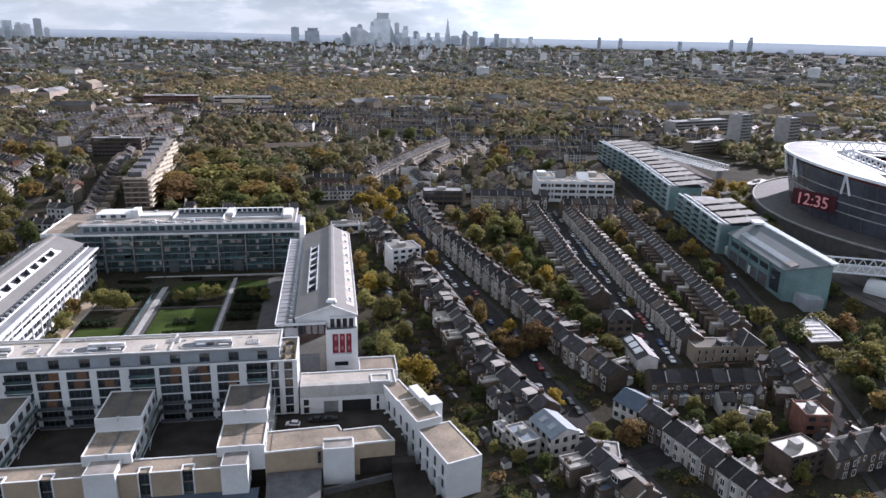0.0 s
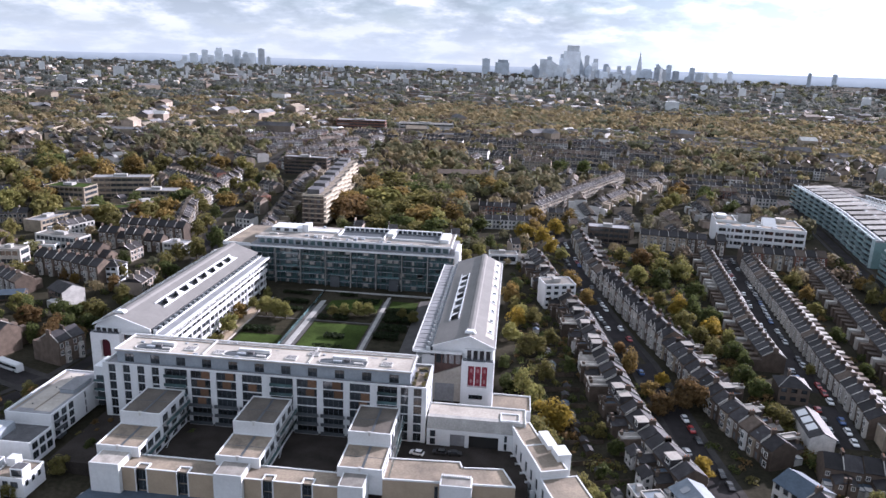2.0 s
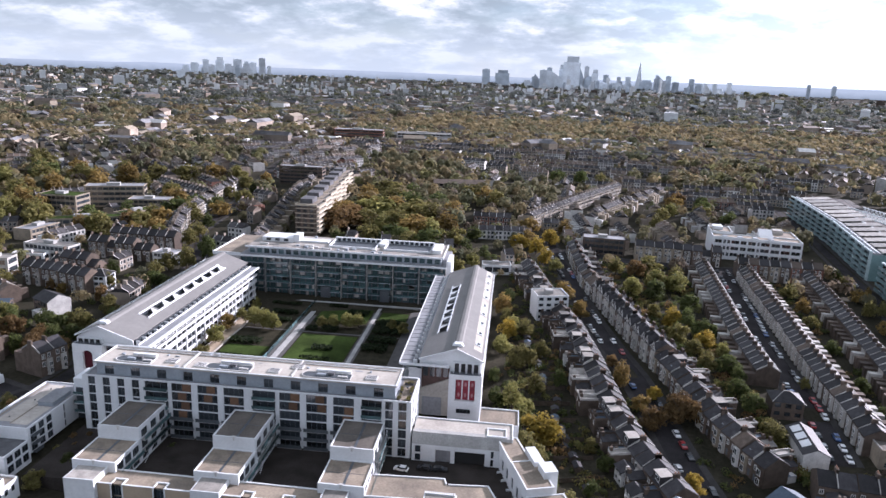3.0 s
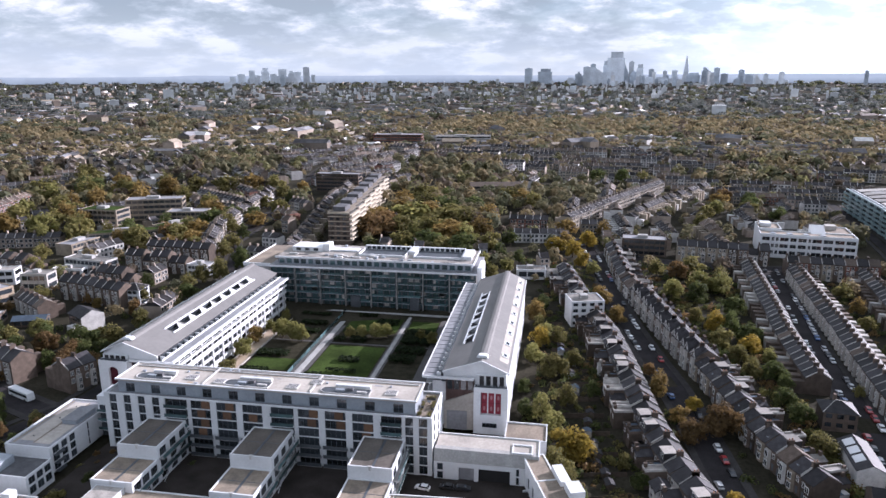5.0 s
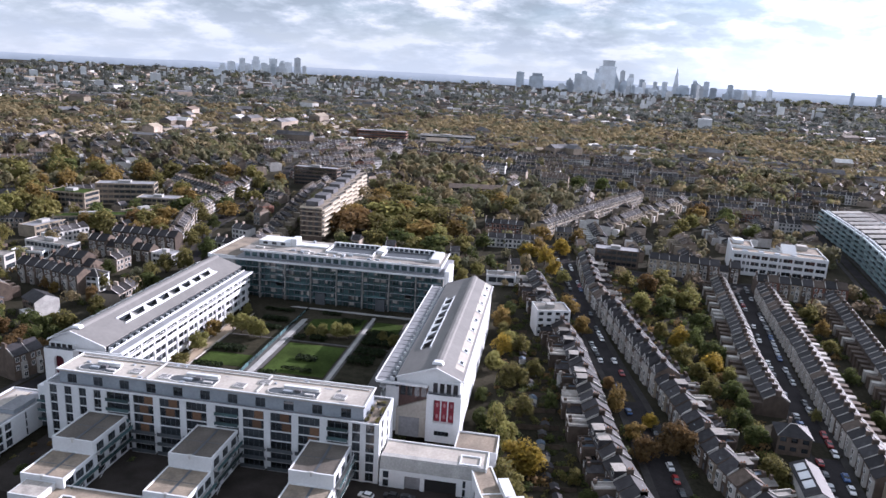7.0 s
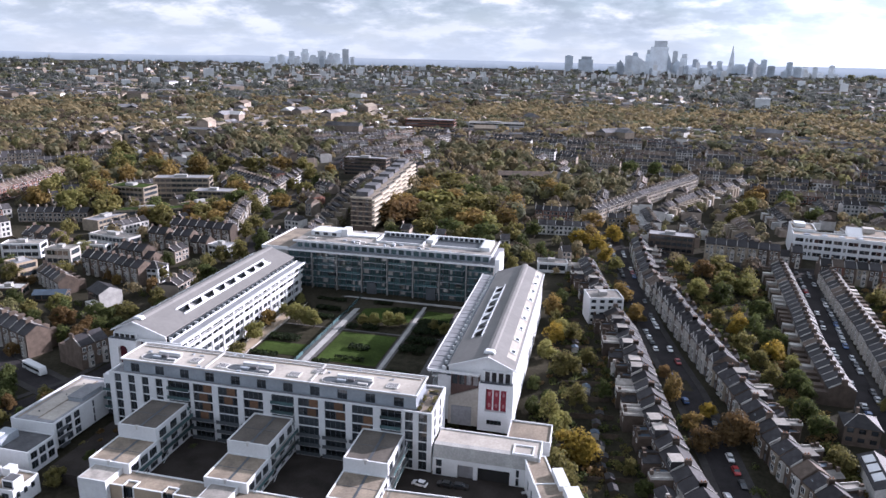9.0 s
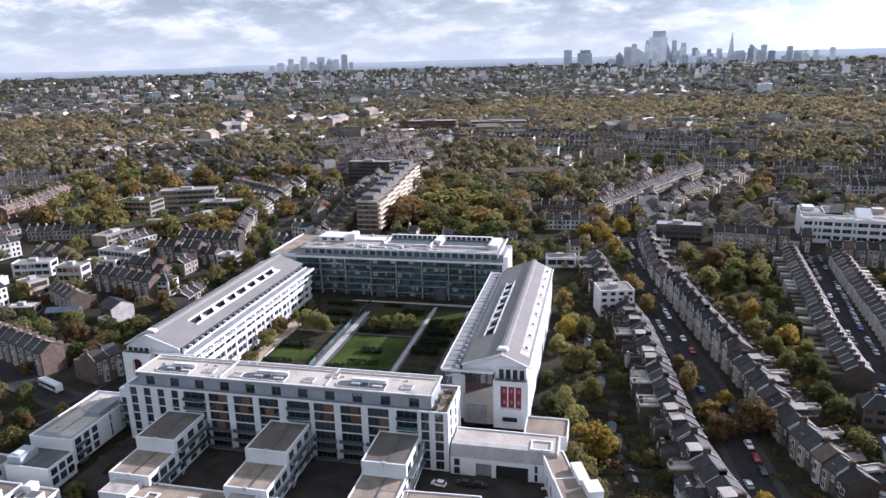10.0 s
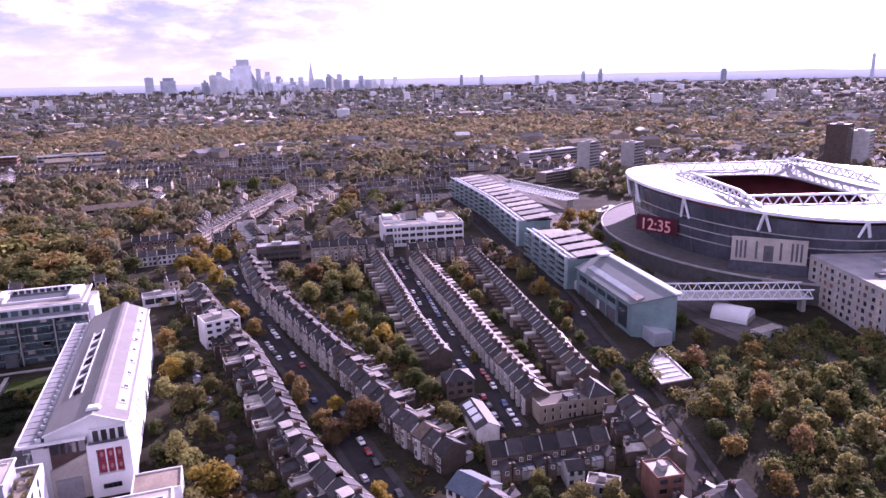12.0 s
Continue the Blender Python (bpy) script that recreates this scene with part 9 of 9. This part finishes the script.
def leaf_patch(m, r, x, y, z, sx, sz, n, size, rough=0.33):
    """Leaf clumps that lie over a lumpy dome, uneven and with gaps."""
    lumps = [(r.uniform(-0.45, 0.45) * sx, r.uniform(-0.45, 0.45) * sx, r.uniform(0.25, 0.6) * sz, r.uniform(0.45, 0.68)) for _ in range(4)]
    for _ in range(n):
        lx, ly, lz, lr = r.choice(lumps)
        a, u = r.uniform(0, 6.28), r.uniform(-0.35, 1)
        s = math.sqrt(1 - u * u)
        nn = Vector((s * math.cos(a), s * math.sin(a), u))
        p = Vector((x + lx + nn.x * lr * sx, y + ly + nn.y * lr * sx, max(z, z + lz + nn.z * lr * sz * 0.75)))
        nn = (nn + Vector((r.gauss(0, rough), r.gauss(0, rough), r.gauss(0, rough)))).normalized()
        t1 = nn.orthogonal().normalized()
        t2 = nn.cross(t1)
        c, d = math.cos(a * 7), math.sin(a * 7)
        t1, t2 = t1 * c + t2 * d, t2 * c - t1 * d
        q = size * r.uniform(0.7, 1.25)
        k = len(m.v)
        m.v += [tuple(p + t1 * q), tuple(p + t2 * q * 0.8), tuple(p - t1 * q), tuple(p - t2 * q * 0.8)]
        m.f.append((k, k + 1, k + 2, k + 3))


shrubs = {"green": Mesh(), "olive": Mesh(), "rust": Mesh(), "lime": Mesh()}
r2 = random.Random(5)
for _ in range(3000):
    x, y = r2.uniform(-300, 220), r2.uniform(115, 420)
    if r2.random() < 0.5:
        x, y = r2.uniform(-20, 150), r2.uniform(130, 420)
    if seen(x, y) and free(x, y, 1.0):
        s = r2.uniform(1.0, 3.0)
        leaf_patch(shrubs[r2.choice(("green", "green", "green", "olive", "rust"))], r2, x, y, gz(x, y) - 0.3, s, s * 1.0, 60, 0.16 * s)
for _ in range(460):
    if r2.random() < 0.14:
        x, y = r2.uniform(-17, 18), r2.uniform(170, 345)
        if x > 26 - (y - 200) * 0.12:
            continue
    else:
        x, y = r2.uniform(150, 250), r2.uniform(128, 236)
    s = r2.uniform(1.2, 2.6) if x < 30 else r2.uniform(2.4, 5.0)
    leaf_patch(shrubs[r2.choice(("green", "olive", "lime", "green", "olive"))], r2, x, y, gz(x, y) - 0.3, s, s * (1.0 if x < 30 else 1.35), 130, 0.13 * s)
for _ in range(230):
    y = r2.uniform(195, 412)
    x = r2.uniform(np.interp(y, (198, 226, 303, 350, 440), (80, 72, 55, 48, 40)), np.interp(y, (195, 230, 260, 412), (82, 78, 77, 84)))
    s = r2.uniform(1.3, 3.4)
    leaf_patch(shrubs[r2.choice(("green", "green", "olive", "rust", "lime"))], r2, x, y, gz(x, y) - 0.3, s, s * 1.15, 120, 0.125 * s)
for tone, m in shrubs.items():
    single("garden_shrubs", m, LEAF[tone], "%s shrubs in the back gardens" % WORD[tone], "shrubs", kind="stuff")


# ---- the further town ----
r3 = random.Random(77)
def in_view(x, y):
    return -47 < math.degrees(math.atan2(x, y - 10)) < 60


for gx in range(-800, 960, 31):
    for gy in range(170, 1040, 36):
        x, y = gx + r3.uniform(-6, 6), gy + r3.uniform(-7, 7)
        rr = math.hypot(x, y - 60)
        if not in_view(x, y) or rr > 900 or not seen(x, y):
            continue
        v = noise.noise(Vector((x * 0.006, y * 0.006, 2.0)))
        east = x < -165 and y < 470       # closely built streets
        v = min(v, 0.0) if east else v
        ang = 25 * math.sin(x * 0.006 + 1.0) + 30 * math.cos(y * 0.0045) + (90 if math.sin(x * 0.011 + y * 0.013) > 0.2 else 0)
        c, s = math.cos(radians(ang)), math.sin(radians(ang))
        wall, roof = r3.choice(("brick", "brick", "pale", "brick", "white", "red" if r3.random() < 0.4 else "brick")), r3.choice(("slate", "slate", "slate", "tile"))
        if v < 0.12 and not (-25 < x < 155 and y < 425):
            e = r3.choice((6.2, 6.4, 9.0))
            for j in range(r3.choice((4, 5, 6))):
                u = -15 + 5.4 * j
                hx, hy = x + c * u, y + s * u
                if free(hx + c * 2.7 - s * 4, hy + s * 2.7 + c * 4, 6.0):
                    joined_house(hx, hy, c, s, wall if r3.random() < 0.8 else "white", roof, e)
        wood = v > 0.12
        if rr < 330 and -25 < x < 155:
            continue
        for j in range(7 if wood else 2 if east else 5):
            px, py = x + r3.uniform(-18, 18), y + r3.uniform(-20, 20)
            if free(px, py, 2.5):
                h = r3.uniform(6.5, 11) if wood else r3.uniform(3.5, 7)
                tone = r3.choice(("green", "olive", "olive", "amber", "rust", "amber", "lime", "olive"))
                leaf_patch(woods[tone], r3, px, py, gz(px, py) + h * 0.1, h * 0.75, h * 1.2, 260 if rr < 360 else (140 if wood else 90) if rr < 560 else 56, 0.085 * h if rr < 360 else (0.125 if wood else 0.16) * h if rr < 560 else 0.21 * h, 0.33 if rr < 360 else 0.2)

# beyond that: rows of roofs and woods, too many to count


def town_block(x, y, ang, w, d, h, wall, roof):
    c, s = math.cos(ang), math.sin(ang)
    P = lambda u, v: (x + c * u - s * v, y + s * u + c * v)
    z = gz(x, y)
    town[wall].prism([P(-w / 2, -d / 2), P(w / 2, -d / 2), P(w / 2, d / 2), P(-w / 2, d / 2)], z - 3, z + h)
    m = town[roof]
    g = d * 0.25
    a, b, e, f = (*P(-w / 2, -d / 2), z + h + 0.05), (*P(w / 2, -d / 2), z + h + 0.05), (*P(w / 2, d / 2), z + h + 0.05), (*P(-w / 2, d / 2), z + h + 0.05)
    r0, r1 = (*P(-w / 2, 0), z + h + g), (*P(w / 2, 0), z + h + g)
    m.face(a, b, r1, r0).face(e, f, r0, r1).face(b, e, r1).face(f, a, r0)


for _ in range(9000):
    rr = 880 * (4650 / 880) ** (r3.random() ** 1.1)
    a = radians(r3.uniform(-48, 60))
    x, y = rr * math.sin(a), 60 + rr * math.cos(a)
    if not free(x, y, 10):
        continue
    park = 1150 < rr < 1500 and math.sin(a * 5.0 + 0.6) > -0.35
    v = noise.noise(Vector((x * 0.0022, y * 0.0022, 0.3)))
    if park or r3.random() < (0.57 if rr < 1700 else 0.42) + 0.5 * v:
        # the farthest woods turn grey: haze painted into their leaf colour
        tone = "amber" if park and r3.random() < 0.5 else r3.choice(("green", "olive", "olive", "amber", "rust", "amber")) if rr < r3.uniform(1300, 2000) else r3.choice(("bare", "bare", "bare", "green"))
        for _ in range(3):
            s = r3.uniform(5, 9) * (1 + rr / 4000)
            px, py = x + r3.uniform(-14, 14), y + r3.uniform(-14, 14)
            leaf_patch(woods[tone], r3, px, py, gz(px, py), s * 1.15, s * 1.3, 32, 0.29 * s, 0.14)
    else:
        ang = 0.8 * math.sin(x * 0.004) + 0.9 * math.cos(y * 0.003) + (1.57 if r3.random() < 0.3 else 0)
        big = r3.random() < 0.03
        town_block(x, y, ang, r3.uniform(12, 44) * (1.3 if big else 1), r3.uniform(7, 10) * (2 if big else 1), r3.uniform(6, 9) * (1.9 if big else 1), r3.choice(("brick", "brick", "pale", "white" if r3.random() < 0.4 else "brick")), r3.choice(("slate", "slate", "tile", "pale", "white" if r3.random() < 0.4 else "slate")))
blocks = Mesh()
for _ in range(620):
    rr = r3.uniform(2300, 4650)
    a = radians(r3.choice((r3.uniform(-46, 58), r3.gauss(4, 6), r3.gauss(-22, 6))))
    x, y = rr * math.sin(a), 60 + rr * math.cos(a)
    w, d, h = r3.uniform(3, 8), r3.uniform(4, 9), r3.uniform(8, 19) * (1.9 if r3.random() < 0.15 else 1)
    c, s_ = math.cos(a), math.sin(a)
    P = lambda u, v: (x + c * u + s_ * v, y - s_ * u + c * v)
    blocks.prism([P(-w, -d), P(w, -d), P(w, d), P(-w, d)], gz(x, y) - 3, gz(x, y) + h)
single("far_blocks", blocks, M_TOWER_PALE, "pale mid-rise blocks far across the town", "flats", kind="stuff")
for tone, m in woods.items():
    single("far_woods", m, HAZED_LEAF[tone], "far %s treetops across the town" % WORD[tone], "woods", kind="stuff")
single("far_windows", row_windows, M_GLASS, "dark windows of the far terraced houses", "windows", kind="stuff")
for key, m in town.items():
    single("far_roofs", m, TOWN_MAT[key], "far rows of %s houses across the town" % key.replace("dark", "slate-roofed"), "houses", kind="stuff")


# ---- towers on the skyline ----
def sky_tower(bearing, dist, base_w, height, shape, material, label, depth=None):
    """A tower at a bearing from straight ahead; height above the ground there."""
    a = radians(bearing)
    x, y = dist * math.sin(a), dist * math.cos(a)
    w, d = base_w / 2, (depth or base_w) / 2
    if shape == "box":
        ob = single("tower", Mesh().box(-w, w, -d, d, 0, height).box(-w * 0.5, w * 0.4, -d * 0.5, d * 0.5, height + 0.01, height * 1.03), material, label, "tower", "towers on the skyline")
        ob.matrix_basis = pose(x, y, gz(x, y) - 2, 0, 0, -bearing)
        return ob
    t = thing("tower", x, y, gz(x, y) - 2, label, "tower", -bearing, group="towers on the skyline")
    if shape == "spire":
        part("shaft", Mesh().prism([(-w, -d), (w, -d), (w, d), (-w, d)], 0, 2), material, t)
        m = Mesh()
        b = [(-w, -d, 2), (w, -d, 2), (w, d, 2), (-w, d, 2)]
        tp = [(-w * 0.07, -d * 0.07, height), (w * 0.05, -d * 0.07, height - 4), (w * 0.05, d * 0.07, height), (-w * 0.07, d * 0.07, height - 3)]
        for i in range(4):
            m.face(b[i], b[(i + 1) % 4], tp[(i + 1) % 4], tp[i])
        m.face(*tp)
        part("spire", m, material, t)
    elif shape == "slope":
        part("shaft", Mesh().extrude_y([(-w, 0), (w, 0), (w, height * 0.55), (-w * 0.5, height), (-w, height)], -d, d), material, t)
    elif shape == "round":
        m = Mesh()
        n = 12
        prof = ((0, 0.85), (0.3, 1.0), (0.65, 0.85), (0.88, 0.5), (1.0, 0.08))
        for (z0, r0), (z1, r1) in zip(prof, prof[1:]):
            m.ring(0, 0, z0 * height, z1 * height, r0 * w, r1 * w, n)
        part("shaft", m, material, t)
    elif shape == "step":
        part("shaft", Mesh().box(-w, w, -d, d, 0, height * 0.82), material, t)
        part("crown", Mesh().box(-w * 0.62, w * 0.8, -d * 0.7, d * 0.7, height * 0.82, height), material, t)
    return t


def tower_at(az, el, wid, shape, material, label, dist=4600.0):
    """A far tower by its bearing, the angle of its top above the eye's level, and its width in degrees."""
    x, y = dist * math.sin(radians(az)), dist * math.cos(radians(az))
    top = 110.5 + dist * math.tan(radians(el))
    w = dist * radians(wid)
    sky_tower(az, dist, w, top - gz(x, y) + 2, shape, material, label, w * 0.8)


G_, P_, D_ = "pale blue glass office tower on the skyline", "pale concrete tower block across the town", "dark glass office tower on the skyline"
def towers(*rows):
    for row in rows:
        tower_at(*row)


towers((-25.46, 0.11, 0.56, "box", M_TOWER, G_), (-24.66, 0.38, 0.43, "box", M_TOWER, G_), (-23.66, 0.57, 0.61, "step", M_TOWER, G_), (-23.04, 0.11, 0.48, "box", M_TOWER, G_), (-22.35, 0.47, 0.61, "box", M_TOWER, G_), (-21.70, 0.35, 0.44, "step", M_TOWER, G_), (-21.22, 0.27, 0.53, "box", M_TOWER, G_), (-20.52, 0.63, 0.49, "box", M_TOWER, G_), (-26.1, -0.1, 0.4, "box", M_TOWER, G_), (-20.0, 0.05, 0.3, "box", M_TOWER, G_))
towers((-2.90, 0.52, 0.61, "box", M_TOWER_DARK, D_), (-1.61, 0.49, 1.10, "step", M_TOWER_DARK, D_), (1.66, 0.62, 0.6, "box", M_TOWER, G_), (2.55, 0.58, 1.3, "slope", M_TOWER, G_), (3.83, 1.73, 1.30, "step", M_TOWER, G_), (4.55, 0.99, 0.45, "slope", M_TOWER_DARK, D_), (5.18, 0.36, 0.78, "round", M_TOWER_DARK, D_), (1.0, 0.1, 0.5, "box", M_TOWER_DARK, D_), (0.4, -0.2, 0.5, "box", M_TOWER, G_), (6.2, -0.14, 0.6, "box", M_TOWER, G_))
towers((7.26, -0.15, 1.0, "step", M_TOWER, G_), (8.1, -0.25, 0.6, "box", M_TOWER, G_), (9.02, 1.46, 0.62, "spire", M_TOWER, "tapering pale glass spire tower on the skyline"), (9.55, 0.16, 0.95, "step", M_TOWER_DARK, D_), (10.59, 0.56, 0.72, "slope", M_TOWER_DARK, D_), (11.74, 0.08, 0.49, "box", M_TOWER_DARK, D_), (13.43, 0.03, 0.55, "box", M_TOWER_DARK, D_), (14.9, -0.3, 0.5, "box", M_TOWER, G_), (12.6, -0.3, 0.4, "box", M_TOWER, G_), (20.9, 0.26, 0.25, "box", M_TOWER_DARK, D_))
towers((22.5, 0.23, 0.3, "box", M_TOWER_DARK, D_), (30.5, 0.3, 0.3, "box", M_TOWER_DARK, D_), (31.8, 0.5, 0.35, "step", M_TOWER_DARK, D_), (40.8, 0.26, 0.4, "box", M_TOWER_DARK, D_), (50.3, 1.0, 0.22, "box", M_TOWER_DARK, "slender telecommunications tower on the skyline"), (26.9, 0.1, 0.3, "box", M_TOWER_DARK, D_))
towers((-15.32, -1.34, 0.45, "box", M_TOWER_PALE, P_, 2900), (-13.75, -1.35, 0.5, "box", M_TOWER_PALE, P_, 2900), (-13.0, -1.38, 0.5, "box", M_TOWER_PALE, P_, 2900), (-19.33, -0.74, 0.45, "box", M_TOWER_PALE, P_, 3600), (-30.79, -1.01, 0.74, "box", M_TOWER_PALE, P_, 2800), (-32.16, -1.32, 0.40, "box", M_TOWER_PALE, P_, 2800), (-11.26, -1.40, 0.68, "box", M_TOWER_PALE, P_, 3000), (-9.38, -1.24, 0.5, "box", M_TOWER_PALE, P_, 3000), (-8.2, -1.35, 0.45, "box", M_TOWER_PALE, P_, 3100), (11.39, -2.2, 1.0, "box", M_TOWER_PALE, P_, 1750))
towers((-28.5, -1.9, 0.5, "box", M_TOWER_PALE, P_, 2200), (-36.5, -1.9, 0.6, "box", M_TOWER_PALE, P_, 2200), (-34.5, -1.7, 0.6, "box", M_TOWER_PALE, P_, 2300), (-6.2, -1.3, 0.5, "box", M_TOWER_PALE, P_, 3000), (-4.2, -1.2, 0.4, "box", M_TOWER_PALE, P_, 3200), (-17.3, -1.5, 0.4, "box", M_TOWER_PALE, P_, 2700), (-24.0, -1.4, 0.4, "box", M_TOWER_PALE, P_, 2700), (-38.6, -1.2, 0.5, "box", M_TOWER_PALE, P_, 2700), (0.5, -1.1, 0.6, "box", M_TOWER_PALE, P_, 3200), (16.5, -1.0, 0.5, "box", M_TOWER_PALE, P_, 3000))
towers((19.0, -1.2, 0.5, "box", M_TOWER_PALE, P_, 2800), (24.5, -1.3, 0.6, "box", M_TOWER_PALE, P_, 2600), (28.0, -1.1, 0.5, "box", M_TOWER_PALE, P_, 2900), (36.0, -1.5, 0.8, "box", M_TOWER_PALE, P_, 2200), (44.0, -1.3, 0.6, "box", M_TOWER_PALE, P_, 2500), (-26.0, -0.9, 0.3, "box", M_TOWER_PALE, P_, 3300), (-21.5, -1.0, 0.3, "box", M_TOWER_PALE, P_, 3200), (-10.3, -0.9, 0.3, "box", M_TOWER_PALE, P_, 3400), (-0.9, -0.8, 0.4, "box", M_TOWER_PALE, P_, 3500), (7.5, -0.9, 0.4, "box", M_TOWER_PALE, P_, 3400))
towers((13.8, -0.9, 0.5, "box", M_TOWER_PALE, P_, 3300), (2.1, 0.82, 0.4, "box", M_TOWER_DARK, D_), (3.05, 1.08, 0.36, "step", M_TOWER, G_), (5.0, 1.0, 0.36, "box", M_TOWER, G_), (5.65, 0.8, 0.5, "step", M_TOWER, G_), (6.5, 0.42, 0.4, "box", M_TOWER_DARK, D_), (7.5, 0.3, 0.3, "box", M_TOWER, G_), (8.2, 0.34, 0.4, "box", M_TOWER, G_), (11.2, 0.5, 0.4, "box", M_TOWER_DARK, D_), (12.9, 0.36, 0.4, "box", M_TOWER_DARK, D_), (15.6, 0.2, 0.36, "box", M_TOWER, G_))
r4 = random.Random(12)
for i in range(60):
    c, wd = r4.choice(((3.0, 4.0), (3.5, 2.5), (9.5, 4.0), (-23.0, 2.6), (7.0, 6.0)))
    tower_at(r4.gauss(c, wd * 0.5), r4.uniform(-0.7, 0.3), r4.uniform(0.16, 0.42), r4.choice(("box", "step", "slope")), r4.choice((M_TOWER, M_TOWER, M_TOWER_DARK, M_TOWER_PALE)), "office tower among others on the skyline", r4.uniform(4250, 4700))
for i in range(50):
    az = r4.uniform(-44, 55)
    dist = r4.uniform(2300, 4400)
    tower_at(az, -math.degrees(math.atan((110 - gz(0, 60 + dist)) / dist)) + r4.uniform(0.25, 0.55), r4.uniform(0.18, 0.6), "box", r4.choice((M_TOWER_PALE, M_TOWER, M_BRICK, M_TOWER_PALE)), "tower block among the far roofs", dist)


# ---- the hills on the horizon ----
def far_hills():
    m = Mesh()
    n = 160
    pts = []
    for i in range(n + 1):
        a = 2 * math.pi * i / n
        x, y = 4840 * math.sin(a), 60 + 4840 * math.cos(a)
        deg = math.degrees(a) if a < math.pi else math.degrees(a) - 360
        h = 111 + 6 * noise.noise(Vector((math.cos(a) * 6, math.sin(a) * 6, 0.5))) + (9 if 12 < deg < 48 else 0) - (8 if deg < -30 else 0)
        pts.append((x, y, h))
    for (x0, y0, h0), (x1, y1, h1) in zip(pts, pts[1:]):
        m.face((x0, y0, 45), (x1, y1, 45), (x1, y1, h1), (x0, y0, h0))
    single("backdrop", m, M_HILL, "blue-grey glowing hills with painted haze on the far horizon", "hills", kind="structure")


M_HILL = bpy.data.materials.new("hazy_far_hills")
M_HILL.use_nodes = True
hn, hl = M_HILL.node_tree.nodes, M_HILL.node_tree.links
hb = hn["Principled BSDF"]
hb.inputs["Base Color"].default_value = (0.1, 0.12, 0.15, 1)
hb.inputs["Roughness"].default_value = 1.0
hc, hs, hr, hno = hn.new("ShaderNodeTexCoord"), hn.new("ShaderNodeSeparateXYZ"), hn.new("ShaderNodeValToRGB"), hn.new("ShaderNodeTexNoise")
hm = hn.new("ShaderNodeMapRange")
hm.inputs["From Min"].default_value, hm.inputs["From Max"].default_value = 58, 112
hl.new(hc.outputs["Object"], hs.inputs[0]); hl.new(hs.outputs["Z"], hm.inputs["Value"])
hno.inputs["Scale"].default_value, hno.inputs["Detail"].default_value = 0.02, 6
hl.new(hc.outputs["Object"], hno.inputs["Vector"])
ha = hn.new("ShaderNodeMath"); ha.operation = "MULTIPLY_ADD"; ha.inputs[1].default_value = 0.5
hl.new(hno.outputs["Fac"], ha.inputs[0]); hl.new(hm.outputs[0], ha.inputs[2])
# haze painted as a glow that grows paler towards the ridge
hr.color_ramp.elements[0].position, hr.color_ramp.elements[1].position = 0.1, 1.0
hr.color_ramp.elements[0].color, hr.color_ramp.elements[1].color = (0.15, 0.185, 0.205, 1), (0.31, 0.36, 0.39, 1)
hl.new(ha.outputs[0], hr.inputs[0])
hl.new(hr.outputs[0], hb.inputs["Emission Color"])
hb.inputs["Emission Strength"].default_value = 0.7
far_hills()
